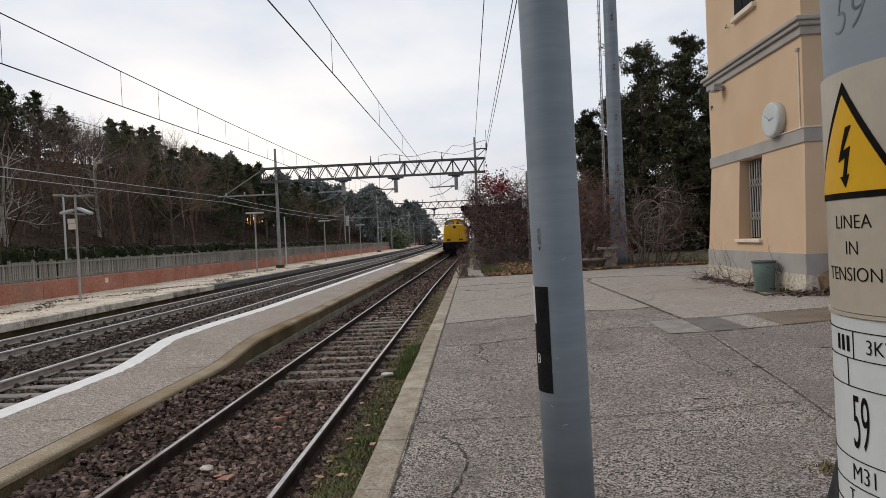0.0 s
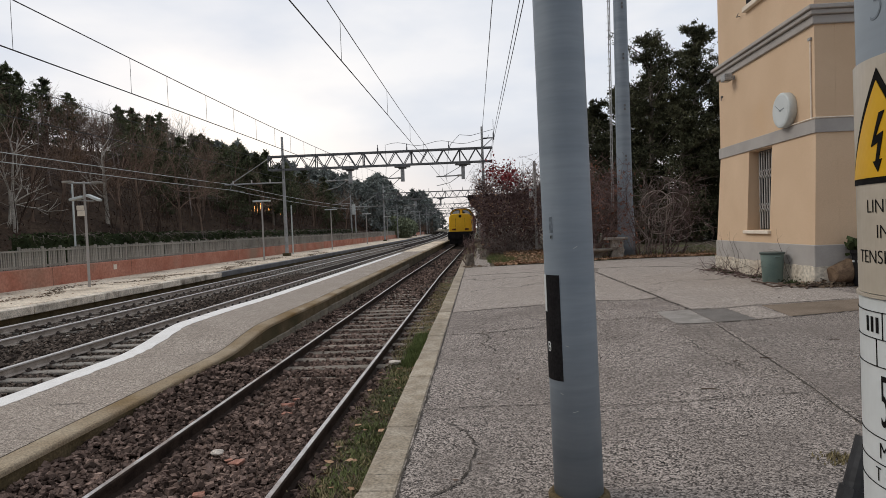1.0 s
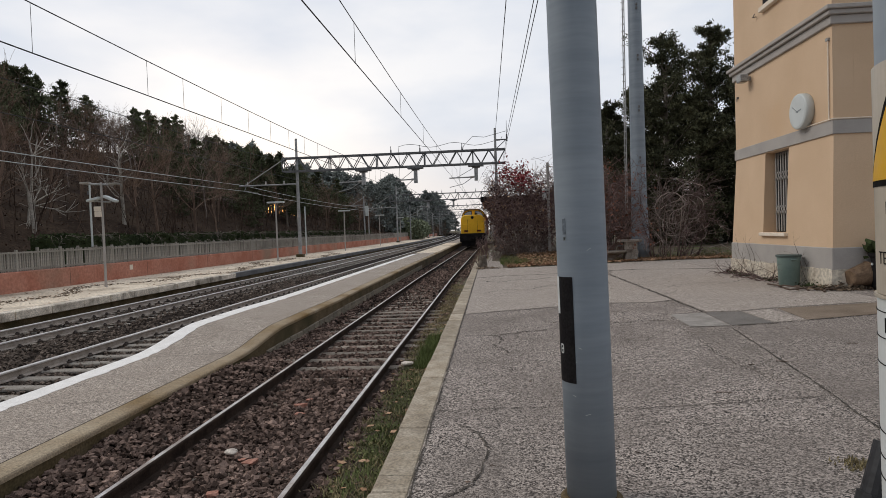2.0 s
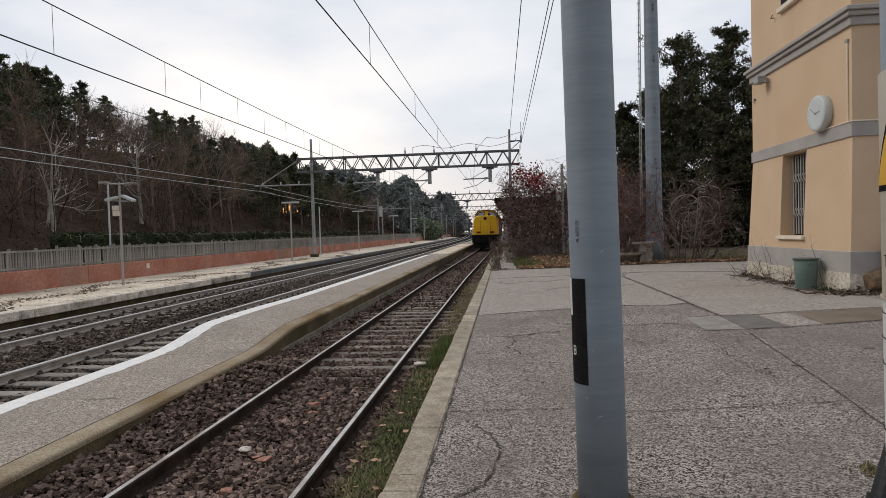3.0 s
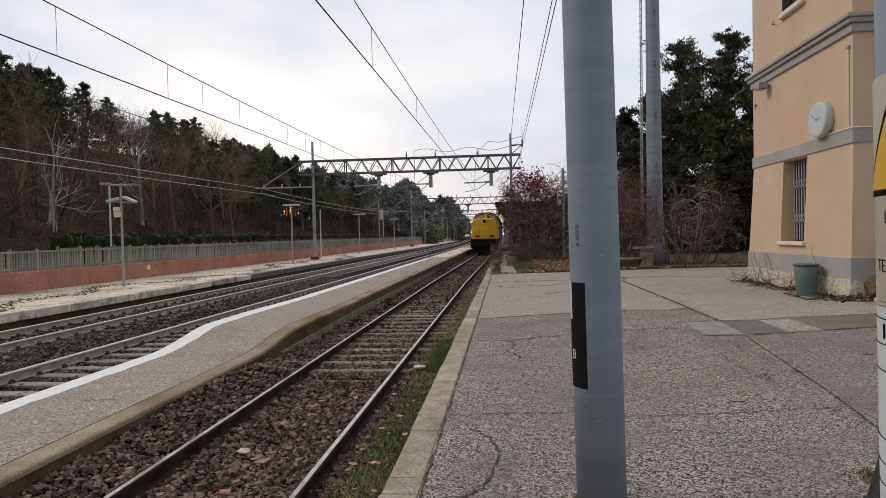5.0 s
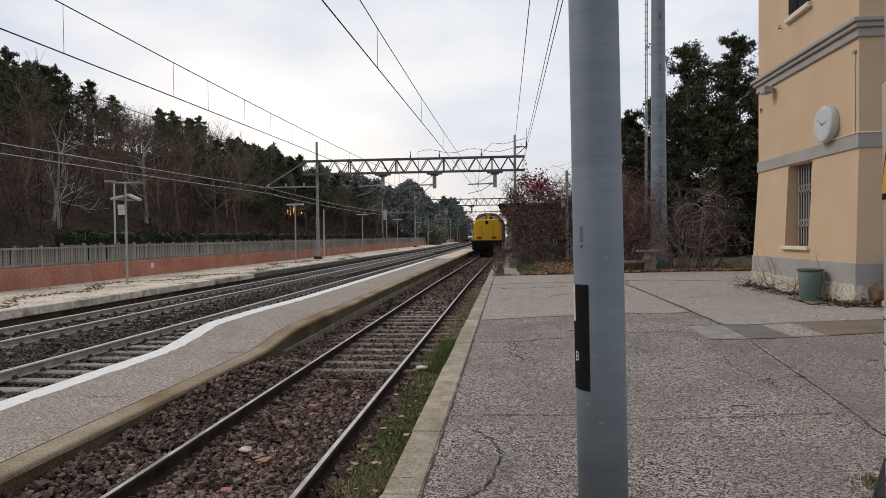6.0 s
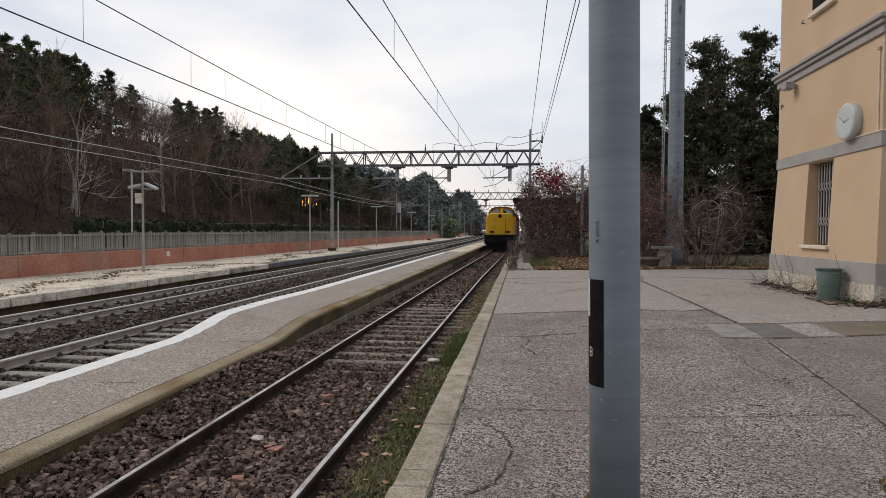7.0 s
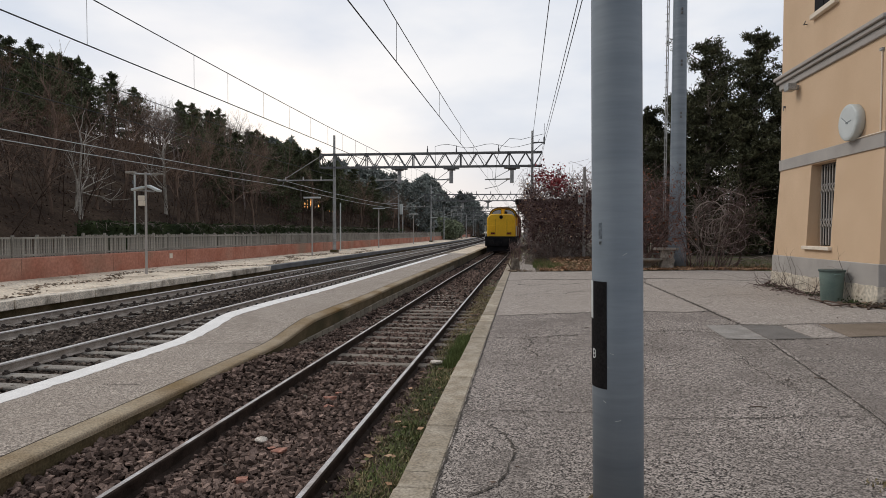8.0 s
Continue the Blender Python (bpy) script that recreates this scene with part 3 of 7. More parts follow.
near_rails, main_rails = (-0.7535, 0.7535), (-9.39, -7.89, -5.47, -3.97)
sets = [stones_in(-1.58, 1.25, -5.0, 3.0, 130, -0.165, 0.034, 0.055, near_rails), stones_in(-1.58, 1.25, 3.0, 9.0, 430, -0.175, 0.028, 0.046, near_rails), stones_in(-1.58, 1.0, 3.0, 9.0, 520, -0.136, 0.019, 0.043, near_rails),
        stones_in(-1.58, 1.2, 9.0, 16.0, 330, -0.165, 0.028, 0.05, near_rails), stones_in(-1.58, 0.98, 9.0, 16.0, 200, -0.138, 0.02, 0.043, near_rails),
        stones_in(-1.58, 1.3, 16.0, 34.0, 110, -0.155, 0.03, 0.055, near_rails), stones_in(-1.4, 1.4, 34.0, 66.0, 36, -0.165, 0.04, 0.07, near_rails)]
v, f = scatter_rocks(np.concatenate([s[0] for s in sets]), np.concatenate([s[1] for s in sets]))
tagged(raw("ballast_stones", v.reshape(-1, 3), f, M_STONE), "loose reddish-brown ballast stones between the siding rails", "ballast", kind="stuff")
sets = [stones_in(-7.8, -3.5, 6.5, 16.0, 170, -0.197, 0.022, 0.045, main_rails), stones_in(-10.3, -3.5, 16.0, 36.0, 60, -0.197, 0.03, 0.05, main_rails),
        stones_in(-10.3, -7.6, 10, 16, 100, -0.197, 0.022, 0.045, main_rails)]
v, f = scatter_rocks(np.concatenate([s[0] for s in sets]), np.concatenate([s[1] for s in sets]))
tagged(raw("ballast_stones", v.reshape(-1, 3), f, M_STONE_DARK), "dark grey ballast stones along the main tracks", "ballast", kind="stuff")


def rock_thing(name, x, y, z, size, material, label, category, flat=1.0):
    bm = bmesh.new()
    if name == "brick_shard":
        bmesh.ops.create_cube(bm, size=size * 1.5)
        bmesh.ops.bevel(bm, geom=bm.edges[:], offset=size * 0.12, segments=1, affect="EDGES")
    else:
        bmesh.ops.create_icosphere(bm, subdivisions=2, radius=size)
    for q in bm.verts:
        q.co *= 1 + (0.6 if name == "brick_shard" else 0.3) * noise.noise(q.co * 14 + Vector((x * 9, y * 7, 0)))
        q.co.z *= 0.55 * flat
        q.co.x *= 1.25
    ob = part(name, bm, material)
    ob.location = (x, y, z)
    ob.rotation_euler = (0, 0, x * 7 + y)
    return tagged(ob, label, category)


for x, y, s in ((-0.2, 7.31, 0.055), (-1.16, 7.75, 0.05), (-6.6, 10.9, 0.06)):
    rock_thing("stone", x, y, -0.10 if x > -3 else -0.17, s, M_PALE, "pale smooth stone lying on the dark ballast", "stone")
for x, y, s in ((0.09, 7.05, 0.065), (0.05, 6.35, 0.05), (-0.02, 9.0, 0.07), (0.1, 8.6, 0.05), (-0.02, 7.12, 0.035), (0.02, 9.25, 0.04)):
    rock_thing("brick_shard", x, y, -0.115, s, M_TERRA, "broken red brick shard on the ballast", "brick shard", 0.8)
rock_thing("stone", 1.06, 11.2, -0.07, 0.09, M_PALE, "flat pale stone beside the rail", "stone", 0.6)

# ---- middle platform ----


def ease(k):
    k = max(0.0, min(1.0, k))
    return k * k * (3 - 2 * k)


def mid_top(y, x=-3.13):
    """The platform's height: low, then a short ramp up; it falls slightly towards the siding."""
    ramp = ease((y - 10.9) / 2.3)
    return 0.17 + 0.215 * ramp - 0.035 * ease((y - 14.5) / 4) - (x + 3.13) * (0.014 + 0.030 * ramp - 0.03 * ease((y - 15) / 6))


def shaped(profile, ys, wander=0.0):
    """Sweep an outline along the platform and lift it onto the platform's height."""
    bm = sweep(profile, [(wander * noise.noise((7, y * 2.1, 0)), y, 0) for y in ys])
    for q in bm.verts:
        q.co.z += mid_top(q.co.y, q.co.x)
        q.co.x += bend(q.co.y)
    return bm


ys = stations(-20, 7, 3) + stations(7.5, 18, 0.3) + stations(19, 85, 3) + stations(90, 140, 5)
mid = thing("platform_middle", "narrow island platform with worn asphalt and a ramp", "platform", kind="structure")
part("slab", shaped([(-3.42, -0.75), (-3.42, 0.0), (-2.6, 0.0), (-1.84, 0.0), (-1.84, -0.75)], ys), M_PLAT, mid)
part("coping", shaped([(-1.84, -0.05), (-1.84, 0.010), (-1.63, 0.010), (-1.60, 0.0), (-1.59, -0.016), (-1.59, -0.05)], ys), M_COPING, mid, "moss-stained concrete coping along the edge")
part("platform_wall", shaped([(-1.84, -0.75), (-1.84, -0.05), (-1.602, -0.05), (-1.602, -0.75)], ys), M_FACE, mid, "dark olive-brown concrete face")
part("joint", shaped([(-1.85, -0.02), (-1.85, 0.006), (-1.838, 0.0135), (-1.832, 0.0135), (-1.832, -0.02)], ys, 0.008), M_CRACK, mid)
part("slab", shaped([(-3.40, -0.02), (-3.40, 0.006), (-1.86, 0.006), (-1.86, -0.02)], stations(49.5, 85, 3)), M_FARPLAT, mid, "pale worn concrete end of the platform")
for k, (x0, y0, x1, y1) in enumerate(((-3.1, 10.9, -1.86, 11.15), (-3.1, 17.9, -1.86, 18.1), (-3.1, 25.4, -1.86, 25.3), (-2.6, 8.2, -2.2, 8.3))):
    rows_ = [(x0 + (x1 - x0) * j / 14, y0 + (y1 - y0) * j / 14 + 0.04 * noise.noise((k * 3.7, j * 0.7, 0))) for j in range(15)]
    v = [(x, y + d, mid_top(y, x) + 0.003) for x, y in rows_ for d in (-0.006, 0.006)]
    raw("crack", v, [(2 * j, 2 * j + 2, 2 * j + 3, 2 * j + 1) for j in range(14)], M_CRACK, mid)
edge_bm = bmesh.new()
fine_y = [4 + 0.09 * k for k in range(160)] + [18.4 + 0.4 * k for k in range(74)]
last = None
for y in [-20] + fine_y:
    wander = 0.012 * noise.noise((0, y * 1.3, 0))
    rag = 0.035 * noise.noise((3, y * 2.3, 0)) + 0.032 * noise.noise((5, y * 7.0, 0))
    ring = [edge_bm.verts.new((x + bend(y) + wander, y, mid_top(y, x) + z)) for x, z in ((-3.426, -0.05), (-3.426, 0.005), (-3.13 + rag, 0.005), (-3.13 + rag, -0.05))]
    if last:
        for k in range(3):
            edge_bm.faces.new((last[k], ring[k], ring[k + 1], last[k + 1]))
    last = ring
bmesh.ops.recalc_face_normals(edge_bm, faces=edge_bm.faces[:])
part("painted_line", edge_bm, M_WHITE, mid, "worn white safety line")
block = boxes(((-0.2, -0.02, -0.1), (0.2, 0.02, 0.1)), bevel=0.006)
block_me = bpy.data.meshes.new("brick_block")
block.to_mesh(block_me)
block.free()
block_me.materials.append(M_BLOCK)
for k in range(60):
    o = link("block", block_me, None, mid)
    y = 12.3 + 0.42 * k
    o.matrix_basis = Matrix.Translation((-1.588 + bend(y), y, -0.085 + 0.010 * min(y - 12.3, 6) + random.uniform(-0.006, 0.006))) @ Matrix.Rotation(radians(90), 4, "Z")

# ---- far platform, wall and fence ----
far = thing("platform_far", "wide pale platform littered with dead leaves", "platform", kind="structure")
far_rows = [(bend(y), y, 0) for y in stations(-25, 85, 10) + stations(95, 200, 10)]
part("slab", sweep([(-14.4, -0.6), (-14.4, 0.36), (-10.72, 0.27), (-10.72, -0.6)], far_rows), M_FARPLAT, far)
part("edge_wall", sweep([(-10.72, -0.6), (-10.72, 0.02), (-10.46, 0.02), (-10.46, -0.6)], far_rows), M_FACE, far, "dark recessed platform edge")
edge_rows = [(bend(y), y, 0) for y in stations(31.6, 85, 8) + stations(95, 200, 10)]
part("edge_beam", sweep([(-10.72, 0.024), (-10.72, 0.262), (-10.40, 0.262), (-10.40, 0.024)], edge_rows), M_STEEL_D, far, "dark edge beam")
y = -4.0
while y < 31:
    ln = random.uniform(1.35, 1.9)
    ln = min(ln, 31.5 - y)
    o = part("kerb_stone", boxes(((-10.72, y + 0.02, 0.03), (-10.29 + random.uniform(-0.012, 0.012), y + ln - 0.02, 0.27 + random.uniform(-0.012, 0.012))), bevel=0.018), M_KERB_PALE, far)
    y += ln

wall_rows = [(bend(y), y, 0) for y in stations(-25, 85, 10) + stations(95, 230, 10)]
red_wall = part("wall_red", sweep([(-14.62, -0.4), (-14.62, 1.06), (-14.55, 1.10), (-14.38, 1.10), (-14.33, 1.06), (-14.33, -0.4)], wall_rows), M_REDWALL)
tagged(red_wall, "low retaining wall of flaking red plaster", "wall", kind="structure")

for y in (20.2, 24.9, 30.5, 37.0, 44.0, 52.0):
    part("joint", boxes(((-14.332, y - 0.006, 0.3), (-14.326, y + 0.006, 1.06))), M_CRACK, red_wall)
part("tablet", boxes(((-14.335, 29.0, 0.72), (-14.31, 29.25, 0.95)), bevel=0.006), M_SILL, red_wall, "small pale tablet")
fence = thing("picket_fence", "grey concrete picket fence standing on the red wall", "fence", kind="structure")
pk = boxes(((-0.025, -0.036, 1.08), (0.025, 0.036, 1.86)))
for q in pk.verts:
    if q.co.z > 1.5:
        q.co.y *= 0.8
bmesh.ops.bevel(pk, geom=[e for e in pk.edges if abs(e.verts[0].co.z - e.verts[1].co.z) > 0.5], offset=0.008, affect="EDGES")
picket_me = bpy.data.meshes.new("picket")
pk.to_mesh(picket_me)
pk.free()
picket_me.materials.append(M_PICKET)
post_bm = boxes(((-0.045, -0.045, 1.06), (0.045, 0.045, 1.9)), bevel=0.01)
box(post_bm, (-0.038, -0.038, 1.899), (0.038, 0.038, 1.93))
post_me = bpy.data.meshes.new("fence_post")
post_bm.to_mesh(post_me)
post_bm.free()
post_me.materials.append(M_PICKET)
part("fence_rail", sweep([(-14.51, 1.74), (-14.51, 1.80), (-14.44, 1.80), (-14.44, 1.74)], wall_rows), M_PICKET, fence)
part("fence_rail", sweep([(-14.51, 1.14), (-14.51, 1.21), (-14.44, 1.21), (-14.44, 1.14)], wall_rows), M_PICKET, fence)
rest_v, rest_f, count = [], [], 0
y = 12.0
while y < 150:
    low = -0.06 if y < 23.1 else 0.0
    o = link("fence_post", post_me, None, fence)
    o.matrix_basis = pose(-14.47 + bend(y), y, low + random.uniform(-0.01, 0.015), random.uniform(-1.5, 1.5), random.uniform(-1.5, 1.5), 0)
    for k in range(1, 11):
        yy = y + 1.14 * k / 11
        if random.random() < 0.02:
            continue
        if yy < 43:
            o = link("picket", picket_me, None, fence)
            o.matrix_basis = pose(-14.47 + bend(yy), yy, low + random.uniform(-0.015, 0.015), random.uniform(-1.2, 1.2), 0, 0)
        else:
            b0 = len(rest_v)
            for dx, dy, z in ((-0.025, -0.035, 1.08), (0.025, -0.035, 1.08), (0.025, 0.035, 1.08), (-0.025, 0.035, 1.08), (-0.025, -0.025, 1.86), (0.025, -0.025, 1.86), (0.025, 0.025, 1.86), (-0.025, 0.025, 1.86)):
                rest_v.append((-14.47 + bend(yy) + dx, yy + dy, z + random.uniform(-0.02, 0.02)))
            rest_f += [(b0, b0 + 1, b0 + 5, b0 + 4), (b0 + 1, b0 + 2, b0 + 6, b0 + 5), (b0 + 2, b0 + 3, b0 + 7, b0 + 6), (b0 + 3, b0, b0 + 4, b0 + 7), (b0 + 4, b0 + 5, b0 + 6, b0 + 7)]
    y += 1.14
tagged(raw("distant_pickets", rest_v, rest_f, M_PICKET, fence), kind="stuff")

# ---- paved yard, kerb and verge ----
yard = grid_mesh("pavement", [1.84, 2.5, 3.5, 5, 6.5, 8, 10.2, 15, 25, 40], [-30, -10, 0, 5, 10, 15, 20, 25, 28.9, 29.5], lambda x, y: paved(x) - (0.05 if y > 29.2 else 0), M_ASPHALT,
                 "cracked grey aggregate paving of the station yard", "pavement")
part("pavement_body", boxes(((1.842, -30, -0.42), (40, 29.49, 0.2))), M_ASPHALT, yard)
verge = grid_mesh("verge", [1.84 + 2.5 * k for k in range(30)], [29.4 + 3 * k for k in range(40)], lambda x, y: (0.16 if x < 3.5 else 0.24) + 0.05 * noise.noise((x, y, 0)) + (0.02 * min(x - 1.84, 9)) + (0.05 * min(max(y - 33, 0), 5) if x > 3 else 0), M_GROUND, "rough verge of soil and dead leaves", "verge")
y = -3.0
while y < 70:
    ln = random.choice((1.0, 1.4, 1.9, 2.3))
    j = random.uniform(-0.008, 0.008)
    part("kerb_stone", boxes(((1.565 + j, y + 0.005, -0.4), (1.846, y + ln - 0.005, 0.262 + random.uniform(-0.006, 0.006))), bevel=0.016), M_KERB, yard)
    y += ln
part("concrete_path", boxes(((2.15, 29.6, 0.0), (3.0, 60, 0.25)), bevel=0.01), M_APRON, yard)
bm = bmesh.new()
for (ax, ay), (bx, by) in zip(((1.85, 31), (1.85, 40), (1.85, 50)), ((2.15, 40), (2.15, 50), (2.15, 60))):
    box(bm, (ax, ay, 0.1), (bx, by, 0.25))
part("joint_filling", bm, M_GROUND, yard)


def crack(points, width, jitter, seed, parent=yard, material=None, step=0.12):
    """A ragged open joint drawn along a few points of the yard."""
    rng = np.random.default_rng(seed)
    pts = []
    for (x0, y0), (x1, y1) in zip(points, points[1:]):
        n = max(2, int(math.hypot(x1 - x0, y1 - y0) / step))
        pts += [(x0 + (x1 - x0) * k / n, y0 + (y1 - y0) * k / n) for k in range(n)]
    pts.append(points[-1])
    v, f = [], []
    for k, (x, y) in enumerate(pts):
        a, b = pts[max(0, k - 1)], pts[min(len(pts) - 1, k + 1)]
        d = Vector((b[0] - a[0], b[1] - a[1])).normalized()
        w = width * rng.uniform(0.25, 1.2)
        x, y = x + rng.normal(0, jitter), y + rng.normal(0, jitter)
        v += [(x - d.y * w, y + d.x * w, paved(x) + 0.008), (x + d.y * w, y - d.x * w, paved(x) + 0.008)]
        if k:
            f.append((2 * k - 2, 2 * k - 1, 2 * k + 1, 2 * k))
    return raw("crack", v, f, material or M_CRACK, parent)


crack([(1.86, 7.42), (2.46, 7.44), (3.11, 7.45), (3.6, 7.3), (4.4, 7.35), (5.6, 7.5)], 0.009, 0.014, 1, step=0.05)
crack([(3.75, 6.82), (3.9, 6.86), (4.04, 6.83)], 0.006, 0.01, 21, step=0.05)
crack([(1.87, 14.42), (2.83, 14.74), (3.91, 14.98), (5.03, 15.26), (5.89, 15.0), (6.45, 15.3)], 0.024, 0.02, 2)
crack([(1.87, 11.77), (2.46, 11.7), (3.34, 12.03), (4.52, 12.48), (5.24, 12.54), (5.72, 12.4)], 0.016, 0.025, 3)
crack([(2.46, 11.7), (2.62, 11.2), (2.5, 10.6), (2.7, 10.1)], 0.012, 0.03, 22, step=0.08)
crack([(6.49, 23.17), (6.47, 19.5), (6.46, 16.91), (6.4, 13.3)], 0.022, 0.016, 4)
crack([(6.25, 11.5), (5.97, 9.41), (5.78, 7.94), (5.58, 6.75), (5.3, 4.9), (5.15, 3.5)], 0.013, 0.005, 5, step=0.09)
crack([(5.5, 11.76), (5.45, 10.6), (5.36, 9.6), (5.36, 8.15)], 0.007, 0.016, 23, step=0.07)
crack([(5.65, 11.72), (6.3, 11.66), (7.06, 11.78), (7.62, 11.92), (8.68, 12.16), (9.6, 12.4)], 0.022, 0.010, 16, step=0.07)
crack([(5.5, 13.1), (5.77, 13.22), (6.41, 13.3), (7.06, 13.24), (7.7, 13.44), (9.45, 13.65)], 0.014, 0.012, 17, step=0.07)
crack([(2.09, 6.97), (2.22, 6.85), (2.32, 6.66), (2.39, 6.3), (2.33, 5.86), (2.29, 5.62), (2.1, 5.4)], 0.009, 0.014, 6, step=0.05)
crack([(1.86, 24.2), (2.9, 24.5), (4.76, 24.4), (6.83, 24.69), (7.84, 24.65), (10.2, 23.3)], 0.05, 0.05, 7)
crack([(2.09, 22.7), (2.5, 22.2), (2.85, 22.0), (3.4, 22.6), (3.9, 22.3), (4.5, 23)], 0.045, 0.06, 10)
crack([(2.2, 18.6), (2.8, 19.4), (3.5, 19.1), (4.2, 19.9), (5.2, 19.6), (6.3, 20.2)], 0.020, 0.05, 24)
crack([(7.2, 18.2), (8.0, 18.8), (8.9, 18.5), (9.6, 19.3)], 0.018, 0.05, 25)
crack([(1.855, 4), (1.86, 8), (1.856, 14), (1.86, 29)], 0.010, 0.004, 11)
for k in range(22):
    y = 3.5 + 1.15 * k
    crack([(1.575, y), (1.72, y + 0.01), (1.845, y - 0.01)], 0.005, 0.006, 500 + k, step=0.05)


def patch(corners, material, label):
    bm = bmesh.new()
    v = [bm.verts.new((x, y, paved(x) + 0.005)) for x, y in corners]
    fc = bm.faces.new(v)
    fc.normal_update()
    if fc.normal.z < 0:
        fc.normal_flip()
    r = bmesh.ops.extrude_face_region(bm, geom=[fc])
    for q in r["geom"]:
        if isinstance(q, bmesh.types.BMVert):
            q.co.z -= 0.03
    bmesh.ops.recalc_face_normals(bm, faces=bm.faces[:])
    part("paving_patch", bm, material, yard, label)


patch([(1.88, 14.5), (2.83, 14.82), (3.91, 15.06), (5.03, 15.34), (5.89, 15.08), (6.4, 15.38), (6.42, 23.1), (6.75, 24.6), (4.76, 24.3), (2.9, 24.4), (1.88, 24.1)], M_APRON, "smoother pale concrete surface")
patch([(1.88, 24.3), (2.9, 24.6), (4.76, 24.5), (6.83, 24.79), (7.84, 24.75), (10.15, 23.4), (10.15, 29.0), (1.88, 29.0)], M_APRON, "smoother pale concrete surface")
patch([(10.2, 23.4), (20, 23.4), (20, 29.0), (10.2, 29.0)], M_APRON, "smoother pale concrete surface")
patch([(6.5, 13.36), (7.06, 13.3), (7.7, 13.5), (9.45, 13.71), (10.1, 13.75), (10.1, 23.2), (7.84, 24.55), (6.9, 24.6), (6.56, 23.1), (6.53, 16.9)], M_APRON, "smoother pale concrete surface")
patch([(6.33, 11.4), (6.04, 9.41), (5.85, 7.94), (5.65, 6.75), (5.37, 4.9), (5.22, 3.5), (10.15, 3.5), (10.15, 12.45), (9.6, 12.3), (8.68, 12.08), (7.62, 11.85), (7.06, 11.71), (6.4, 11.6)], M_DARKPAVE, "darker smoother paving")
patch([(10.2, 3.5), (14, 3.5), (14, 12.6), (10.2, 12.45)], M_DARKPAVE, "darker smoother paving")
patch([(5.7, 11.78), (6.31, 11.74), (6.38, 13.24), (5.77, 13.17)], M_PATCH_L, "pale concrete repair")
patch([(6.34, 11.74), (7.04, 11.85), (7.04, 13.17), (6.41, 13.24)], M_PATCH_D, "dark asphalt repair")
patch([(7.07, 11.86), (7.61, 11.99), (7.66, 13.35), (7.07, 13.17)], M_APRON, "pale concrete repair")
patch([(7.65, 12.0), (8.68, 12.23), (10.15, 12.5), (10.15, 13.66), (9.45, 13.57), (7.8, 13.38)], M_PATCH_B, "brown earthy paving repair")
patch([(5.42, 8.2), (5.42, 9.6), (5.52, 10.7), (5.58, 11.68), (6.18, 11.5), (6.1, 10.7), (5.9, 9.45), (5.72, 8.0)], M_CHANNEL, "sunken rough strip of dirty aggregate")

rng = np.random.default_rng(15)
for k in range(44):
    x, y, a = rng.uniform(2.0, 6.2), rng.uniform(8.5, 15), rng.uniform(0, 6.3)
    crack([(x, y), (x + 0.5 * math.cos(a), y + 0.5 * math.sin(a)), (x + 0.9 * math.cos(a + 0.5), y + 0.9 * math.sin(a + 0.5))], 0.005, 0.03, 100 + k, step=0.07)

for k in range(34):
    x, y, a = rng.uniform(2.2, 9.2), rng.uniform(16, 28.2), rng.uniform(-0.7, 0.7) + rng.choice((0, 1.6, 3.1))
    crack([(x, y), (min(9.8, x + 0.7 * math.cos(a)), y + 0.7 * math.sin(a)), (min(9.8, x + 1.3 * math.cos(a + 0.4)), y + 1.3 * math.sin(a + 0.4))], 0.009, 0.05, 300 + k, step=0.12)
rng = np.random.default_rng(19)
for k, (x, y, ln, a) in enumerate(((4.77, 7.73, 0.17, -20), (5.9, 9.0, 0.14, -35), (5.5, 8.9, 0.07, 10), (4.0, 9.4, 0.06, 60), (7.2, 9.9, 0.12, -30), (3.6, 12.8, 0.09, 5))):
    o = part("twig", tubes(((-ln / 2, 0, 0), (0.02, 0.012, 0.004), 0.006, 0.005), ((0.02, 0.012, 0.004), (ln / 2, 0, 0), 0.005, 0.003), n=5), M_WOOD)
    o.matrix_basis = pose(x, y, paved(x) + 0.009, 0, 0, a)
    tagged(o, "small dry twig lying on the paving", "twig", "twigs on the paving")

# grass and leaves


def tufts(name, x0, x1, y0, y1, n, z, height, material, label, cluster=14, lean=0.6):
    c = np.stack([RNG.uniform(x0, x1, n // cluster), RNG.uniform(y0, y1, n // cluster)], 1)
    p = np.repeat(c, cluster, 0) + RNG.normal(0, 0.06, (len(c) * cluster, 2))
    zz = np.array([z(a, b) if callable(z) else z for a, b in p])
    v, f = blades(np.column_stack([p, zz]), height, lean)
    return tagged(raw(name, v, f, material), label, "grass", kind="stuff")


grid_mesh("soil_strip", [0.92, 1.1, 1.3, 1.56], [2 + 0.5 * k for k in range(56)], lambda x, y: -0.17 + 0.035 * min(1, (x - 0.92) / 0.25) + 0.02 * noise.noise((x * 5, y * 5, 0)), M_GROUND, "damp brown soil between rail and kerb", "soil")
tufts("grass", 1.05, 1.54, 3.5, 13.5, 9500, -0.13, 0.035, M_GRASS, "short green grass growing beside the siding rail", lean=1.6)
tufts("grass", 0.95, 1.55, 3.5, 26, 9000, -0.13, 0.045, M_DRYGRASS, "dry straw-coloured grass beside the siding rail", lean=1.6)
tufts("grass", 1.25, 1.54, 11.0, 13.6, 3600, -0.13, 0.15, M_LUSH, "bright green tuft against the kerb")
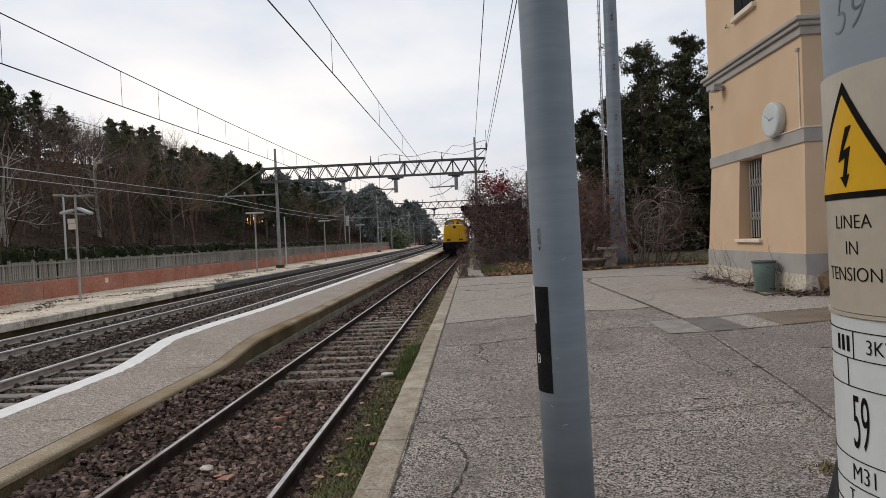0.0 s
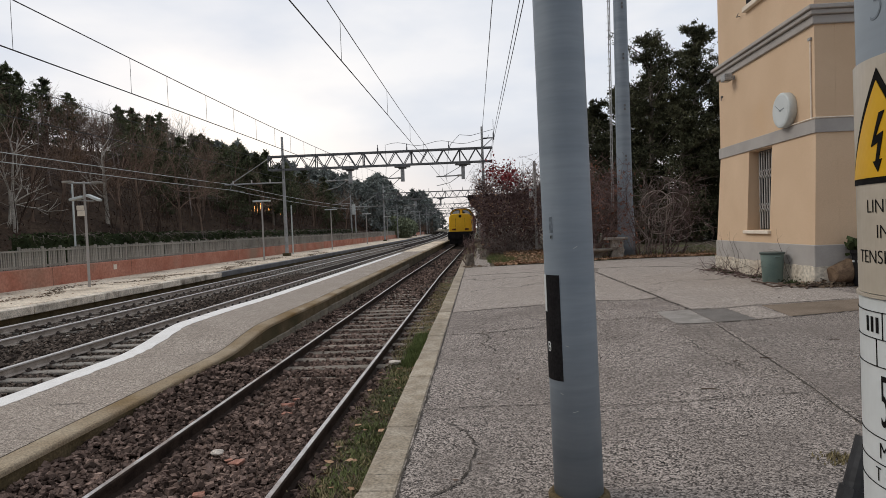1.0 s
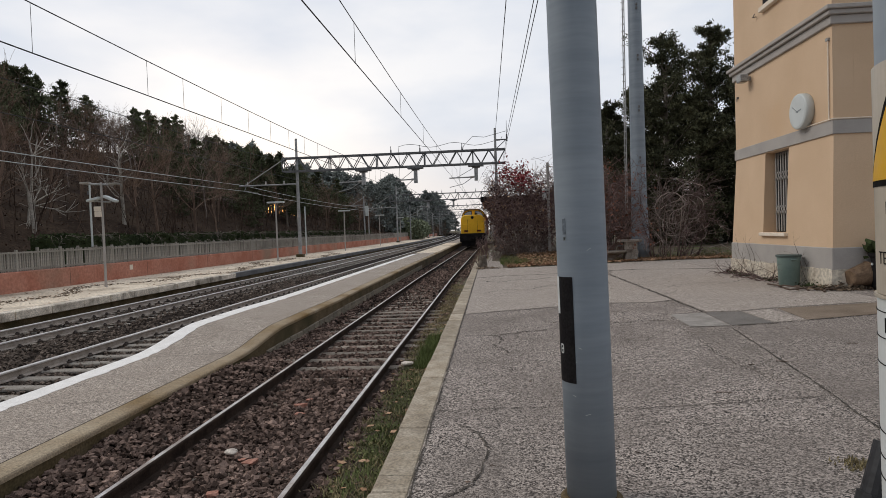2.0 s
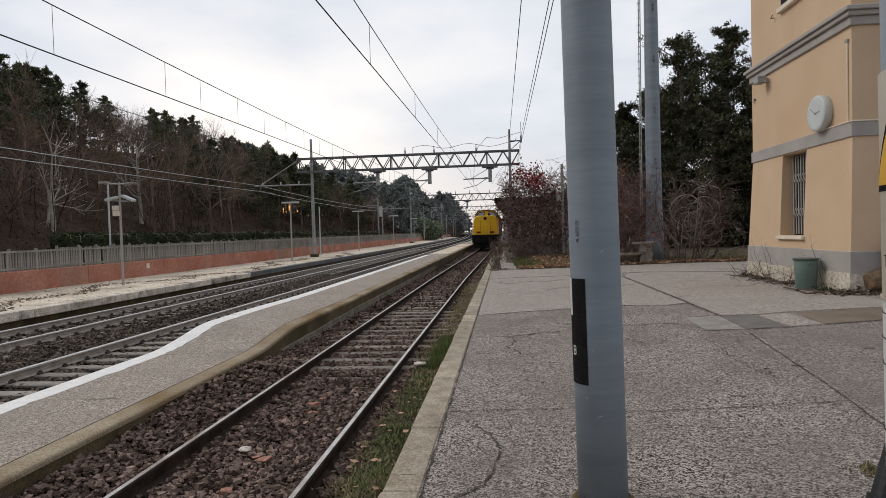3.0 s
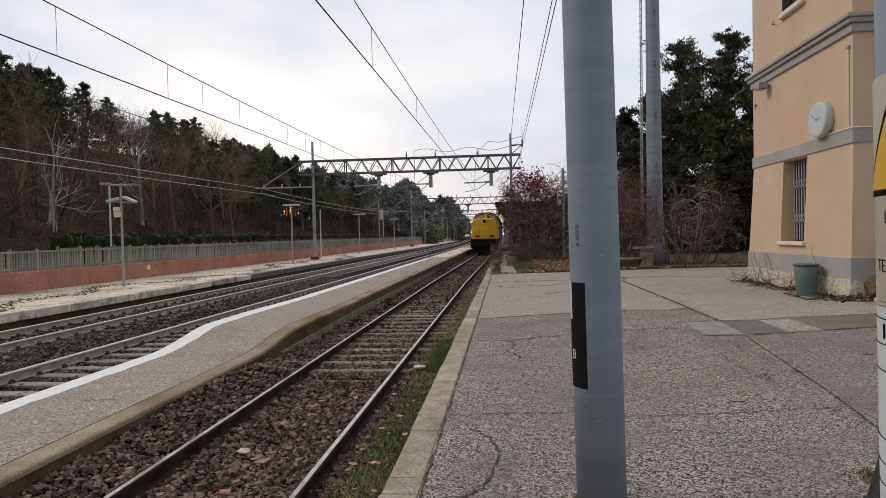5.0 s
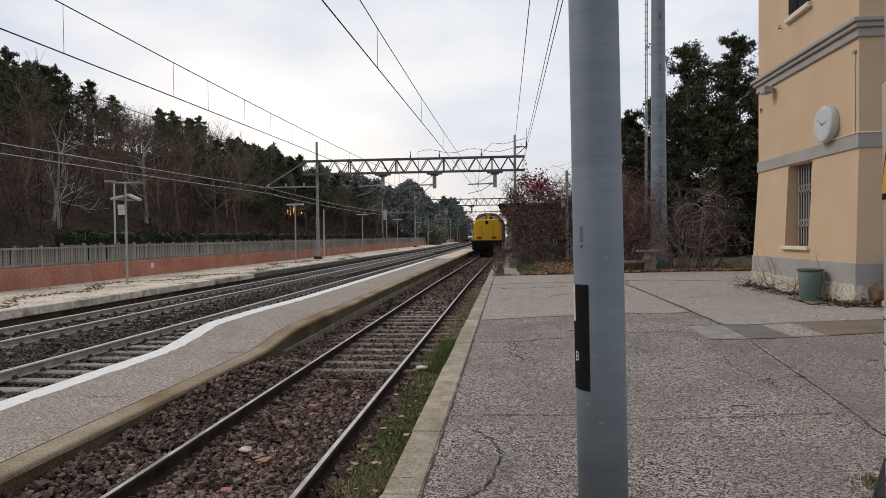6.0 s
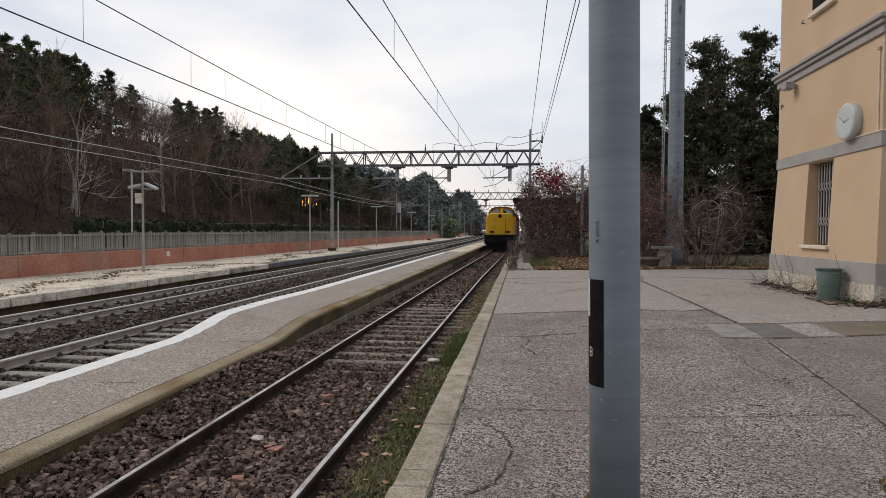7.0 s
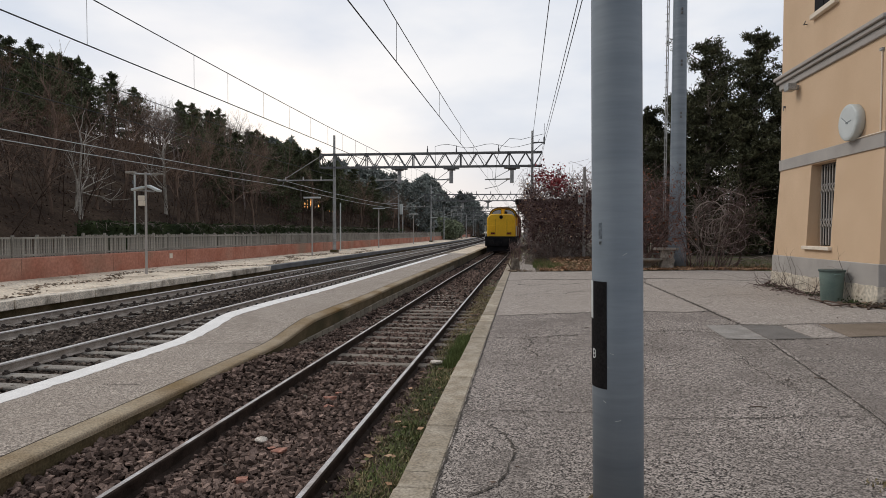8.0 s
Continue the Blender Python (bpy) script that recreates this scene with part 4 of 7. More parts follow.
tufts("grass", 1.1, 1.54, 4.2, 8.2, 1500, -0.13, 0.05, M_LUSH, "patches of fresh green grass beside the rail", lean=1.3)
tufts("grass", 3.1, 6.6, 33.5, 38.5, 2600, 0.40, 0.10, M_GRASS, "green grass sloping up under the bush")
tufts("grass", 3.1, 6.2, 31.0, 34, 1500, 0.27, 0.09, M_GRASS, "green grass at the foot of the bush")
tufts("grass", 10.3, 19, 30.4, 34, 5000, 0.42, 0.11, M_GRASS, "rough grass on the verge beyond the yard")
tufts("grass", 3.0, 4.3, 31.2, 36, 4200, 0.29, 0.17, M_LUSH, "fresh green grass clump beside the path", lean=0.5)
tufts("grass", 3, 22, 30, 40, 14000, 0.30, 0.26, M_DRYGRASS, "dull dry grass behind the yard")
tufts("grass", 8, 30, 33, 46, 10000, 0.36, 0.35, M_GRASS, "dull green grass under the dark trees")
tufts("grass", 1.6, 2.3, 34, 60, 1500, 0.2, 0.35, M_DRYGRASS, "tall dead weeds along the kerb", lean=0.4)
tufts("moss_tuft", 4.94, 5.04, 5.78, 5.88, 170, lambda a, b: paved(a), 0.03, M_DRYGRASS, "small mossy tuft in the paving")


n = 1100
p = np.column_stack([RNG.uniform(1.0, 1.53, n), 3.4 + RNG.exponential(3.2, n), np.zeros(n)])
p[:, 2] = -0.125 + RNG.uniform(0, 0.05, n)
p = p[np.array([noise.noise((a * 3, b * 1.4, 0)) for a, b in p[:, :2]]) > -0.08]
v, f = leaf_cards(p, 0.032, flat=0.4, long=1.2)
tagged(raw("broadleaf_weeds", v, f, M_GRASS), "low green broad-leaved weeds beside the siding", "weeds", kind="stuff")


def litter(name, places, size, material, label, flat=0.75):
    v, f = leaf_cards(places, size, flat=flat, long=1.3)
    return tagged(raw(name, v, f, material), label, "leaves", kind="stuff")


n = 500
p = np.column_stack([RNG.uniform(-14.2, -10.8, n), RNG.uniform(10, 60, n), np.zeros(n)])
p[:, 2] = 0.27 + (-10.72 - p[:, 0]) * 0.0245 + 0.012
litter("leaf_litter", p, 0.07, M_DEADLEAF, "dead brown leaves strewn on the far platform")
n = 2600
yy = RNG.uniform(14, 60, n)
p = np.column_stack([-11.9 - 0.9 * np.sin(yy * 0.33) - 0.5 * np.sin(yy * 1.1) + RNG.normal(0, 0.22, n), yy, np.zeros(n)])
p[:, 0] = np.clip(p[:, 0], -14.2, -10.8)
p[:, 2] = 0.27 + (-10.72 - p[:, 0]) * 0.0245 + 0.01
litter("leaf_litter", p, 0.075, M_LEAFROT, "drifts of rotting brown leaves on the far platform")
n = 4200
p = np.column_stack([RNG.uniform(3.2, 18, n), 29.6 + RNG.exponential(0.8, n), np.full(n, 0.3)])
p[:, 2] = [paved(x) + 0.03 for x in p[:, 0]]
litter("leaf_litter", p, 0.11, M_DEADLEAF, "brown fallen leaves along the yard's edge", 0.3)
n = 2600
p = np.column_stack([RNG.uniform(3.9, 8.0, n), RNG.uniform(30.5, 37.5, n), np.zeros(n)])
p[:, 2] = 0.33 + 0.02 * (p[:, 0] - 3.3) + 0.05 * np.clip(p[:, 1] - 33, 0, 5) + RNG.uniform(0, 0.05, n)
litter("leaf_litter", p, 0.10, M_DEADLEAF, "brown fallen leaves in the grass under the bush", 0.4)
n = 160
p = np.column_stack([RNG.uniform(0.9, 1.55, n), RNG.uniform(3.5, 20, n), np.full(n, -0.09)])
litter("leaf_litter", p, 0.05, M_DEADLEAF, "dead leaves caught in the grass by the kerb")
n = 60
p = np.column_stack([RNG.uniform(2, 10, n), RNG.uniform(4, 28, n), np.zeros(n)])
p[:, 2] = [paved(x) + 0.012 for x in p[:, 0]]
litter("leaf_litter", p, 0.035, M_WOOD, "small dry leaves scattered over the paving")

# ---- poles in the foreground ----


def arc_band(r, phi0, phi1, z0, z1, steps=14):
    """A thin curved sheet wrapped round an upright pole of radius r, with real thickness."""
    bm = bmesh.new()
    rings = []
    for k in range(steps + 1):
        a = radians(phi0 + (phi1 - phi0) * k / steps)
        rings.append([bm.verts.new((q * math.cos(a), q * math.sin(a), z)) for q, z in ((r - 0.004, z0), (r, z0), (r, z1), (r - 0.004, z1))])
    for a, b in zip(rings, rings[1:]):
        for k in range(4):
            bm.faces.new((a[k], a[(k + 1) % 4], b[(k + 1) % 4], b[k]))
    bm.faces.new(rings[0])
    bm.faces.new(rings[-1][::-1])
    bmesh.ops.recalc_face_normals(bm, faces=bm.faces[:])
    return bm


def wrapped(bm, r, phi, z0):
    """Bend a flat drawing (x along, y up) round a pole."""
    for q in bm.verts:
        a = radians(phi) + q.co.x / r
        rr = r + q.co.z
        q.co = Vector((rr * math.cos(a), rr * math.sin(a), z0 + q.co.y))
    return bm


def lettering(text, size, width=1.0, lean=0.0, thin=0.014):
    cu = bpy.data.curves.new("lettering", "FONT")
    cu.body, cu.size, cu.align_x, cu.align_y, cu.extrude = text, size, "CENTER", "CENTER", 0.0002
    cu.offset = -size * thin
    ob = new("lettering", cu)
    me = bpy.data.meshes.new_from_object(ob.evaluated_get(bpy.context.evaluated_depsgraph_get()))
    bm = bmesh.new()
    bm.from_mesh(me)
    bpy.data.objects.remove(ob)
    for q in bm.verts:
        q.co.x = q.co.x * width + q.co.y * lean
    return bm


def flat_shape(points, thick=0.0006, cuts=6):
    bm = bmesh.new()
    fc = bm.faces.new([bm.verts.new((x, y, 0)) for x, y in points])
    r = bmesh.ops.extrude_face_region(bm, geom=[fc])
    for q in r["geom"]:
        if isinstance(q, bmesh.types.BMVert):
            q.co.z += thick
    bmesh.ops.triangulate(bm, faces=bm.faces[:])
    bmesh.ops.subdivide_edges(bm, edges=bm.edges[:], cuts=cuts, use_grid_fill=True)
    bmesh.ops.recalc_face_normals(bm, faces=bm.faces[:])
    return bm




def catenary_pole(name, x, y, label, height=9.0, r=0.15):
    t = thing(name, label, "pole", at=(x, y, paved(x)))
    part("shaft", lathe([(r, 0.0), (r, 1.2), (r - 0.002, 3.0), (r - 0.02, height)], 40), M_GALV, t, smooth=True)
    part("base_collar", lathe([(r + 0.04, -0.02), (r + 0.04, 0.03), (r + 0.015, 0.05), (r + 0.002, 0.05)], 32), M_FACE, t, "dirty concrete collar")
    part("cap", lathe([(r - 0.02, height), (r - 0.05, height + 0.04), (0.02, height + 0.06)], 24), M_GALV, t)
    return t


FRONT_R = 0.157
post = catenary_pole("steel_pole", 3.060, 5.33, "grey painted tubular steel pole with black tape", r=0.157)
post.rotation_euler = (0, -0.0145, 0)
pz = paved(3.05)
tape = part("tape", arc_band(FRONT_R + 0.0025, 150, 238, 1.07 - pz, 1.735 - pz), M_BLACK, post, "matt black strip of tape")
part("white_mark", wrapped(flat_shape([(-0.014, -0.03), (-0.006, -0.03), (-0.006, 0.03), (-0.014, 0.03)]), FRONT_R + 0.003, 199, 1.28 - pz), M_LABEL, tape)
part("white_mark", wrapped(flat_shape([(-0.006, 0.022), (0.012, 0.022), (0.012, 0.03), (-0.006, 0.03)]), FRONT_R + 0.003, 199, 1.28 - pz), M_LABEL, tape)
part("white_mark", wrapped(flat_shape([(-0.006, -0.004), (0.012, -0.004), (0.012, 0.004), (-0.006, 0.004)]), FRONT_R + 0.003, 199, 1.28 - pz), M_LABEL, tape)
part("white_mark", wrapped(flat_shape([(-0.006, -0.03), (0.012, -0.03), (0.012, -0.022), (-0.006, -0.022)]), FRONT_R + 0.003, 199, 1.28 - pz), M_LABEL, tape)
part("white_mark", wrapped(flat_shape([(0.012, -0.026), (0.019, -0.022), (0.019, 0.022), (0.012, 0.026)]), FRONT_R + 0.003, 199, 1.28 - pz), M_LABEL, tape)
part("paper_strip", arc_band(FRONT_R + 0.0035, 150, 195, 1.50 - pz, 1.735 - pz), M_LABEL, post, "torn white paper strip")
part("small_sticker", wrapped(flat_shape([(-0.011, -0.014), (0.011, -0.014), (0.011, 0.012), (-0.011, 0.012)]), FRONT_R + 0.001, 222, 1.975 - pz), M_DIALINK, post, "small faded sticker")
part("sticker_mark", wrapped(flat_shape([(-0.004, -0.010), (0.004, -0.010), (0.004, 0.008), (-0.004, 0.008)]), FRONT_R + 0.003, 222, 1.975 - pz), M_INK, post)
part("paint_stain", wrapped(flat_shape([(-0.014, -0.05), (0.014, -0.05), (0.012, 0.05), (-0.012, 0.045)]), FRONT_R + 0.0005, 222, 2.05 - pz), M_GREYINK, post, "darker grey paint patch")

for a, z, w, tilt in ((236, 0.92, 0.03, 0.012), (250, 1.02, 0.022, -0.008), (262, 0.60, 0.035, 0.01), (278, 1.62, 0.025, 0.014), (232, 0.72, 0.02, -0.01)):
    part("scratch", wrapped(flat_shape([(-w / 2, 0), (w / 2, tilt), (w / 2, tilt + 0.003), (-w / 2, 0.0025)], 0.0004, 3), FRONT_R - 0.0003, a, z), M_CLOCKCASE, post, "pale scratch in the paint")

SX, SY = 3.099, 2.104
SIGN_R = 0.13
sign = catenary_pole("steel_pole", SX, SY, "grey painted tubular pole with live-wire warning sticker and label", r=SIGN_R)
sign.rotation_euler = (0, -0.0125, 0)
sz = paved(SX)
SR, PHI = SIGN_R, 182
part("warning_sticker", arc_band(SR + 0.0025, PHI - 62, PHI + 66, 1.952 - sz, 2.238 - sz, 30), M_STICKER, sign, "beige warning sticker")
TRI = PHI + 2.5
outer = [(-0.0785, 0.0000), (0.0785, 0.0000), (0.0000, 0.1372)]
inner = [(-0.0665, 0.0076), (0.0665, 0.0076), (0.0000, 0.1221)]
part("warning_triangle", wrapped(flat_shape(outer), SR + 0.003, TRI, 2.087 - sz), M_INK, sign, "black triangle border")
part("triangle_field", wrapped(flat_shape(inner, 0.001, 14), SR + 0.0034, TRI, 2.087 - sz), M_YELLOW, sign, "yellow triangle")
bolt = [(0.0052, 0.0898), (-0.0104, 0.0475), (0.0026, 0.0526), (-0.0026, 0.0285), (-0.0078, 0.0285), (0.0009, 0.0147), (0.0078, 0.0311), (0.0030, 0.0298), (0.0112, 0.0656), (-0.0017, 0.0604), (0.0138, 0.0915)]
bolt = [(0.93 * x, 0.93 * z) for x, z in bolt]
part("lightning_bolt", wrapped(flat_shape(bolt, 0.001, 1), SR + 0.0044, TRI, 2.087 - sz), M_INK, sign)
for word, z in (("LINEA", 2.059), ("IN", 2.028), ("TENSIONE", 1.997)):
    part("lettering", wrapped(lettering(word, 0.0237, 0.94), SR + 0.0030, PHI + 4, z - sz), M_INK, sign)
part("white_label", arc_band(SR + 0.0025, PHI - 60, PHI + 75, 1.407 - sz, 1.946 - sz, 30), M_LABEL, sign, "white pole label with black print")
part("label_edge", arc_band(SR + 0.005, PHI - 62, PHI + 76, 1.947 - sz, 1.951 - sz, 30), M_STICKER, sign)
for z in (1.930, 1.897, 1.863, 1.775, 1.742, 1.714):
    part("label_line", arc_band(SR + 0.0034, PHI - 58, PHI + 74, z - 0.0005 - sz, z + 0.0005 - sz, 24), M_INK, sign)
for a, z0, z1 in ((PHI + 2, 1.897, 1.930), (PHI - 3, 1.863, 1.897), (PHI + 40, 1.897, 1.930)):
    part("label_line", arc_band(SR + 0.0034, a - 0.2, a + 0.2, z0 - sz, z1 - sz, 2), M_INK, sign)
for k in range(3):
    x = -0.0345 + 0.0104 * k
    part("label_bar", wrapped(flat_shape([(x, -0.0095), (x + 0.0043, -0.0095), (x + 0.0043, 0.0095), (x, 0.0095)]), SR + 0.003, PHI + 3, 1.914 - sz), M_INK, sign)
part("lettering", wrapped(lettering("3KV", 0.0250, 0.85), SR + 0.0032, PHI + 18, 1.913 - sz), M_INK, sign)
part("lettering", wrapped(lettering("59", 0.0932, 0.30, 0.0, 0.008), SR + 0.0032, PHI + 5, 1.818 - sz), M_INK, sign)
part("lettering", wrapped(lettering("M31", 0.0293, 0.8), SR + 0.0032, PHI + 6, 1.758 - sz), M_INK, sign)
part("lettering", wrapped(lettering("T", 0.0259, 0.7), SR + 0.0032, PHI - 4, 1.727 - sz), M_INK, sign)
part("lettering", wrapped(lettering("59", 0.0647, 0.75, 0.2, 0.022), SR - 0.0008, PHI + 7, 2.301 - sz), M_GREYINK, sign, "faded hand-painted digits")

leg = thing("tripod", "black camera tripod standing behind the pole", "tripod")
apex = Vector((3.435, 2.87, 1.66))
for k, foot in enumerate(((2.995, 2.72, 0.275), (3.80, 2.62, 0.275), (3.62, 3.38, 0.275))):
    foot = Vector(foot)
    lower = part("leg", tubes((foot, foot.lerp(apex, 0.80), 0.017), (foot.lerp(apex, 0.80), apex, 0.012), n=12), M_BLACKP, leg)
    part("grip", tubes((foot.lerp(apex, 0.80), foot.lerp(apex, 0.89), 0.032, 0.029), n=16), M_BLACKP, lower, "black foam grip")
    part("clamp", tubes((foot.lerp(apex, 0.775), foot.lerp(apex, 0.805), 0.039), n=12), M_BLACKP, lower)
part("head", tubes((apex - Vector((0, 0, 0.06)), apex + Vector((0, 0, 0.12)), 0.05), n=16), M_BLACKP, leg)

# ---- overhead line ----


def gantry(y, left, right, group="portal gantries over the tracks", detail=True):
    """A steel portal: two masts, a lattice beam, drop posts with cantilever arms."""
    s = bend(y)
    g = thing("portal_gantry", "grey steel lattice portal carrying the overhead wires", "gantry", group, at=(s, y, 0))
    zb, zt = 7.15, 8.2
    for x, base, top in ((left, 0.3, 9.75), (right, 0.2, 9.85)):
        mast = part("mast", tubes(((x, 0, base), (x, 0, top), 0.15, 0.09), n=10), M_STEEL, g)
        part("mast_foot", boxes(((x - 0.28, -0.28, base - 0.4), (x + 0.28, 0.28, base + 0.25)), bevel=0.03), M_FACE, mast, "dark concrete foot")
    a, b = left - 1.1, right + 0.75
    for yy in (-0.3, 0.3):
        for z in (zb, zt):
            part("chord", boxes(((a, yy - 0.05, z - 0.06), (b, yy + 0.05, z + 0.06))), M_STEEL_D, g)
        bm = bmesh.new()
        n = int((b - a) / 0.62)
        for k in range(n):
            x0, x1 = a + (b - a) * k / n, a + (b - a) * (k + 1) / n
            tube(bm, (x0, yy, zb if k % 2 else zt), (x1, yy, zt if k % 2 else zb), 0.035, n=4)
            if k % 6 == 0:
                tube(bm, (x0, yy, zb), (x0, yy, zt), 0.045, n=4)
        part("lattice", bm, M_STEEL_D, g)
    for x, reach in ((left + 5.35, -2.0), (left + 9.5, -1.6), (left + 14.25, -2.1)):
        dp = part("drop_post", boxes(((x - 0.14, -0.12, 5.85), (x + 0.14, 0.12, zb - 0.15)), bevel=0.01), M_STEEL, g)
        part("bracket", boxes(((x - 0.6, -0.34, zb - 0.19), (x + 0.6, 0.34, zb - 0.06)), ((x - 0.3, -0.2, zb - 0.30), (x + 0.3, 0.2, zb - 0.19))), M_STEEL_D, dp)
        arm = part("cantilever_arm", tubes(((x, 0, 6.15), (x + reach, 0, 6.12), 0.05), ((x - 0.1, 0, 6.9), (x + reach * 0.72, 0, 6.14), 0.022),
                                           ((x + reach * 0.5, 0, 5.62), (x + reach, 0, 5.4), 0.025), ((x + reach * 0.15, 0, 6.1), (x + reach * 0.5, 0, 5.62), 0.025), n=6), M_STEEL, g)
        part("insulator", tubes(((x + reach * 0.08, 0, 6.15), (x + reach * 0.22, 0, 6.145), 0.085), n=8), M_PORCELAIN, arm, "pale ceramic insulator")
    for x in (left + 7.6, left + 9.9, left + 13.2):
        part("top_insulator", tubes(((x, 0, zt), (x, 0, zt + 0.35), 0.06), ((x - 0.2, 0, zt + 0.03), (x + 0.2, 0, zt + 0.03), 0.05), ((x, 0, zt + 0.35), (x, 0, zt + 0.6), 0.03), n=6), M_STEEL_D, g)
    part("top_bracket", tubes(((right, 0, 8.95), (right + 0.95, 0, 8.95), 0.05), ((right + 0.9, 0, 8.8), (right + 0.9, 0, 9.35), 0.07), ((right + 0.9, 0, 9.35), (right + 0.9, 0, 10.4), 0.02),
                              ((right, 0, 8.2), (right + 0.8, 0, 8.9), 0.03), n=6), M_STEEL_D, g)
    part("side_arm", tubes(((left, 0, 6.15), (left - 4.8, 0, 6.15), 0.06), ((left - 0.8, 0, 8.3), (left - 4.3, 0, 6.2), 0.035), ((left - 4.3, 0, 5.75), (left - 3.2, 0, 5.5), 0.03),
                           ((left - 4.2, 0, 6.15), (left - 4.4, 0, 5.7), 0.03), n=6), M_STEEL, g)
    for k in range(3):
        part("insulator", tubes(((left - 4.1 + 1.5 * k, 0, 6.2), (left - 4.1 + 1.5 * k, 0, 6.45), 0.06), n=8), M_PORCELAIN, g)
    return g


gantry(50, -12.75, 3.05)
for y, l, r in ((104, -12.9, 3.0), (158, -12.5, 3.2), (212, -12.5, 3.2), (266, -12.5, 3.2)):
    gantry(y, l, r)


def side_mast(x, y, height, arm):
    m = thing("catenary_mast", "slim grey steel mast with a cantilever arm", "mast", "catenary masts by the tracks", at=(x + bend(y), y, 0))
    part("shaft", tubes(((0, 0, 0.2), (0, 0, height), 0.13, 0.08), n=8), M_STEEL, m)
    part("cantilever_arm", tubes(((0, 0, 6.1), (arm, 0, 6.1), 0.05), ((0, 0, 7.2), (arm * 0.8, 0, 6.15), 0.03), ((arm * 0.6, 0, 5.6), (arm, 0, 5.4), 0.03), n=6), M_STEEL, m)
    part("foot", boxes(((-0.25, -0.25, -0.42), (0.25, 0.25, 0.35)), bevel=0.03), M_FACE, m)
    return m


for x, y, h, arm in ((-15.6, 90, 7.4, -2.2), (-13.6, 128, 7.4, -3), (-13.4, 141, 7.2, 3), (-12.6, 176, 7.2, 3), (-13.2, 186, 7.2, -3), (-12.8, 236, 7.2, 3), (2.9, 128, 7.4, -2.6)):
    side_mast(x, y, h, arm)


def wire(name, points, radius, label, material=None):
    cu = bpy.data.curves.new(name, "CURVE")
    cu.dimensions, cu.bevel_depth, cu.bevel_resolution = "3D", radius, 1
    sp = cu.splines.new("POLY")
    sp.points.add(len(points) - 1)
    for q, p in zip(sp.points, points):
        q.co = (*p, 1)
    cu.materials.append(material or M_WIRE)
    return tagged(new(name, cu), label, "overhead wire", "overhead wires")


def span(x0, x1, y0, y1, z0, z1, sag, n=14):
    return [(x0 + (x1 - x0) * k / n + bend(y0 + (y1 - y0) * k / n), y0 + (y1 - y0) * k / n, z0 + (z1 - z0) * k / n - sag * 4 * (k / n) * (1 - k / n)) for k in range(n + 1)]


def overhead(x, near_x, z_contact, z_mess, label, rise, sag, lift=0.3):
    """Contact wire, carrying wire and droppers, span by span."""
    contact, carry = [], []
    for a, b in ((-4, 50), (50, 104), (104, 158), (158, 212), (212, 266)):
        zc = (z_contact, z_contact + rise) if a == -4 else (z_contact + rise, z_contact + rise - 0.05)
        xa = near_x if a == -4 else x
        contact += span(xa, x, a, b, zc[0], zc[1], sag if a == -4 else 0.0, 10)
        carry += span(xa, x, a, b, z_mess + 0.35, z_mess + 0.35 + lift, 0.42, 18)
    wire("contact_wire", contact, 0.011, label)
    wire("carrier_wire", carry, 0.010, "carrying wire above " + label)
    bm = bmesh.new()
    for y in list(np.arange(0.9, 48, 6.1) if x > -1 else np.concatenate([[6.9, 8.9, 10.83, 14.2, 15.77], np.arange(17.88, 48, 1.9)])) + list(np.arange(54, 150, 5.0)):
        def at(rows):
            for p, q in zip(rows, rows[1:]):
                if p[1] <= y <= q[1]:
                    k = (y - p[1]) / max(1e-6, q[1] - p[1])
                    return [p[i] + (q[i] - p[i]) * k for i in range(3)]
        tube(bm, at(contact), at(carry), 0.005, n=4)
    tagged(part("dropper_wire", bm, M_WIRE), "thin vertical droppers between the wires", "overhead wire", kind="stuff")


overhead(0.0, 0.0, 5.07, 5.92, "dark contact wire over the siding", 0.65, -0.02, 0.5)
overhead(-4.75, -4.75, 4.90, 5.815, "dark contact wire over the main track", 0.45, -0.108)
overhead(-8.65, -8.65, 4.86, 5.835, "dark contact wire over the far track", 0.45, -0.10)
for x0, x1, z0, z1 in ((-17.6, -17.2, 5.9, 6.2), (-17.6, -17.2, 5.55, 5.75)):
    wire("feeder_wire", span(x0, x1, -5, 50, z0, z1, 0.15) + span(x1, x1, 50, 104, z1, z1, 0.3), 0.019, "pale feeder wire beside the wooded slope", M_CLOCKCASE)
for x0, x1, z0, z1 in ((4.0, 3.97, 8.62, 9.35), (4.0, 3.97, 8.12, 8.85), (3.25, 3.05, 8.85, 9.2)):
    wire("feeder_wire", span(x0, x1, -5, 50, z0, z1, 0.06) + span(x1, x1, 50, 104, z1, z1, 0.5), 0.014, "dark feeder wire along the yard's edge")
loops = [(-12.75 + 8.2 + 0.5 * k, 50, 8.75 + 0.15 * math.sin(k * 0.9)) for k in range(17)]
wire("jumper_wire", [(-4.6, 50, 5.9), (-4.5, 50, 7.5)] + loops + [(3.6, 50, 9.2)], 0.018, "slack jumper wire along the gantry beam")
wire("jumper_wire", [(0.2, 50, 5.9), (0.3, 50, 7.6), (0.6, 50, 8.6), (1.3, 50, 9.3), (2.2, 50, 9.2), (3.9, 50, 9.6)], 0.018, "slack jumper wire rising to the mast")

# ---- lamps on the far platform ----


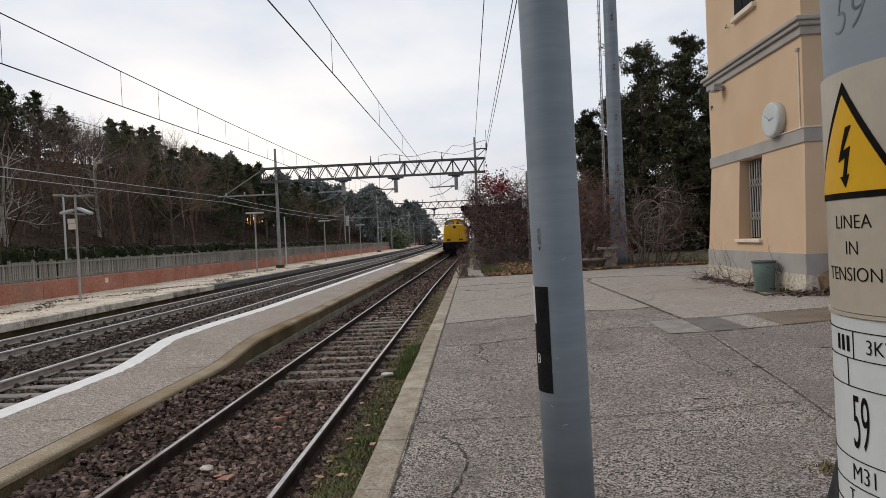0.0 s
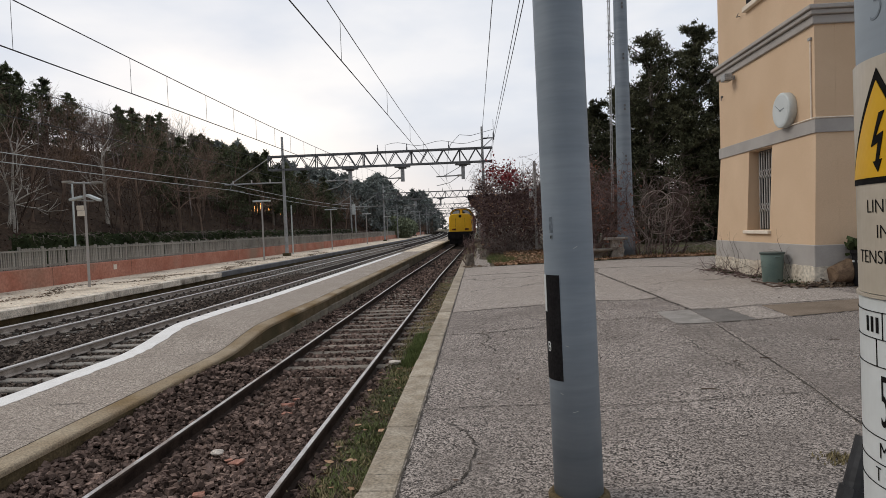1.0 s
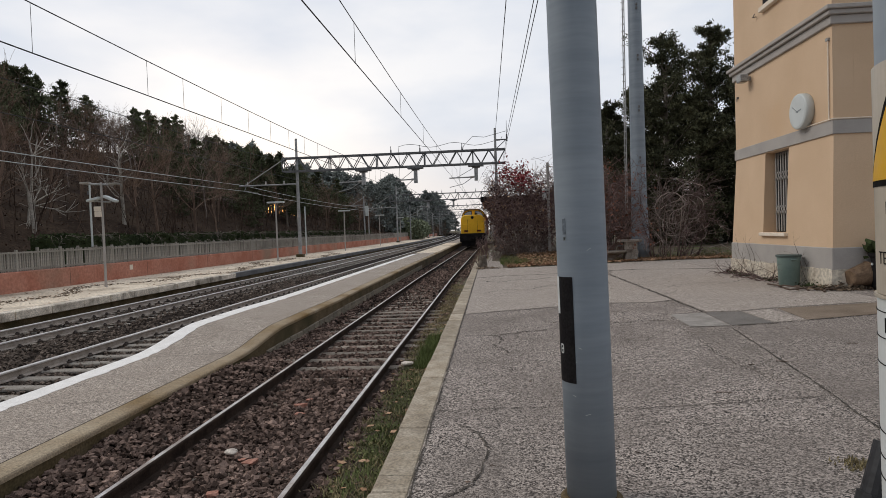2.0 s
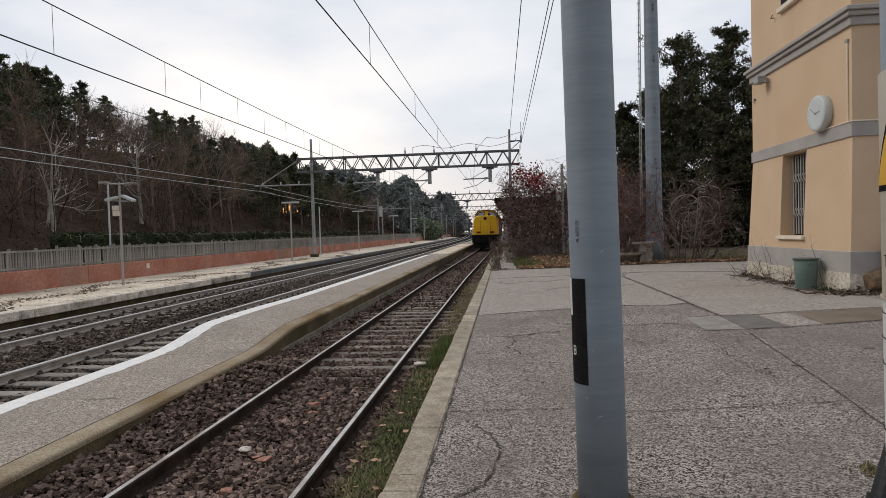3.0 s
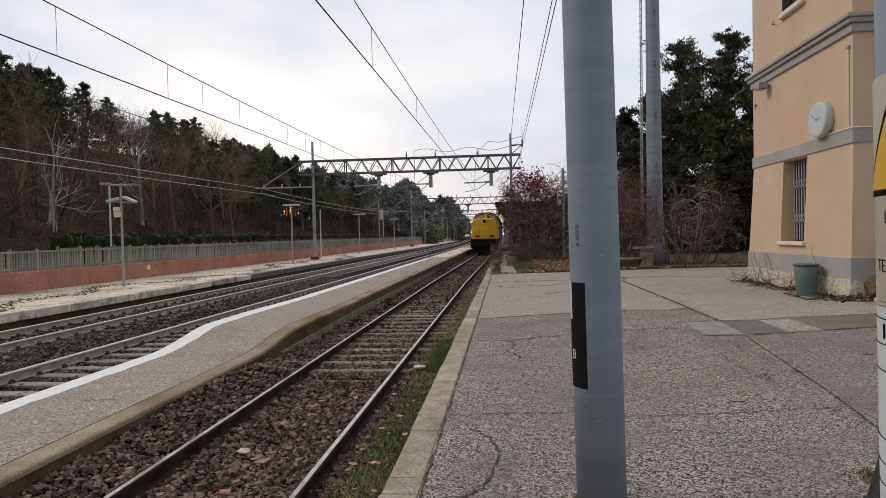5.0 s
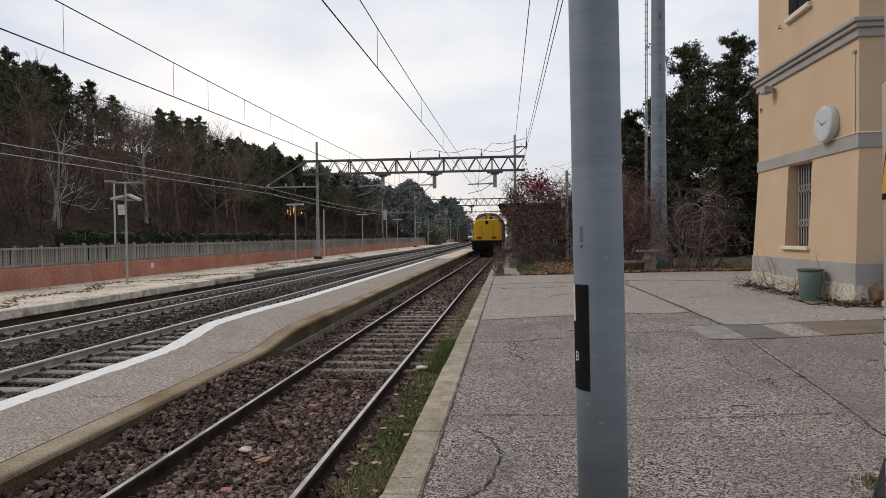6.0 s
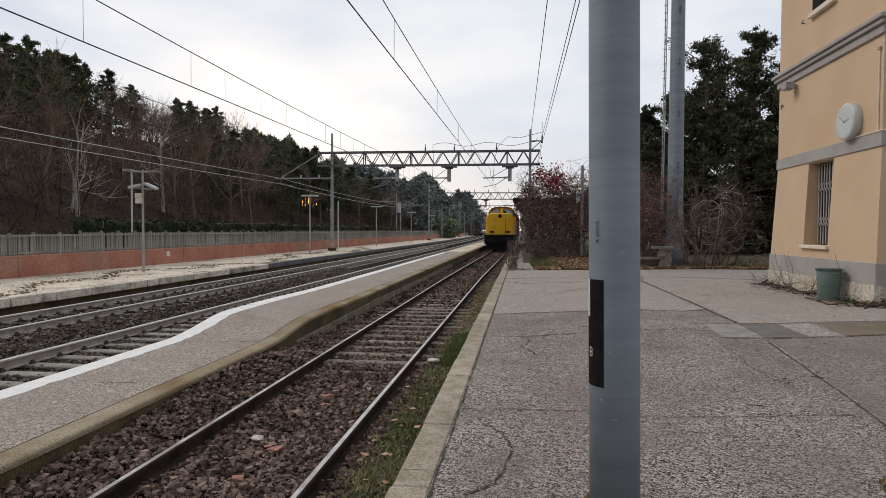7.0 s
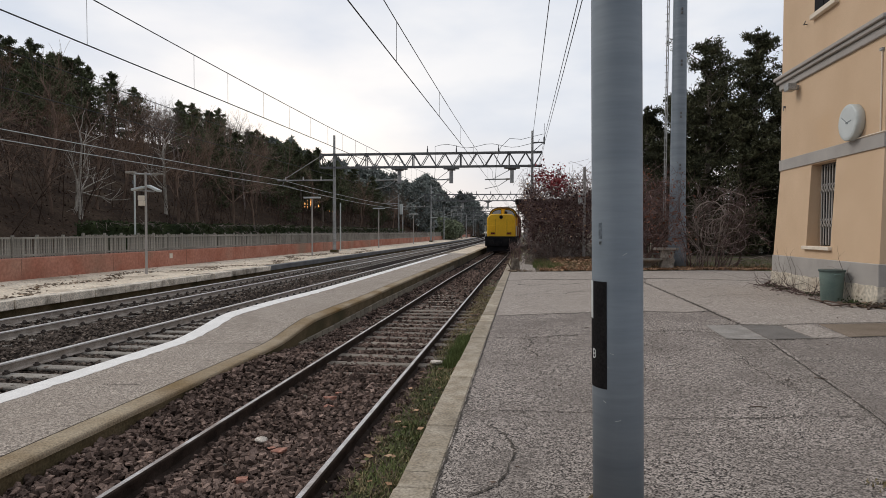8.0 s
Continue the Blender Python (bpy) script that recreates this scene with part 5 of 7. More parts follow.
def double_lamp(x, y):
    t = thing("platform_lamp", "pale platform lamp post with two heads and a loudspeaker box", "lamp post", "lamp posts of the far platform", at=(x, y, 0.3))
    part("post", tubes(((0, 0, 0), (0, 0, 4.05), 0.05, 0.042), n=10), M_GREYBAND, t)
    part("cross_arm", tubes(((-0.62, 0, 4.0), (0.5, 0, 3.94), 0.035), n=8), M_STEEL, t)
    for sx, zz in ((-0.62, 4.03), (0.52, 3.96)):
        part("lamp_head", soften(boxes(((sx - 0.2, -0.1, zz - 0.03), (sx + 0.18, 0.1, zz + 0.05))), 0.025, 2), M_PICKET, t, "pale lamp head")
    for sx, tilt in ((-0.3, 12), (0.36, -24)):
        hd = part("floodlight", soften(boxes(((-0.26, -0.14, -0.05), (0.26, 0.14, 0.05))), 0.03, 2), M_CLOCKCASE, t, "white floodlight")
        hd.matrix_basis = pose(sx, 0, 3.4, 0, -tilt, 0)
    part("bracket", tubes(((-0.3, 0, 3.33), (0.36, 0, 3.28), 0.03), n=6), M_STEEL, t)
    part("speaker_box", soften(boxes(((-0.24, -0.14, 2.72), (0.02, -0.05, 2.93)), ((-0.26, -0.14, 2.94), (0.0, -0.05, 3.12))), 0.012), M_SILL, t, "cream loudspeaker box")
    return t


def single_lamp(x, y):
    t = thing("platform_lamp", "slim pale lamp post with a flat head", "lamp post", "lamp posts of the far platform", at=(x + bend(y), y, 0.3))
    part("post", tubes(((0, 0, 0), (0, 0, 4.05), 0.06, 0.05), n=10), M_GREYBAND, t)
    part("lamp_head", soften(boxes(((-0.6, -0.14, 4.05), (0.6, 0.14, 4.16))), 0.03, 2), M_CLOCKCASE, t, "pale lamp head")
    return t


double_lamp(-12.4, 24.2)
tall = thing("slim_post", "slender white post behind the fence", "post", at=(-15.0, 27.38, 0.0))
part("shaft", tubes(((0, 0, 0.35), (0, 0, 4.6), 0.045, 0.04), n=10), M_CLOCKCASE, tall)
part("fitting", boxes(((-0.07, -0.07, 4.15), (-0.03, 0.07, 4.3))), M_STEEL_D, tall)
for y in (43.7, 64.0, 84.3, 104):
    single_lamp(-12.4, y)
tall2 = thing("slim_post", "slender white post near the gantry", "post", at=(-13.3, 53.5, 0.3))
part("shaft", tubes(((0, 0, 0), (0, 0, 4.2), 0.06, 0.05), n=10), M_CLOCKCASE, tall2)
wb = thing("signal_box_cabinet", "white equipment box on the mast", "equipment box", at=(-14.9, 89.6, 0))
part("body", boxes(((-0.42, -0.3, 4.5), (0.02, 0.0, 5.95)), bevel=0.03), M_CLOCKCASE, wb)
part("post", tubes(((0, -0.1, 0.25), (0, -0.1, 4.5), 0.08), n=8), M_STEEL, wb)

# ---- station house ----
BX, BY0, BY1, BX1 = 10.25, 16.04, 21.60, 18.0
house = thing("station_house", "apricot rendered station house with grey bands and peeling base", "house", kind="")


def wall_with_holes(x, y0, y1, z0, z1, holes, depth):
    """A wall facing the tracks, cut through by upright openings."""
    bm = bmesh.new()
    cuts_y = sorted({y0, y1, *[h[0] for h in holes], *[h[1] for h in holes]})
    cuts_z = sorted({z0, z1, *[h[2] for h in holes], *[h[3] for h in holes]})
    for ya, yb in zip(cuts_y, cuts_y[1:]):
        for za, zb in zip(cuts_z, cuts_z[1:]):
            if not any(h[0] <= ya and yb <= h[1] and h[2] <= za and zb <= h[3] for h in holes):
                box(bm, (x, ya, za), (x + depth, yb, zb))
    bmesh.ops.remove_doubles(bm, verts=bm.verts[:], dist=0.0005)
    return bm


WIN = (18.15, 19.52, 1.69, 3.90)
WIN2 = (18.30, 19.43, 7.97, 10.0)
front = wall_with_holes(BX, BY0, BY1, 1.36, 11.2, [WIN, WIN2], 0.45)
for q in front.verts:
    if q.co.z < 3.9:
        k = 0.045 * (3.95 - q.co.z)
        if q.co.x < BX + 0.01:
            q.co.x -= k
        if q.co.y > BY1 - 0.01:
            q.co.y += k
        if q.co.y < BY0 + 0.01:
            q.co.y -= k
part("wall", front, M_OCHRE, house)
side = boxes(((BX + 0.452, BY0, 1.36), (BX1, BY0 + 0.45, 3.9)), ((BX + 0.452, BY0, 3.9), (BX1, BY0 + 0.45, 11.2)))
for q in side.verts:
    if q.co.z < 1.4 and q.co.y < BY0 + 0.01:
        q.co.y -= 0.116
part("wall", side, M_OCHRE, house)
part("wall", boxes(((BX1 - 0.45, BY0 + 0.452, 1.36), (BX1, BY1, 11.2))), M_OCHRE, house)
part("wall", boxes(((BX + 0.452, BY1 - 0.45, 1.36), (BX1 - 0.452, BY1, 11.2))), M_OCHRE, house)
part("plinth", boxes(((BX - 0.145, BY0 - 0.145, 0.84), (BX1, BY1 + 0.145, 1.36)), bevel=0.012), M_GREYBAND, house, "grey painted plinth")
base = boxes(((BX - 0.165, BY0 - 0.165, 0.1), (BX1, BY1 + 0.165, 0.86)))
bmesh.ops.subdivide_edges(base, edges=base.edges[:], cuts=24, use_grid_fill=True)
for q in base.verts:
    if q.co.z > 0.8:
        q.co.z += 0.05 * noise.noise(q.co * 2.5)
    if q.co.x < BX - 0.15 or q.co.y < BY0 - 0.15:
        q.co += Vector((-0.02, -0.02, 0)) * (noise.noise(q.co * 4) * 0.8 + 0.2)
part("stone_base", base, M_BASE, house, "peeling cream stone base")
part("band", boxes(((BX - 0.035, BY0 - 0.035, 3.925), (BX1, BY1 + 0.035, 4.245)), bevel=0.008), M_GREYBAND, house, "grey string course")
part("cornice", boxes(((BX - 0.06, BY0 - 0.06, 6.37), (BX1, BY1 + 0.06, 6.565)), ((BX - 0.13, BY0 - 0.13, 6.567), (BX1, BY1 + 0.13, 6.675)), ((BX - 0.19, BY0 - 0.19, 6.677), (BX1, BY1 + 0.19, 6.775)), bevel=0.015), M_GREYBAND, house, "grey moulded cornice")
part("ceiling", boxes(((BX, BY0, 11.2), (BX1, BY1, 11.4))), M_OCHRE, house)
roof = bmesh.new()
e = 0.8
rv = [roof.verts.new(p) for p in ((BX - e, BY0 - e, 11.4), (BX1 + e, BY0 - e, 11.4), (BX1 + e, BY1 + e, 11.4), (BX - e, BY1 + e, 11.4), (BX + 3, (BY0 + BY1) / 2, 13.2), (BX1 - 3, (BY0 + BY1) / 2, 13.2))]
for idx in ((0, 1, 5, 4), (1, 2, 5), (2, 3, 4, 5), (3, 0, 4), (3, 2, 1, 0)):
    roof.faces.new([rv[k] for k in idx])
part("roof", roof, M_ROOF, house)


def window_grille(w, x):
    win = part("window", boxes(((x + 0.34, w[0], w[2]), (x + 0.38, w[1], w[3]))), M_GLASS, house, "dark window behind a folding grille")
    part("sill", boxes(((x - 0.20, w[0] - 0.08, w[2] - 0.10), (x + 0.30, w[1] + 0.08, w[2] - 0.005)), bevel=0.012), M_SILL, win, "pale stone sill")
    fr = boxes(((x + 0.27, w[0], w[2]), (x + 0.33, w[0] + 0.06, w[3])), ((x + 0.27, w[1] - 0.06, w[2]), (x + 0.33, w[1], w[3])), ((x + 0.27, w[0] + 0.06, w[3] - 0.07), (x + 0.33, w[1] - 0.06, w[3])))
    part("window_frame", fr, M_STEEL_D, win)
    n = 9
    for k in range(n):
        yy = w[0] + 0.1 + (w[1] - w[0] - 0.2) * k / (n - 1)
        part("grille_bar", boxes(((x + 0.22, yy - 0.02, w[2] + 0.03), (x + 0.245, yy + 0.02, w[3] - 0.04)), bevel=0.005), M_GREYBAND, win)
        if k < n - 1:
            y2 = w[0] + 0.1 + (w[1] - w[0] - 0.2) * (k + 1) / (n - 1)
            for z in (w[2] + 0.62, w[2] + 1.55):
                part("grille_link", tubes(((x + 0.21, yy, z - 0.11), (x + 0.21, y2, z + 0.11), 0.012), ((x + 0.205, yy, z + 0.11), (x + 0.205, y2, z - 0.11), 0.012), n=5), M_GREYBAND, win)


window_grille(WIN, BX)
up = part("window", boxes(((BX + 0.25, WIN2[0], WIN2[2]), (BX + 0.29, WIN2[1], WIN2[3]))), M_GLASS, house, "upper window with an open dark shutter")
part("sill", boxes(((BX - 0.12, WIN2[0] - 0.12, WIN2[2] - 0.14), (BX + 0.25, WIN2[1] + 0.12, WIN2[2] - 0.005)), bevel=0.012), M_SILL, up, "pale stone sill")
part("shutter", boxes(((BX - 0.06, WIN2[0] - 0.05, WIN2[2] + 0.03), (BX - 0.02, WIN2[0] + 0.55, WIN2[3])), bevel=0.008), M_LOCOFRAME, up, "dark shutter")
part("shutter", boxes(((BX - 0.06, WIN2[0] + 0.6, WIN2[2] + 0.03), (BX - 0.02, WIN2[1] - 0.03, WIN2[3])), bevel=0.008), M_LOCOFRAME, up, "dark shutter")
part("shutter_hook", tubes(((BX, 19.95, 7.86), (BX - 0.1, 19.95, 7.84), 0.012), ((BX - 0.1, 19.95, 7.84), (BX - 0.1, 19.82, 7.9), 0.012), n=6), M_STEEL_D, house)

clock = thing("station_clock", "round white station clock in a grey drum case", "clock", at=(BX, 17.26, 4.66))
clock.scale = (0.72, 1.08, 1.08)
drum = lathe([(0.375, -0.02), (0.40, 0.02), (0.40, 0.24), (0.385, 0.27), (0.36, 0.275)], 40)
for q in drum.verts:
    q.co = Vector((-q.co.z, q.co.y, q.co.x))
bmesh.ops.recalc_face_normals(drum, faces=drum.faces[:])
part("case", drum, M_CLOCKCASE, clock, "pale grey drum case", smooth=True)
dial = lathe([(0.345, 0.276), (0.345, 0.279), (0.34, 0.282)], 40)
for q in dial.verts:
    q.co = Vector((-q.co.z, q.co.y, q.co.x))
bmesh.ops.recalc_face_normals(dial, faces=dial.faces[:])
face = part("dial", dial, M_CLOCKFACE, clock, "plain white dial")


def clock_bar(angle, r0, r1, w, name):
    bm = boxes(((-0.290, -w, r0), (-0.285, w, r1)))
    o = part(name, bm, M_DIALINK, face)
    o.rotation_euler = (radians(angle), 0, 0)
    return o


clock_bar(82, -0.05, 0.19, 0.013, "hour_needle")
clock_bar(-58, -0.06, 0.27, 0.009, "minute_needle")
lampbox = thing("wall_floodlight", "small grey floodlight under the cornice", "floodlight", at=(BX, 20.45, 6.22))
part("housing", soften(boxes(((-0.34, -0.16, -0.09), (-0.1, 0.16, 0.11))), 0.025, 2), M_STEEL, lampbox)
part("bracket", boxes(((-0.12, -0.06, -0.06), (0.0, 0.06, 0.06))), M_STEEL, lampbox)
part("lens", boxes(((-0.32, -0.13, -0.105), (-0.13, 0.13, -0.091))), M_GLASS, lampbox)
pipe = thing("wall_conduit", "thin cream conduit running up the rendered wall", "conduit")
part("riser", tubes(((BX - 0.02, 16.18, 4.26), (BX - 0.02, 16.18, 6.07), 0.018), n=8), M_SILL, pipe)
part("run", tubes(((BX - 0.045, 16.0, 4.262), (BX - 0.045, 17.3, 4.262), 0.016), ((BX - 0.045, 16.0, 4.262), (BX1, 15.98, 4.262), 0.016), n=8), M_SILL, pipe)
part("junction", boxes(((BX - 0.05, 16.13, 6.05), (BX, 16.24, 6.11))), M_STEEL, pipe)
part("hook", boxes(((BX - 0.06, 21.3, 5.8), (BX, 21.34, 5.86)), ((BX - 0.06, 21.3, 5.72), (BX - 0.045, 21.34, 5.8))), M_STEEL_D, pipe)

trash = thing("rubbish_bin", "sage-green plastic rubbish bin against the wall", "bin", at=(9.76, 17.2, paved(9.76)))
trash.scale = (1.04, 1.04, 0.9)
part("body", lathe([(0.20, 0.0), (0.215, 0.02), (0.255, 0.78), (0.255, 0.82), (0.24, 0.82), (0.19, 0.05)], 28), M_BIN, trash, smooth=True)
part("rim", lathe([(0.255, 0.78), (0.275, 0.79), (0.28, 0.825), (0.268, 0.84), (0.245, 0.83)], 28), M_BIN_RIM, trash)
for s in (-1, 1):
    part("handle", boxes(((-0.06, s * 0.26 - 0.03, 0.70), (0.06, s * 0.26 + 0.03, 0.73)), bevel=0.008), M_BIN, trash)

for k, (x, y, ln, a) in enumerate(((9.35, 16.6, 0.9, 80), (9.5, 16.4, 0.8, 100), (9.7, 16.25, 0.9, 70), (9.3, 16.95, 0.6, 95), (9.95, 15.9, 1.1, 60), (9.62, 16.1, 1.3, 35), (9.85, 16.5, 0.7, 110), (10.2, 15.75, 0.8, 20))):
    o = part("wooden_lath", boxes(((-ln / 2, -0.025, 0), (ln / 2, 0.025, 0.03)), bevel=0.005), M_WOOD)
    o.matrix_basis = pose(x, y, paved(x) + 0.006 + 0.031 * (k % 2), 0, 0, a)
    tagged(o, "weathered wooden lath lying by the wall", "lath", "laths by the wall")
rng = np.random.default_rng(4)
segs = []
for k in range(80):
    yy = rng.uniform(17.9, 21.6)
    branches(rng, (10.0 + rng.uniform(-0.5, 0.1), yy, paved(10) + 0.03), (rng.normal(0, 0.3), rng.choice((-1, 1)), 0.08), rng.uniform(0.4, 0.9), 0.012, 1, segs, 0.05, 0.4, 2)
v, f = limb_arrays(segs)
tagged(raw("brushwood", v, f, M_TWIG), "dead cut branches heaped along the house wall", "brushwood", kind="stuff")
segs = []
for k in range(12):
    yy = rng.choice((17.0, 19.6, 20.1, 20.6, 21.0, 18.3)) + rng.normal(0, 0.1)
    branches(rng, (10.1, yy, paved(10)), (-0.12, rng.normal(0, 0.15), 1), rng.uniform(0.6, 1.2), 0.008, 1, segs, 0.0, 0.5, 2, 0.35)
v, f = limb_arrays(segs)
tagged(raw("dry_weed_stalks", v, f, M_TWIG_GREY), "dry weed stalks growing from the foot of the wall", "weeds", kind="stuff")
v, f = leaf_cards(np.column_stack([RNG.uniform(9.75, 10.15, 500), RNG.choice([16.4, 16.7, 18.5, 20.2, 21.2], 500) + RNG.normal(0, 0.18, 500), paved(10) + RNG.exponential(0.03, 500)]), 0.035)
tagged(raw("ivy_clump", v, f, M_HEDGE), "low dark weeds by the wall", "weeds", kind="stuff")

bag = thing("clay_pot", "tipped brown earthen pot with dead plant by the wall", "plant pot", at=(10.55, 15.76, paved(10.55)))
pot = lathe([(0.16, 0.0), (0.18, 0.02), (0.27, 0.42), (0.29, 0.44), (0.29, 0.48), (0.26, 0.48), (0.17, 0.08)], 24)
o = part("pot", pot, M_WICKER, bag)
o.matrix_basis = pose(-0.15, 0, 0.27, 0, 82, 15)
segs = []
for k in range(10):
    branches(rng, (0.3, 0, 0.25), rng.normal(0, 0.5, 3) + (0.4, -0.2, 0.5), 0.4, 0.008, 2, segs, 0.03, 0.6, 2)
v, f = limb_arrays(segs)
raw("dead_plant", v, f, M_TWIG, bag)
v, f = leaf_cards(np.column_stack([RNG.normal(10.3, 0.3, 420), RNG.normal(15.8, 0.13, 420), paved(10.3) + 0.01 + RNG.exponential(0.03, 420)]), 0.06, flat=0.5)
tagged(raw("leaf_litter", v, f, M_LEAFROT), "dark rotting leaves heaped by the house corner", "leaves", kind="stuff")
planter = thing("flower_tub", "dark patterned flower tub with green plant", "planter", at=(11.05, 15.6, paved(11) + 0.0))
part("tub", lathe([(0.2, 0.0), (0.24, 0.05), (0.26, 0.7), (0.3, 0.75), (0.3, 0.82), (0.26, 0.82)], 20), M_LOCOFRAME, planter)
for k in range(7):
    a = radians(180 + 30 * k)
    part("pale_stud", boxes(((0.26 * math.cos(a) - 0.02, 0.26 * math.sin(a) - 0.02, 0.55), (0.26 * math.cos(a) + 0.02, 0.26 * math.sin(a) + 0.02, 0.6))), M_LABEL, planter)
v, f = leaf_cards(RNG.normal(0, 1, (260, 3)) * (0.16, 0.16, 0.09) + (0, 0, 0.92), 0.09)
raw("plant", v, f, M_HEDGE, planter)

# ---- fountain, floodlight tower, shed ----
fount = thing("drinking_fountain", "old grey stone drinking fountain with a round basin", "fountain", at=(8.9, 30.6, 0.37))
pil = boxes(((-0.28, -0.26, -0.1), (0.28, 0.26, 0.86)))
bmesh.ops.subdivide_edges(pil, edges=pil.edges[:], cuts=5, use_grid_fill=True)
for q in pil.verts:
    q.co.x *= 1.05 - 0.5 * q.co.z * (1.1 - q.co.z) + 0.3 * noise.noise(q.co * 4)
    q.co.y *= 1 + 0.3 * noise.noise(q.co * 5 + Vector((3, 1, 0)))
part("pillar", pil, M_FOUNTAIN, fount)
part("top_slab", boxes(((-0.55, -0.36, 0.86), (0.45, 0.36, 0.97)), bevel=0.02), M_FOUNTAIN, fount)
bas = part("basin", lathe([(0.16, -0.1), (0.17, 0.12), (0.32, 0.27), (0.6, 0.37), (0.66, 0.42), (0.66, 0.47), (0.58, 0.46), (0.2, 0.36)], 24), M_FOUNTAIN, fount, "shallow round stone basin")
bas.location = (-0.85, 0.05, 0)
part("spout", tubes(((-0.3, 0, 0.72), (-0.55, 0, 0.68), 0.025), n=8), M_STEEL_D, fount)

tower = thing("floodlight_tower", "tall tapered grey steel floodlight tower with caged ladder", "tower", at=(9.62, 31.8, 0.35))
part("shaft", lathe([(0.46, -0.1), (0.44, 0.6), (0.36, 3.0), (0.33, 9), (0.29, 16), (0.24, 24)], 20), M_GALV, tower, smooth=True)
for k in range(9):
    z = 2.2 + 2.4 * k
    for dz in (0.0, 0.18):
        part("access_plate", boxes(((-0.02, -0.40 + 0.006 * k, z + dz), (0.05, -0.30 + 0.005 * k, z + dz + 0.1))), M_STEEL_D, tower)
lad = part("ladder", tubes(((-0.58, -0.1, 2.2), (-0.44, -0.1, 23), 0.025), ((-0.58, 0.25, 2.2), (-0.44, 0.25, 23), 0.025), n=6), M_STEEL, tower)
for k in range(60):
    z = 2.4 + 0.34 * k
    x = -0.58 + 0.14 * (z - 2.2) / 20.8
    part("rung", tubes(((x, -0.1, z), (x, 0.25, z), 0.014), ((x, -0.1, z), (x - 0.12, 0.07, z), 0.012), n=5), M_STEEL, lad)

shed = thing("goods_shed", "old goods shed with a wide overhanging eave", "shed", at=(0, 0, 0))
part("wall", boxes(((3.4, 60, 0.1), (9, 84, 4.4))), M_SILL, shed)
part("roof", boxes(((1.7, 59, 4.75), (9.5, 85, 5.0)), bevel=0.03), M_ROOF, shed)
part("gable_board", boxes(((1.65, 58.9, 4.55), (9.5, 59.0, 5.05)), bevel=0.02), M_LOCOFRAME, shed)
for k in range(4):
    part("eave_bracket", tubes(((3.4, 60.4 + 6 * k, 3.4), (1.9, 60.4 + 6 * k, 4.7), 0.09), n=5), M_WOOD, shed)

# ---- locomotive ----
loco = thing("locomotive", "yellow diesel shunting locomotive with black frame and rounded cab", "locomotive")


def hood(y0, y1, w, z0, z1, r=0.25):
    bm = bmesh.new()
    prof = [(-w, z0), (-w, z1 - r)] + [(-w + r * (1 - math.cos(a)), z1 - r + r * math.sin(a)) for a in (0.4, 0.8, 1.2, 1.57)]
    prof += [(-x, z) for x, z in prof[::-1]]
    n = len(prof)
    rings = [[bm.verts.new((x * s, y, z0 + (z - z0) * (0.5 + s * 0.5))) for x, z in prof] for y, s in ((y0, 0.95), (y0 + 0.12, 1.0), (y1, 1.0))]
    for a, b in zip(rings, rings[1:]):
        for k in range(n):
            bm.faces.new((a[k], a[(k + 1) % n], b[(k + 1) % n], b[k]))
    bm.faces.new(rings[0])
    bm.faces.new(rings[-1])
    bmesh.ops.recalc_face_normals(bm, faces=bm.faces[:])
    return bm


part("front_hood", hood(0.45, 4.6, 1.33, 1.62, 3.72, 0.55), M_LOCO, loco)
part("rear_hood", hood(7.4, 11.3, 1.0, 1.62, 3.4, 0.35), M_LOCO, loco)
cab = bmesh.new()
prof = [(-1.40, 1.62), (-1.40, 3.45), (-1.28, 3.95), (-1.0, 4.28), (-0.5, 4.42), (0.5, 4.42), (1.0, 4.28), (1.28, 3.95), (1.40, 3.45), (1.40, 1.62)]
for y0, y1 in ((4.6, 7.4),):
    a = [cab.verts.new((x, y0, z)) for x, z in prof]
    b = [cab.verts.new((x, y1, z)) for x, z in prof]
    for k in range(len(prof)):
        cab.faces.new((a[k], a[(k + 1) % 10], b[(k + 1) % 10], b[k]))
    cab.faces.new(a)
    cab.faces.new(b)
bmesh.ops.recalc_face_normals(cab, faces=cab.faces[:])
cabin = part("cab", cab, M_LOCO, loco)
M_SKYGLASS = bpy.data.materials.new("pale_reflecting_glass")
M_SKYGLASS.use_nodes = True
sg = M_SKYGLASS.node_tree.nodes["Principled BSDF"]
sg.inputs["Base Color"].default_value, sg.inputs["Roughness"].default_value, sg.inputs["Metallic"].default_value = (0.23, 0.24, 0.25, 1), 0.12, 0.9
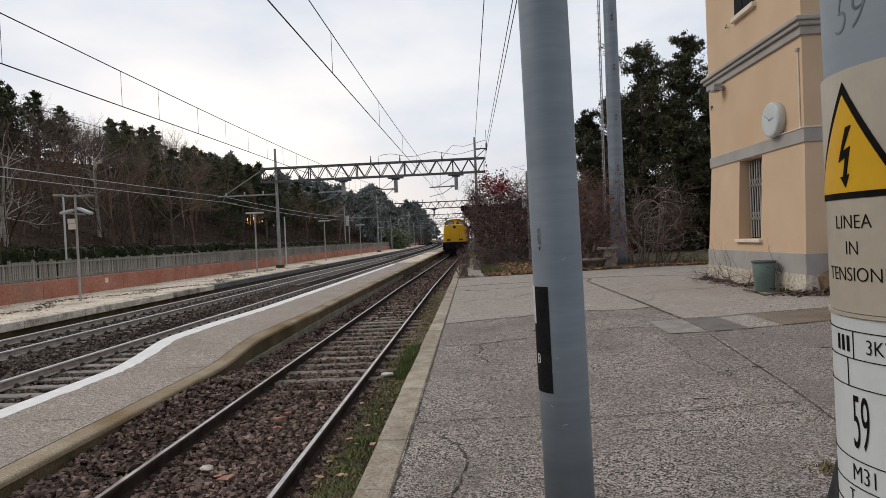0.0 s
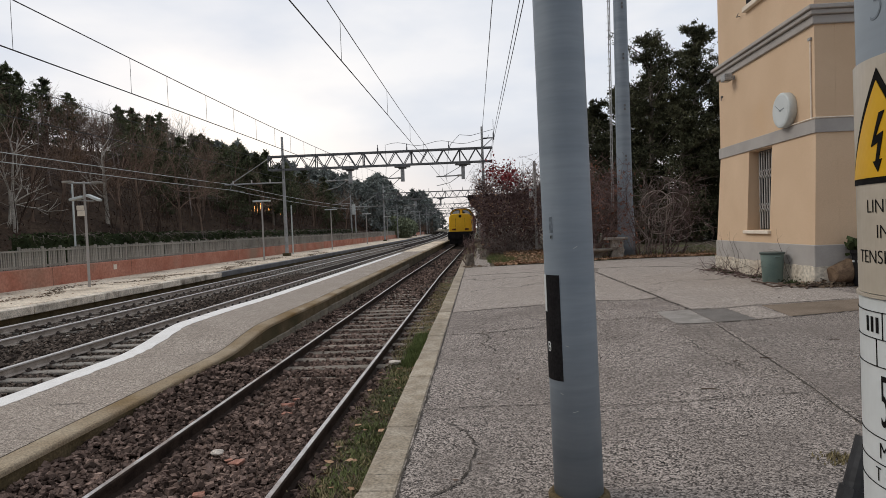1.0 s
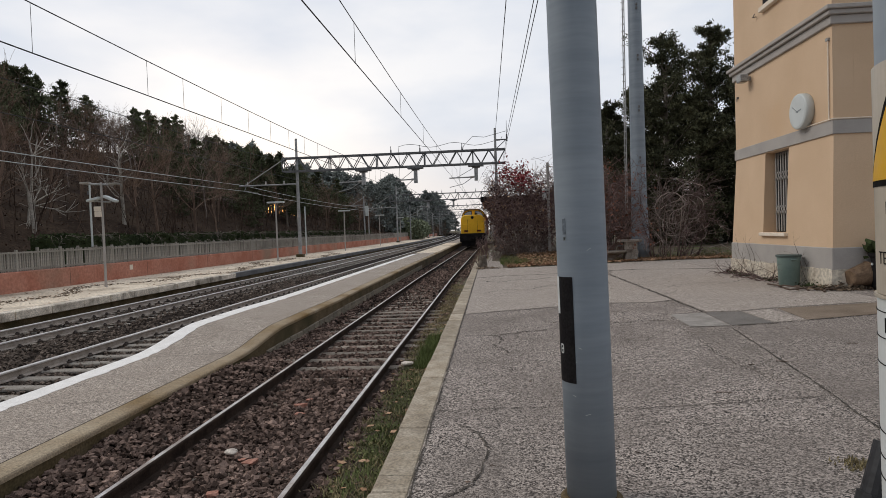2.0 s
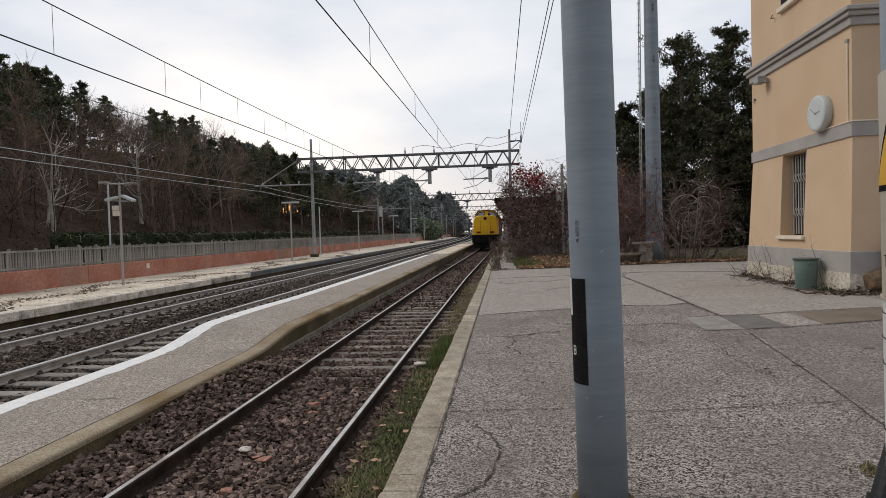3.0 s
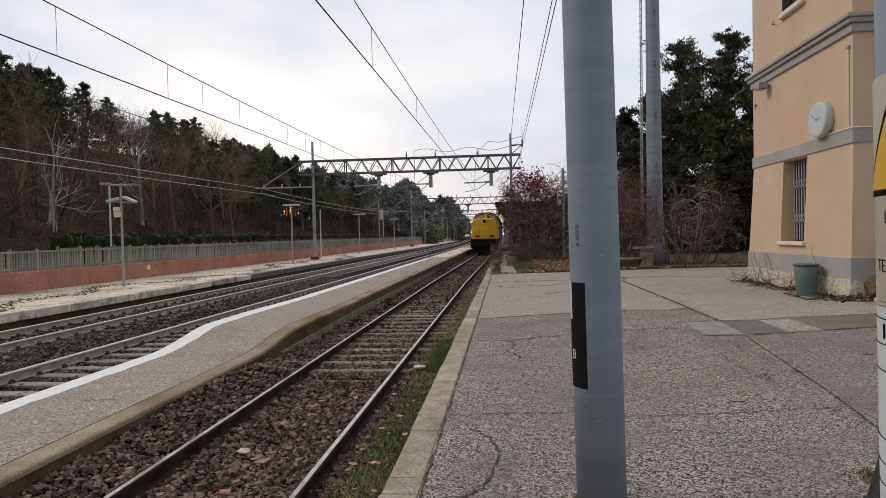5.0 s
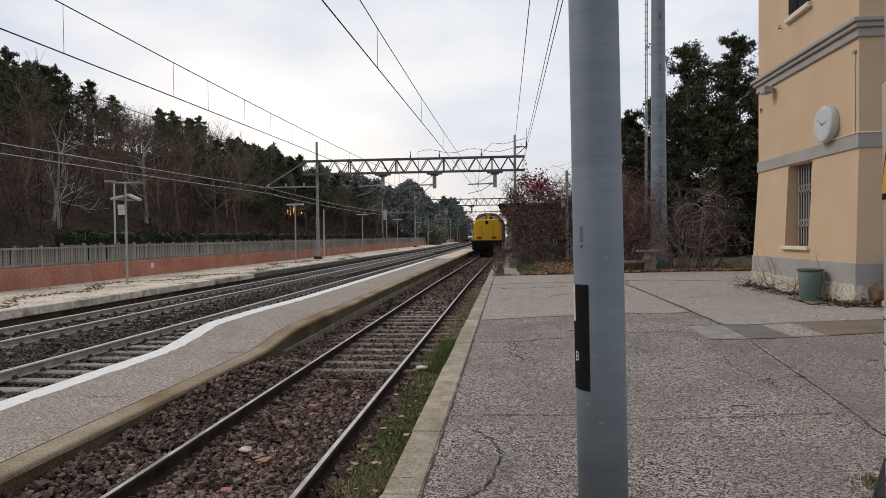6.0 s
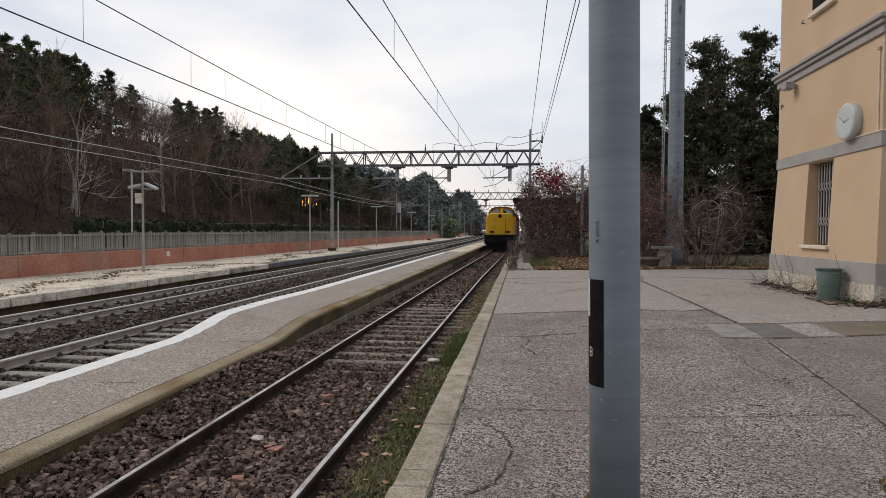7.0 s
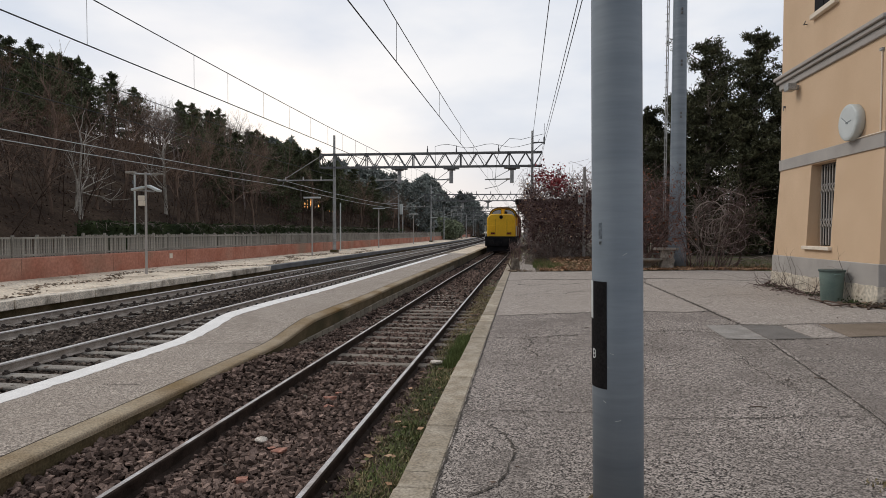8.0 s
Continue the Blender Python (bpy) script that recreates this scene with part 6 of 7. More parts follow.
for s in (-1, 1):
    w = bmesh.new()
    pts = [(s * 0.20, 3.5), (s * 0.20, 4.25), (s * 0.62, 4.24), (s * 0.98, 4.08), (s * 1.18, 3.75), (s * 1.24, 3.3), (s * 1.0, 3.3)]
    fa = [w.verts.new((x, 4.58, z)) for x, z in pts]
    fb = [w.verts.new((x, 4.62, z)) for x, z in pts]
    w.faces.new(fa)
    for k in range(len(pts)):
        w.faces.new((fa[k], fa[(k + 1) % len(pts)], fb[(k + 1) % len(pts)], fb[k]))
    bmesh.ops.recalc_face_normals(w, faces=w.faces[:])
    part("windscreen", w, M_SKYGLASS, cabin, "pale cab windscreen")
    edge = [(s * 0.20, 3.6), (s * 0.20, 4.25), (s * 0.62, 4.24), (s * 0.98, 4.08), (s * 1.18, 3.75), (s * 1.24, 3.3)]
    part("window_gasket", tubes(*[((a[0], 4.57, a[1]), (b[0], 4.57, b[1]), 0.035) for a, b in zip(edge, edge[1:] )], n=6), M_LOCOFRAME, cabin, "black rubber window surround")
rim = [(x * 1.0, z + 0.01) for x, z in prof[1:-1]]
part("roof_edge", tubes(*[((a[0], 4.58, a[1]), (b[0], 4.58, b[1]), 0.065) for a, b in zip(rim, rim[1:])], n=6), M_LOCOROOF, cabin, "sooty brown roof edge")
part("roof_cap", hood(4.5, 7.55, 0.75, 4.36, 4.46, 0.08), M_LOCOROOF, cabin, "sooty brown raised roof")
for sx in (-1.3, 1.3):
    part("rain_gutter", tubes(((sx, 4.55, 3.96), (sx, 7.45, 3.96), 0.03), n=6), M_LOCOFRAME, cabin)
part("frame", boxes(((-1.48, 0.3, 1.05), (1.48, 11.6, 1.62)), bevel=0.03), M_LOCOFRAME, loco, "black running frame")
part("buffer_beam", boxes(((-1.48, 0.12, 0.68), (1.48, 0.32, 1.60)), bevel=0.03), M_LOCOFRAME, loco, "black buffer beam")
part("ploughs", boxes(((-1.3, 0.25, 0.2), (1.3, 0.42, 0.70)), bevel=0.02), M_LOCOFRAME, loco)
for s in (-1, 1):
    part("buffer", tubes(((s * 0.87, 0.15, 1.05), (s * 0.87, -0.35, 1.05), 0.09), ((s * 0.87, -0.35, 1.05), (s * 0.87, -0.42, 1.05), 0.23), n=14), M_LOCOFRAME, loco)
    lamp = part("marker_lamp", boxes(((s * 0.74 - 0.22, 0.40, 1.80), (s * 0.74 + 0.22, 0.50, 1.98)), bevel=0.02), M_LOCOFRAME, loco, "dark lamp housing")
    part("lamp_glass", tubes(((s * 0.74 - 0.1, 0.40, 1.89), (s * 0.74 - 0.1, 0.385, 1.89), 0.06), ((s * 0.74 + 0.1, 0.40, 1.89), (s * 0.74 + 0.1, 0.385, 1.89), 0.06), n=10), M_LOCORED, lamp, "red tail lamp glass")
    part("handrail", tubes(((s * 1.44, 0.35, 1.62), (s * 1.44, 0.35, 2.6), 0.025), ((s * 1.44, 0.35, 2.6), (s * 1.44, 4.4, 2.6), 0.025), ((s * 1.44, 2.3, 1.62), (s * 1.44, 2.3, 2.6), 0.025), n=6), M_CLOCKCASE, loco, "pale handrail")
    part("front_rail", tubes(((s * 1.44, 0.2, 2.6), (s * 0.5, 0.2, 2.6), 0.022), ((s * 1.44, 0.2, 2.1), (s * 0.5, 0.2, 2.1), 0.022), ((s * 0.5, 0.2, 1.62), (s * 0.5, 0.2, 2.6), 0.022), n=6), M_LOCO, loco)
    part("side_panel", boxes(((s * 1.395, 4.9, 1.65), (s * 1.412, 7.1, 2.5))), M_LOCORED, loco, "dull red lower cab panel")
    part("hood_door_line", boxes(((s * 0.55 - 0.012, 0.435, 1.7), (s * 0.55 + 0.012, 0.46, 3.2))), M_LOCOFRAME, loco)
part("headlight", tubes(((0.0, 0.6, 3.42), (0.0, 0.38, 3.42), 0.17), n=16), M_LOCOFRAME, loco, "dark round headlight")
part("coupling_hook", boxes(((-0.08, -0.2, 0.95), (0.08, 0.15, 1.1)), bevel=0.02), M_LOCOFRAME, loco)
part("exhaust", tubes(((0.3, 3.6, 3.6), (0.3, 3.6, 4.05), 0.12), n=12), M_LOCOFRAME, loco)
wheels = []
for y in (2.4, 4.9, 7.4, 9.9):
    hub = part("wheelset", tubes(((-0.8, 0, 0), (0.8, 0, 0), 0.08), n=10), M_LOCOFRAME, loco)
    hub.location = (0, y, 0.5)
    for s in (-1, 1):
        wb_ = lathe([(0.12, -0.08), (0.46, -0.065), (0.5, -0.06), (0.5, 0.04), (0.53, 0.05), (0.53, 0.075), (0.12, 0.08)], 28)
        for q in wb_.verts:
            q.co = Vector((s * (0.755 - q.co.z), q.co.x, q.co.y))
        bmesh.ops.recalc_face_normals(wb_, faces=wb_.faces[:])
        part("wheel", wb_, M_LOCOFRAME, hub)
    wheels.append((hub, y))

# ---- goods wagon behind the locomotive ----
wagon = thing("goods_wagon", "oxide-red covered goods wagon coupled behind the locomotive", "wagon")
part("body", hood(0.5, 11.5, 1.5, 1.25, 4.15, 0.5), M_WAGON, wagon)
part("frame", boxes(((-1.4, 0.3, 0.95), (1.4, 11.7, 1.25)), bevel=0.02), M_LOCOFRAME, wagon, "black running frame")
for k in range(9):
    for side_ in (-1, 1):
        part("rib", boxes(((side_ * 1.53 - 0.03, 0.9 + 1.25 * k, 1.3), (side_ * 1.53 + 0.03, 1.0 + 1.25 * k, 3.6)), bevel=0.008), M_WAGON, wagon)
for side_ in (-1, 1):
    part("buffer", tubes(((side_ * 0.87, 0.3, 1.05), (side_ * 0.87, -0.15, 1.05), 0.09), ((side_ * 0.87, -0.15, 1.05), (side_ * 0.87, -0.2, 1.05), 0.22), n=14), M_LOCOFRAME, wagon)
    part("handrail", tubes(((side_ * 1.4, 0.42, 1.3), (side_ * 1.4, 0.42, 2.6), 0.025), n=6), M_CLOCKCASE, wagon)
wagon_wheels = []
for y in (2.0, 3.8, 8.2, 10.0):
    hub = part("wheelset", tubes(((-0.8, 0, 0), (0.8, 0, 0), 0.07), n=10), M_LOCOFRAME, wagon)
    hub.location = (0, y, 0.46)
    for s in (-1, 1):
        wb_ = lathe([(0.12, -0.07), (0.42, -0.06), (0.46, -0.055), (0.46, 0.04), (0.49, 0.05), (0.49, 0.07), (0.12, 0.075)], 24)
        for q in wb_.verts:
            q.co = Vector((s * (0.755 - q.co.z), q.co.x, q.co.y))
        bmesh.ops.recalc_face_normals(wb_, faces=wb_.faces[:])
        part("wheel", wb_, M_LOCOFRAME, hub)
    wagon_wheels.append((hub, y))

# ---- trees and bushes ----


def needle_tufts(rng, centres, spreads, per, length, width, up=0.5):
    """Tapering sprays of needles round each centre, pointing outwards and up."""
    n = len(centres) * per
    c = np.repeat(centres, per, 0) + rng.normal(0, 1, (n, 3)) * np.repeat(spreads, per)[:, None] * (1, 1, 0.6)
    d = rng.normal(0, 1, (n, 3)) + (0, 0, up)
    d /= np.linalg.norm(d, axis=1)[:, None]
    side = np.cross(d, rng.normal(0, 1, (n, 3)))
    side /= np.linalg.norm(side, axis=1)[:, None] + 1e-9
    side *= (width * rng.uniform(0.5, 1.2, n))[:, None]
    tip = d * (length * rng.uniform(0.5, 1.3, n))[:, None]
    return np.stack([c - side, c + side, c + tip], 1).reshape(-1, 3), np.arange(3)[None] + 3 * np.arange(n)[:, None]


def pine(seed, height, radius, bare, material, cards, label, name="pine_tree", squash=1.0, length=0.36, width=0.055, limbs=5.0, power=0.8):
    """A conifer: tapered trunk, limbs, and needle tufts along them with gaps between."""
    rng = np.random.default_rng(seed)
    t = thing(name, label, "tree")
    segs = [((0, 0, -0.8), (rng.normal(0, 0.15), rng.normal(0, 0.15), height * 0.5), height * 0.018 + 0.05, height * 0.013 + 0.03)]
    segs.append((segs[0][1], (rng.normal(0, 0.2), rng.normal(0, 0.2), height * 0.97), height * 0.013 + 0.03, 0.02))
    centres, spreads = [], []
    levels = int(height * limbs)
    lobes = rng.uniform(0, 6.28, 4)
    for k in range(levels):
        u = bare + (1 - bare) * (k + rng.uniform(0, 1)) / levels
        z, w, a = height * u, (u - bare) / (1 - bare), rng.uniform(0, 2 * math.pi)
        lobe = 1 + 0.28 * math.sin(3 * a + 5 * w + lobes[0]) + 0.22 * math.sin(11 * w + lobes[1])
        r = radius * (min(1.0, 0.5 + w * 2.0) * (1 - w) ** power + 0.06) * lobe * rng.uniform(0.55, 1.15)
        end = np.array((math.cos(a) * r, math.sin(a) * r, z + r * rng.uniform(0.0, 0.4) * squash))
        start = np.array((0, 0, z * 0.98))
        segs.append((tuple(start), tuple(end), 0.05, 0.012))
        for q in (0.35, 0.55, 0.75, 0.9, 1.0):
            centres.append(start + (end - start) * q + rng.normal(0, 0.07 * r + 0.05, 3))
            spreads.append(0.05 * r + 0.11)
    for q in (0.95, 1.0, 1.03):
        centres.append(np.array((0, 0, height * q)))
        spreads.append(0.10)
    v, f = limb_arrays(segs, 5)
    raw("trunk", v, f, M_BARK, t)
    v, f = needle_tufts(rng, np.array(centres), np.array(spreads), max(1, cards // len(centres)), length, width)
    raw("crown", v, f, material, t)
    return t


def bare_tree(seed, height, material, label, depth=3, name="bare_tree", lean=0.0, thick=0.016):
    rng = np.random.default_rng(seed)
    t = thing(name, label, "tree")
    trunk, twigs = [], []
    branches(rng, (0, 0, -0.6), (lean, 0, 1), height * 0.62, height * thick, 0, trunk, wander=0.07)
    top = trunk[-1][1]
    for k in range(1, len(trunk)):
        p = trunk[k][1]
        for _ in range(3):
            d = rng.normal(0, 0.55, 3) + (0, 0, 0.75)
            branches(rng, p, d / np.linalg.norm(d), height * rng.uniform(0.22, 0.4), trunk[k][3] * 0.6, depth - 1, twigs, -0.04, 0.5, 3, 0.68, 0.16)
    branches(rng, top, (0, 0, 1), height * 0.4, trunk[-1][3], depth - 1, twigs, -0.05, 0.5, 3, 0.68, 0.14)
    twigs = [(a, b, max(ra, 0.012), max(rb, 0.009)) for a, b, ra, rb in twigs]
    v, f = limb_arrays(trunk, 7)
    raw("trunk", v, f, material, t)
    v, f = limb_arrays(twigs, 3)
    raw("crown", v, f, material, t)
    return t


# the far pines carry the distance haze in their needle colour
far_pines = [pine(q, 10.0, 4.3, b, M_PINE_HAZED, 1900, "distant pine with haze in its grey-green colour", length=0.75, width=0.22, limbs=4) for q, b in ((21, 0.15), (22, 0.25))]
pines = [pine(q, 10.0, r, b, M_PINE, 5400, "tall dark green pine on the wooded slope", length=0.32, width=0.11) for q, r, b in ((1, 4.2, 0.04), (2, 3.6, 0.08), (3, 4.8, 0.02))]
bares = [bare_tree(q, 9.5, M_TWIG_HILL, "leafless brown tree on the wooded slope") for q in (11, 12, 13)]
ash_trees = [bare_tree(q, 9.5, M_TWIG_PALE, "pale grey leafless tree on the wooded slope", lean=l) for q, l in ((14, 0.05), (15, -0.08))]


tall_pine = pine(4, 10.0, 2.6, 0.24, M_PINE, 6000, "tall bare-trunked pine on the wooded slope", length=0.34, width=0.1)
tall_pine["group"] = "pines on the slope"
tall_pine.location = (-23.4, 77, 4.2)
tall_pine.scale = (0.8, 0.8, 0.8)


def leafy_oak(seed):
    """A winter oak that keeps its withered leaves."""
    t = bare_tree(seed, 9.5, M_TWIG_HILL, "winter oak with withered brown leaves on the slope", name="oak_tree")
    rng = np.random.default_rng(seed)
    crown = [o for o in t.children if o.name.startswith("crown")][0]
    pts = np.array([q.co[:] for q in crown.data.vertices])
    pts = pts[pts[:, 2] > 3.2]
    v, f = leaf_cards(pts[rng.choice(len(pts), 3000)] + rng.normal(0, 0.14, (3000, 3)), 0.12, three=True)
    raw("withered_leaves", v, f, M_OAKLEAF, t, "withered brown leaves")
    return t


oaks = [leafy_oak(q) for q in (17, 18)]
for t in pines + far_pines:
    t["group"] = "pines on the slope"
for t in bares + ash_trees + oaks:
    t["group"] = "leafless trees on the slope"

# how high the wood's outline stands over the line, by direction across and rise per metre
CREST_S = (-0.876, -0.813, -0.74, -0.709, -0.668, -0.608, -0.557, -0.508, -0.449, -0.41, -0.352, -0.294, -0.238, -0.191, -0.150, -0.128, -0.115, -0.100, -0.085, -0.07)
CREST_H = (0.249, 0.236, 0.227, 0.216, 0.209, 0.191, 0.184, 0.177, 0.163, 0.145, 0.131, 0.106, 0.098, 0.089, 0.092, 0.055, 0.058, 0.067, 0.063, 0.040)


def crest(x, y):
    return 2.05 + float(np.interp((x - 2.46) / (y - 1.3), CREST_S, CREST_H)) * math.hypot(x - 2.46, y - 1.3)


def glade(x, y):
    """The open strip through which the evening sky shows under the crowns."""
    return -0.385 < (x - 2.46) / (y - 1.3) < -0.312 and y > 66


def kinds(x, y, front):
    """Which trees grow where along the slope."""
    q = (x - 2.46) / (y - 1.3)
    if front:
        share = 0.06 if q < -0.53 else 0.42 if q < -0.43 else 0.8
    else:
        share = 0.85 if q < -0.74 else 0.15 if q < -0.60 else 0.62 if q < -0.53 else 0.30 if q < -0.43 else 0.92
    if random.random() < share:
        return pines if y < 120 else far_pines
    return random.choice((oaks, bares, bares, ash_trees) if q < -0.53 else (bares, bares, ash_trees))


def plant(proto, x, y, z, s, tilt=2):
    m = pose(x, y, z, random.uniform(-tilt, tilt), random.uniform(-tilt, tilt), random.uniform(0, 360))
    o = copy_thing(proto, m)
    o.scale = (s * random.uniform(0.88, 1.12), s * random.uniform(0.88, 1.12), s)
    return o


def grow(x, y, top, front):
    if glade(x, y):
        return
    z = hill_height(x, y) - 0.1
    sort = kinds(x, y, front)
    plant(random.choice(sort), x, y, z, max(3.5, top - z) / (10.25 if sort in (pines, far_pines) else 13.0))


random.seed(41)
for x0, x1, step, reach, low0, low1, front in ((-52, -46, 2.2, 170, -0.5, 1.0, False), (-46, -40, 1.8, 210, -0.5, 1.1, False), (-39, -32, 2.4, 210, 0.2, 2.8, False), (-33, -26, 3.0, 210, 3.2, 6.5, True), (-27, -20, 3.2, 150, 6.0, 10.5, True)):
    y = 15.0
    while y < reach:
        yy = y + random.uniform(-1.4, 1.4)
        x = random.uniform(x0, x1) + bend(yy)
        grow(x, yy, crest(x, yy) - random.uniform(low0, low1), front)
        y += step * (1 if yy < 110 else 1.8)
# pines that stand close behind the hedge further on
y = 84.0
while y < 250:
    x = random.uniform(-31, -22) + bend(y)
    grow(x, y, crest(x, y) - random.uniform(0, 3.5), False)
    y += 3.6 if y < 120 else 6
first = [(far_pines[0], -45, 160), (far_pines[1], -42, 190), (pines[0], -44, 62), (pines[1], -41, 84), (pines[2], -47, 47), (bares[0], -24, 40), (bares[1], -23, 58), (bares[2], -21, 33),
         (ash_trees[0], -33, 61), (ash_trees[1], -36, 74), (oaks[0], -27, 45), (oaks[1], -30, 41)]
for t, x, y in first:
    z = hill_height(x, y) - 0.1
    t.location = (x, y, z)
    k = 0.55 if t in bares else (crest(x, y) - 3 - z) / 12
    t.scale = (k, k, k)
for y in np.arange(16, 120, 3.2):
    x = random.uniform(-25, -18.5) + bend(y)
    if not glade(x, y):
        plant(random.choice(bares), x, y, hill_height(x, y) - 0.1, random.uniform(0.35, 0.7))
for x, y, k, seed in ((-19.9, 30.3, 0.54, 31), (-20.6, 39.0, 0.57, 33), (-20.7, 31.0, 0.40, 35)):
    t = bare_tree(seed, 9.4 * k, M_BARK_PALE, "pale-barked leafless tree behind the fence", depth=2, thick=0.026)
    t.location = (x, y, hill_height(x, y) - 0.1)
# leafless crowns that rise out of the outline of the wood
for k in range(34):
    y = random.uniform(44, 112)
    x = random.uniform(-45, -37)
    q = (x - 2.46) / (y - 1.3)
    if q < -0.74 or -0.60 < q < -0.52 or q > -0.43:
        continue
    z = hill_height(x, y)
    plant(random.choice(ash_trees + bares), x, y, z - 0.1, (crest(x, y) + random.uniform(-0.8, 0.5) - z) / 13.6)
for k, (q, y, over) in enumerate(((-0.597, 62, 0.6), (-0.585, 66, 1.6), (-0.572, 70, 0.9), (-0.515, 72, 1.0), (-0.500, 69, 1.9), (-0.489, 74, 1.5), (-0.477, 71, 2.2), (-0.465, 76, 1.6), (-0.452, 73, 1.2), (-0.352, 98, 0.9), (-0.300, 108, 0.7))):
    x = 2.46 + q * (y - 1.3)
    z = hill_height(x, y)
    o = copy_thing((ash_trees + bares[:1])[k % 3], pose(x, y, z - 0.1, 0, 0, 67 * k))
    o.scale = [(crest(x, y) + over - z) / 13.0] * 3
# denser trees in the saddle of the slope
for k in range(20):
    y = random.uniform(52, 84)
    x = 2.46 + random.uniform(-0.55, -0.42) * (y - 1.3)
    grow(x, y, crest(x, y) - random.uniform(1.0, 5.0), True)
# slender trunks in front of the glade
for k in range(15):
    q, y = -0.38 + 0.0048 * k, random.uniform(68, 80)
    x = 2.46 + q * (y - 1.3)
    z = hill_height(x, y)
    plant(tall_pine, x, y, z - 0.1, (crest(x, y) - random.uniform(0.2, 2.5) - z) / 10.4)
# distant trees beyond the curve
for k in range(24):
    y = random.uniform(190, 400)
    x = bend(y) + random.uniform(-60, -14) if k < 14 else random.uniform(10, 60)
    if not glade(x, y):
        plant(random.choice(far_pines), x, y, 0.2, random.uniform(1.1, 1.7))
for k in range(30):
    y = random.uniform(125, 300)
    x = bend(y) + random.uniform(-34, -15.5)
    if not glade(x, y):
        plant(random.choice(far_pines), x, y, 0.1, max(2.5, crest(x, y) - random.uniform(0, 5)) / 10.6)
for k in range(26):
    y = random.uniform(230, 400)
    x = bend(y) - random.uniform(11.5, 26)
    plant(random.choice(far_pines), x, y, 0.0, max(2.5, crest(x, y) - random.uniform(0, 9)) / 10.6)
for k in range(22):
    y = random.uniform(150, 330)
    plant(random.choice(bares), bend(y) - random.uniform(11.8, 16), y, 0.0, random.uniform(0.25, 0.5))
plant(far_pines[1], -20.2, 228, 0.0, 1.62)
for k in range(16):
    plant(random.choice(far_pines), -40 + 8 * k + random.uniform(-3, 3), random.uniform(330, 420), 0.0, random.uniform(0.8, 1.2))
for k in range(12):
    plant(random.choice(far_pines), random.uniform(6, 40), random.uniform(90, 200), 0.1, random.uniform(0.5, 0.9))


rng = np.random.default_rng(55)
segs = []
for k in range(1250):
    y = 14 + 116 * rng.uniform() ** 1.25
    x = -18 - 24 * rng.uniform() ** 1.1 + bend(y)
    if glade(x, y):
        continue
    ln = rng.uniform(1.2, 3.4)
    d = np.array((rng.normal(0, 0.18), rng.normal(0, 0.18), 1.0))
    branches(rng, (x, y, hill_height(x, y) - 0.1), d / np.linalg.norm(d), ln, 0.03, 1, segs, 0.02, 0.5, 3, 0.55, 0.12)
v, f = limb_arrays([(a_, b_, max(p_, 0.013), max(q_, 0.009)) for a_, b_, p_, q_ in segs])
tagged(raw("undergrowth", v, f, M_BRUSH_SHADED), "dense brown leafless saplings and undergrowth on the slope, colour darkened as canopy shade", "undergrowth", kind="stuff")
n = 32000
p = np.column_stack([RNG.uniform(-42, -17.5, n), RNG.uniform(14, 130, n), np.zeros(n)])
p[:, 0] += np.array([bend(y) for y in p[:, 1]])
p[:, 2] = np.array([hill_height(x, y) for x, y in p[:, :2]]) + RNG.exponential(0.25, n)
v, f = leaf_cards(p, 0.07)
tagged(raw("dead_foliage", v, f, M_BRUSH_SHADED), "brown dead leaves and bramble on the slope, colour darkened as canopy shade", "undergrowth", kind="stuff")


def hedge(y0, y1, x, w, z0, z1, n, label):
    p = np.column_stack([RNG.uniform(-w, w, n) + x, RNG.uniform(y0, y1, n), RNG.uniform(z0, z1, n)])
    p[:, 2] += 0.05 * np.sin(p[:, 1] * 1.7) + RNG.normal(0, 0.03, n)
    p[:, 0] += np.array([bend(y) for y in p[:, 1]])
    v, f = leaf_cards(p, 0.10, three=True)
    h = thing("hedge", label, "hedge")
    tagged(raw("leaves", v, f, M_HEDGE, h), kind="stuff")
    part("core", sweep([(x - w * 0.8, 0.2), (x - w * 0.8, z1 - 0.12), (x + w * 0.8, z1 - 0.12), (x + w * 0.8, 0.2)], [(bend(y), y, 0) for y in stations(y0 + 0.1, y1, 8)]), M_HEDGE, h)


hedge(25.3, 95, -16.0, 0.42, 1.2, 2.42, 60000, "clipped dark green hedge behind the fence")
segs = []
rng = np.random.default_rng(77)
for k in range(160):
    y = 36 + 75 * rng.uniform() ** 0.9
    branches(rng, (-14.7 + bend(y), y, 2.0), (0.35, rng.normal(0, 0.3), 0.1), rng.uniform(0.4, 1.0), 0.014, 1, segs, 0.35, 0.5, 3)
for k in range(330):
    y = 25.5 + 65 * rng.uniform()
    branches(rng, (-15.62 + rng.normal(0, 0.1) + bend(y), y, 2.38), (rng.normal(0.3, 0.4), rng.choice((-1, 1)) * rng.uniform(0.4, 1), rng.normal(0.02, 0.1)), rng.uniform(0.25, 0.6), 0.011, 1, segs, 0.1, 0.5, 2)
v, f = limb_arrays(segs)
tagged(raw("dry_creeper", v, f, M_TWIG_PALE), "dry grey creeper hanging over the fence", "creeper", kind="stuff")


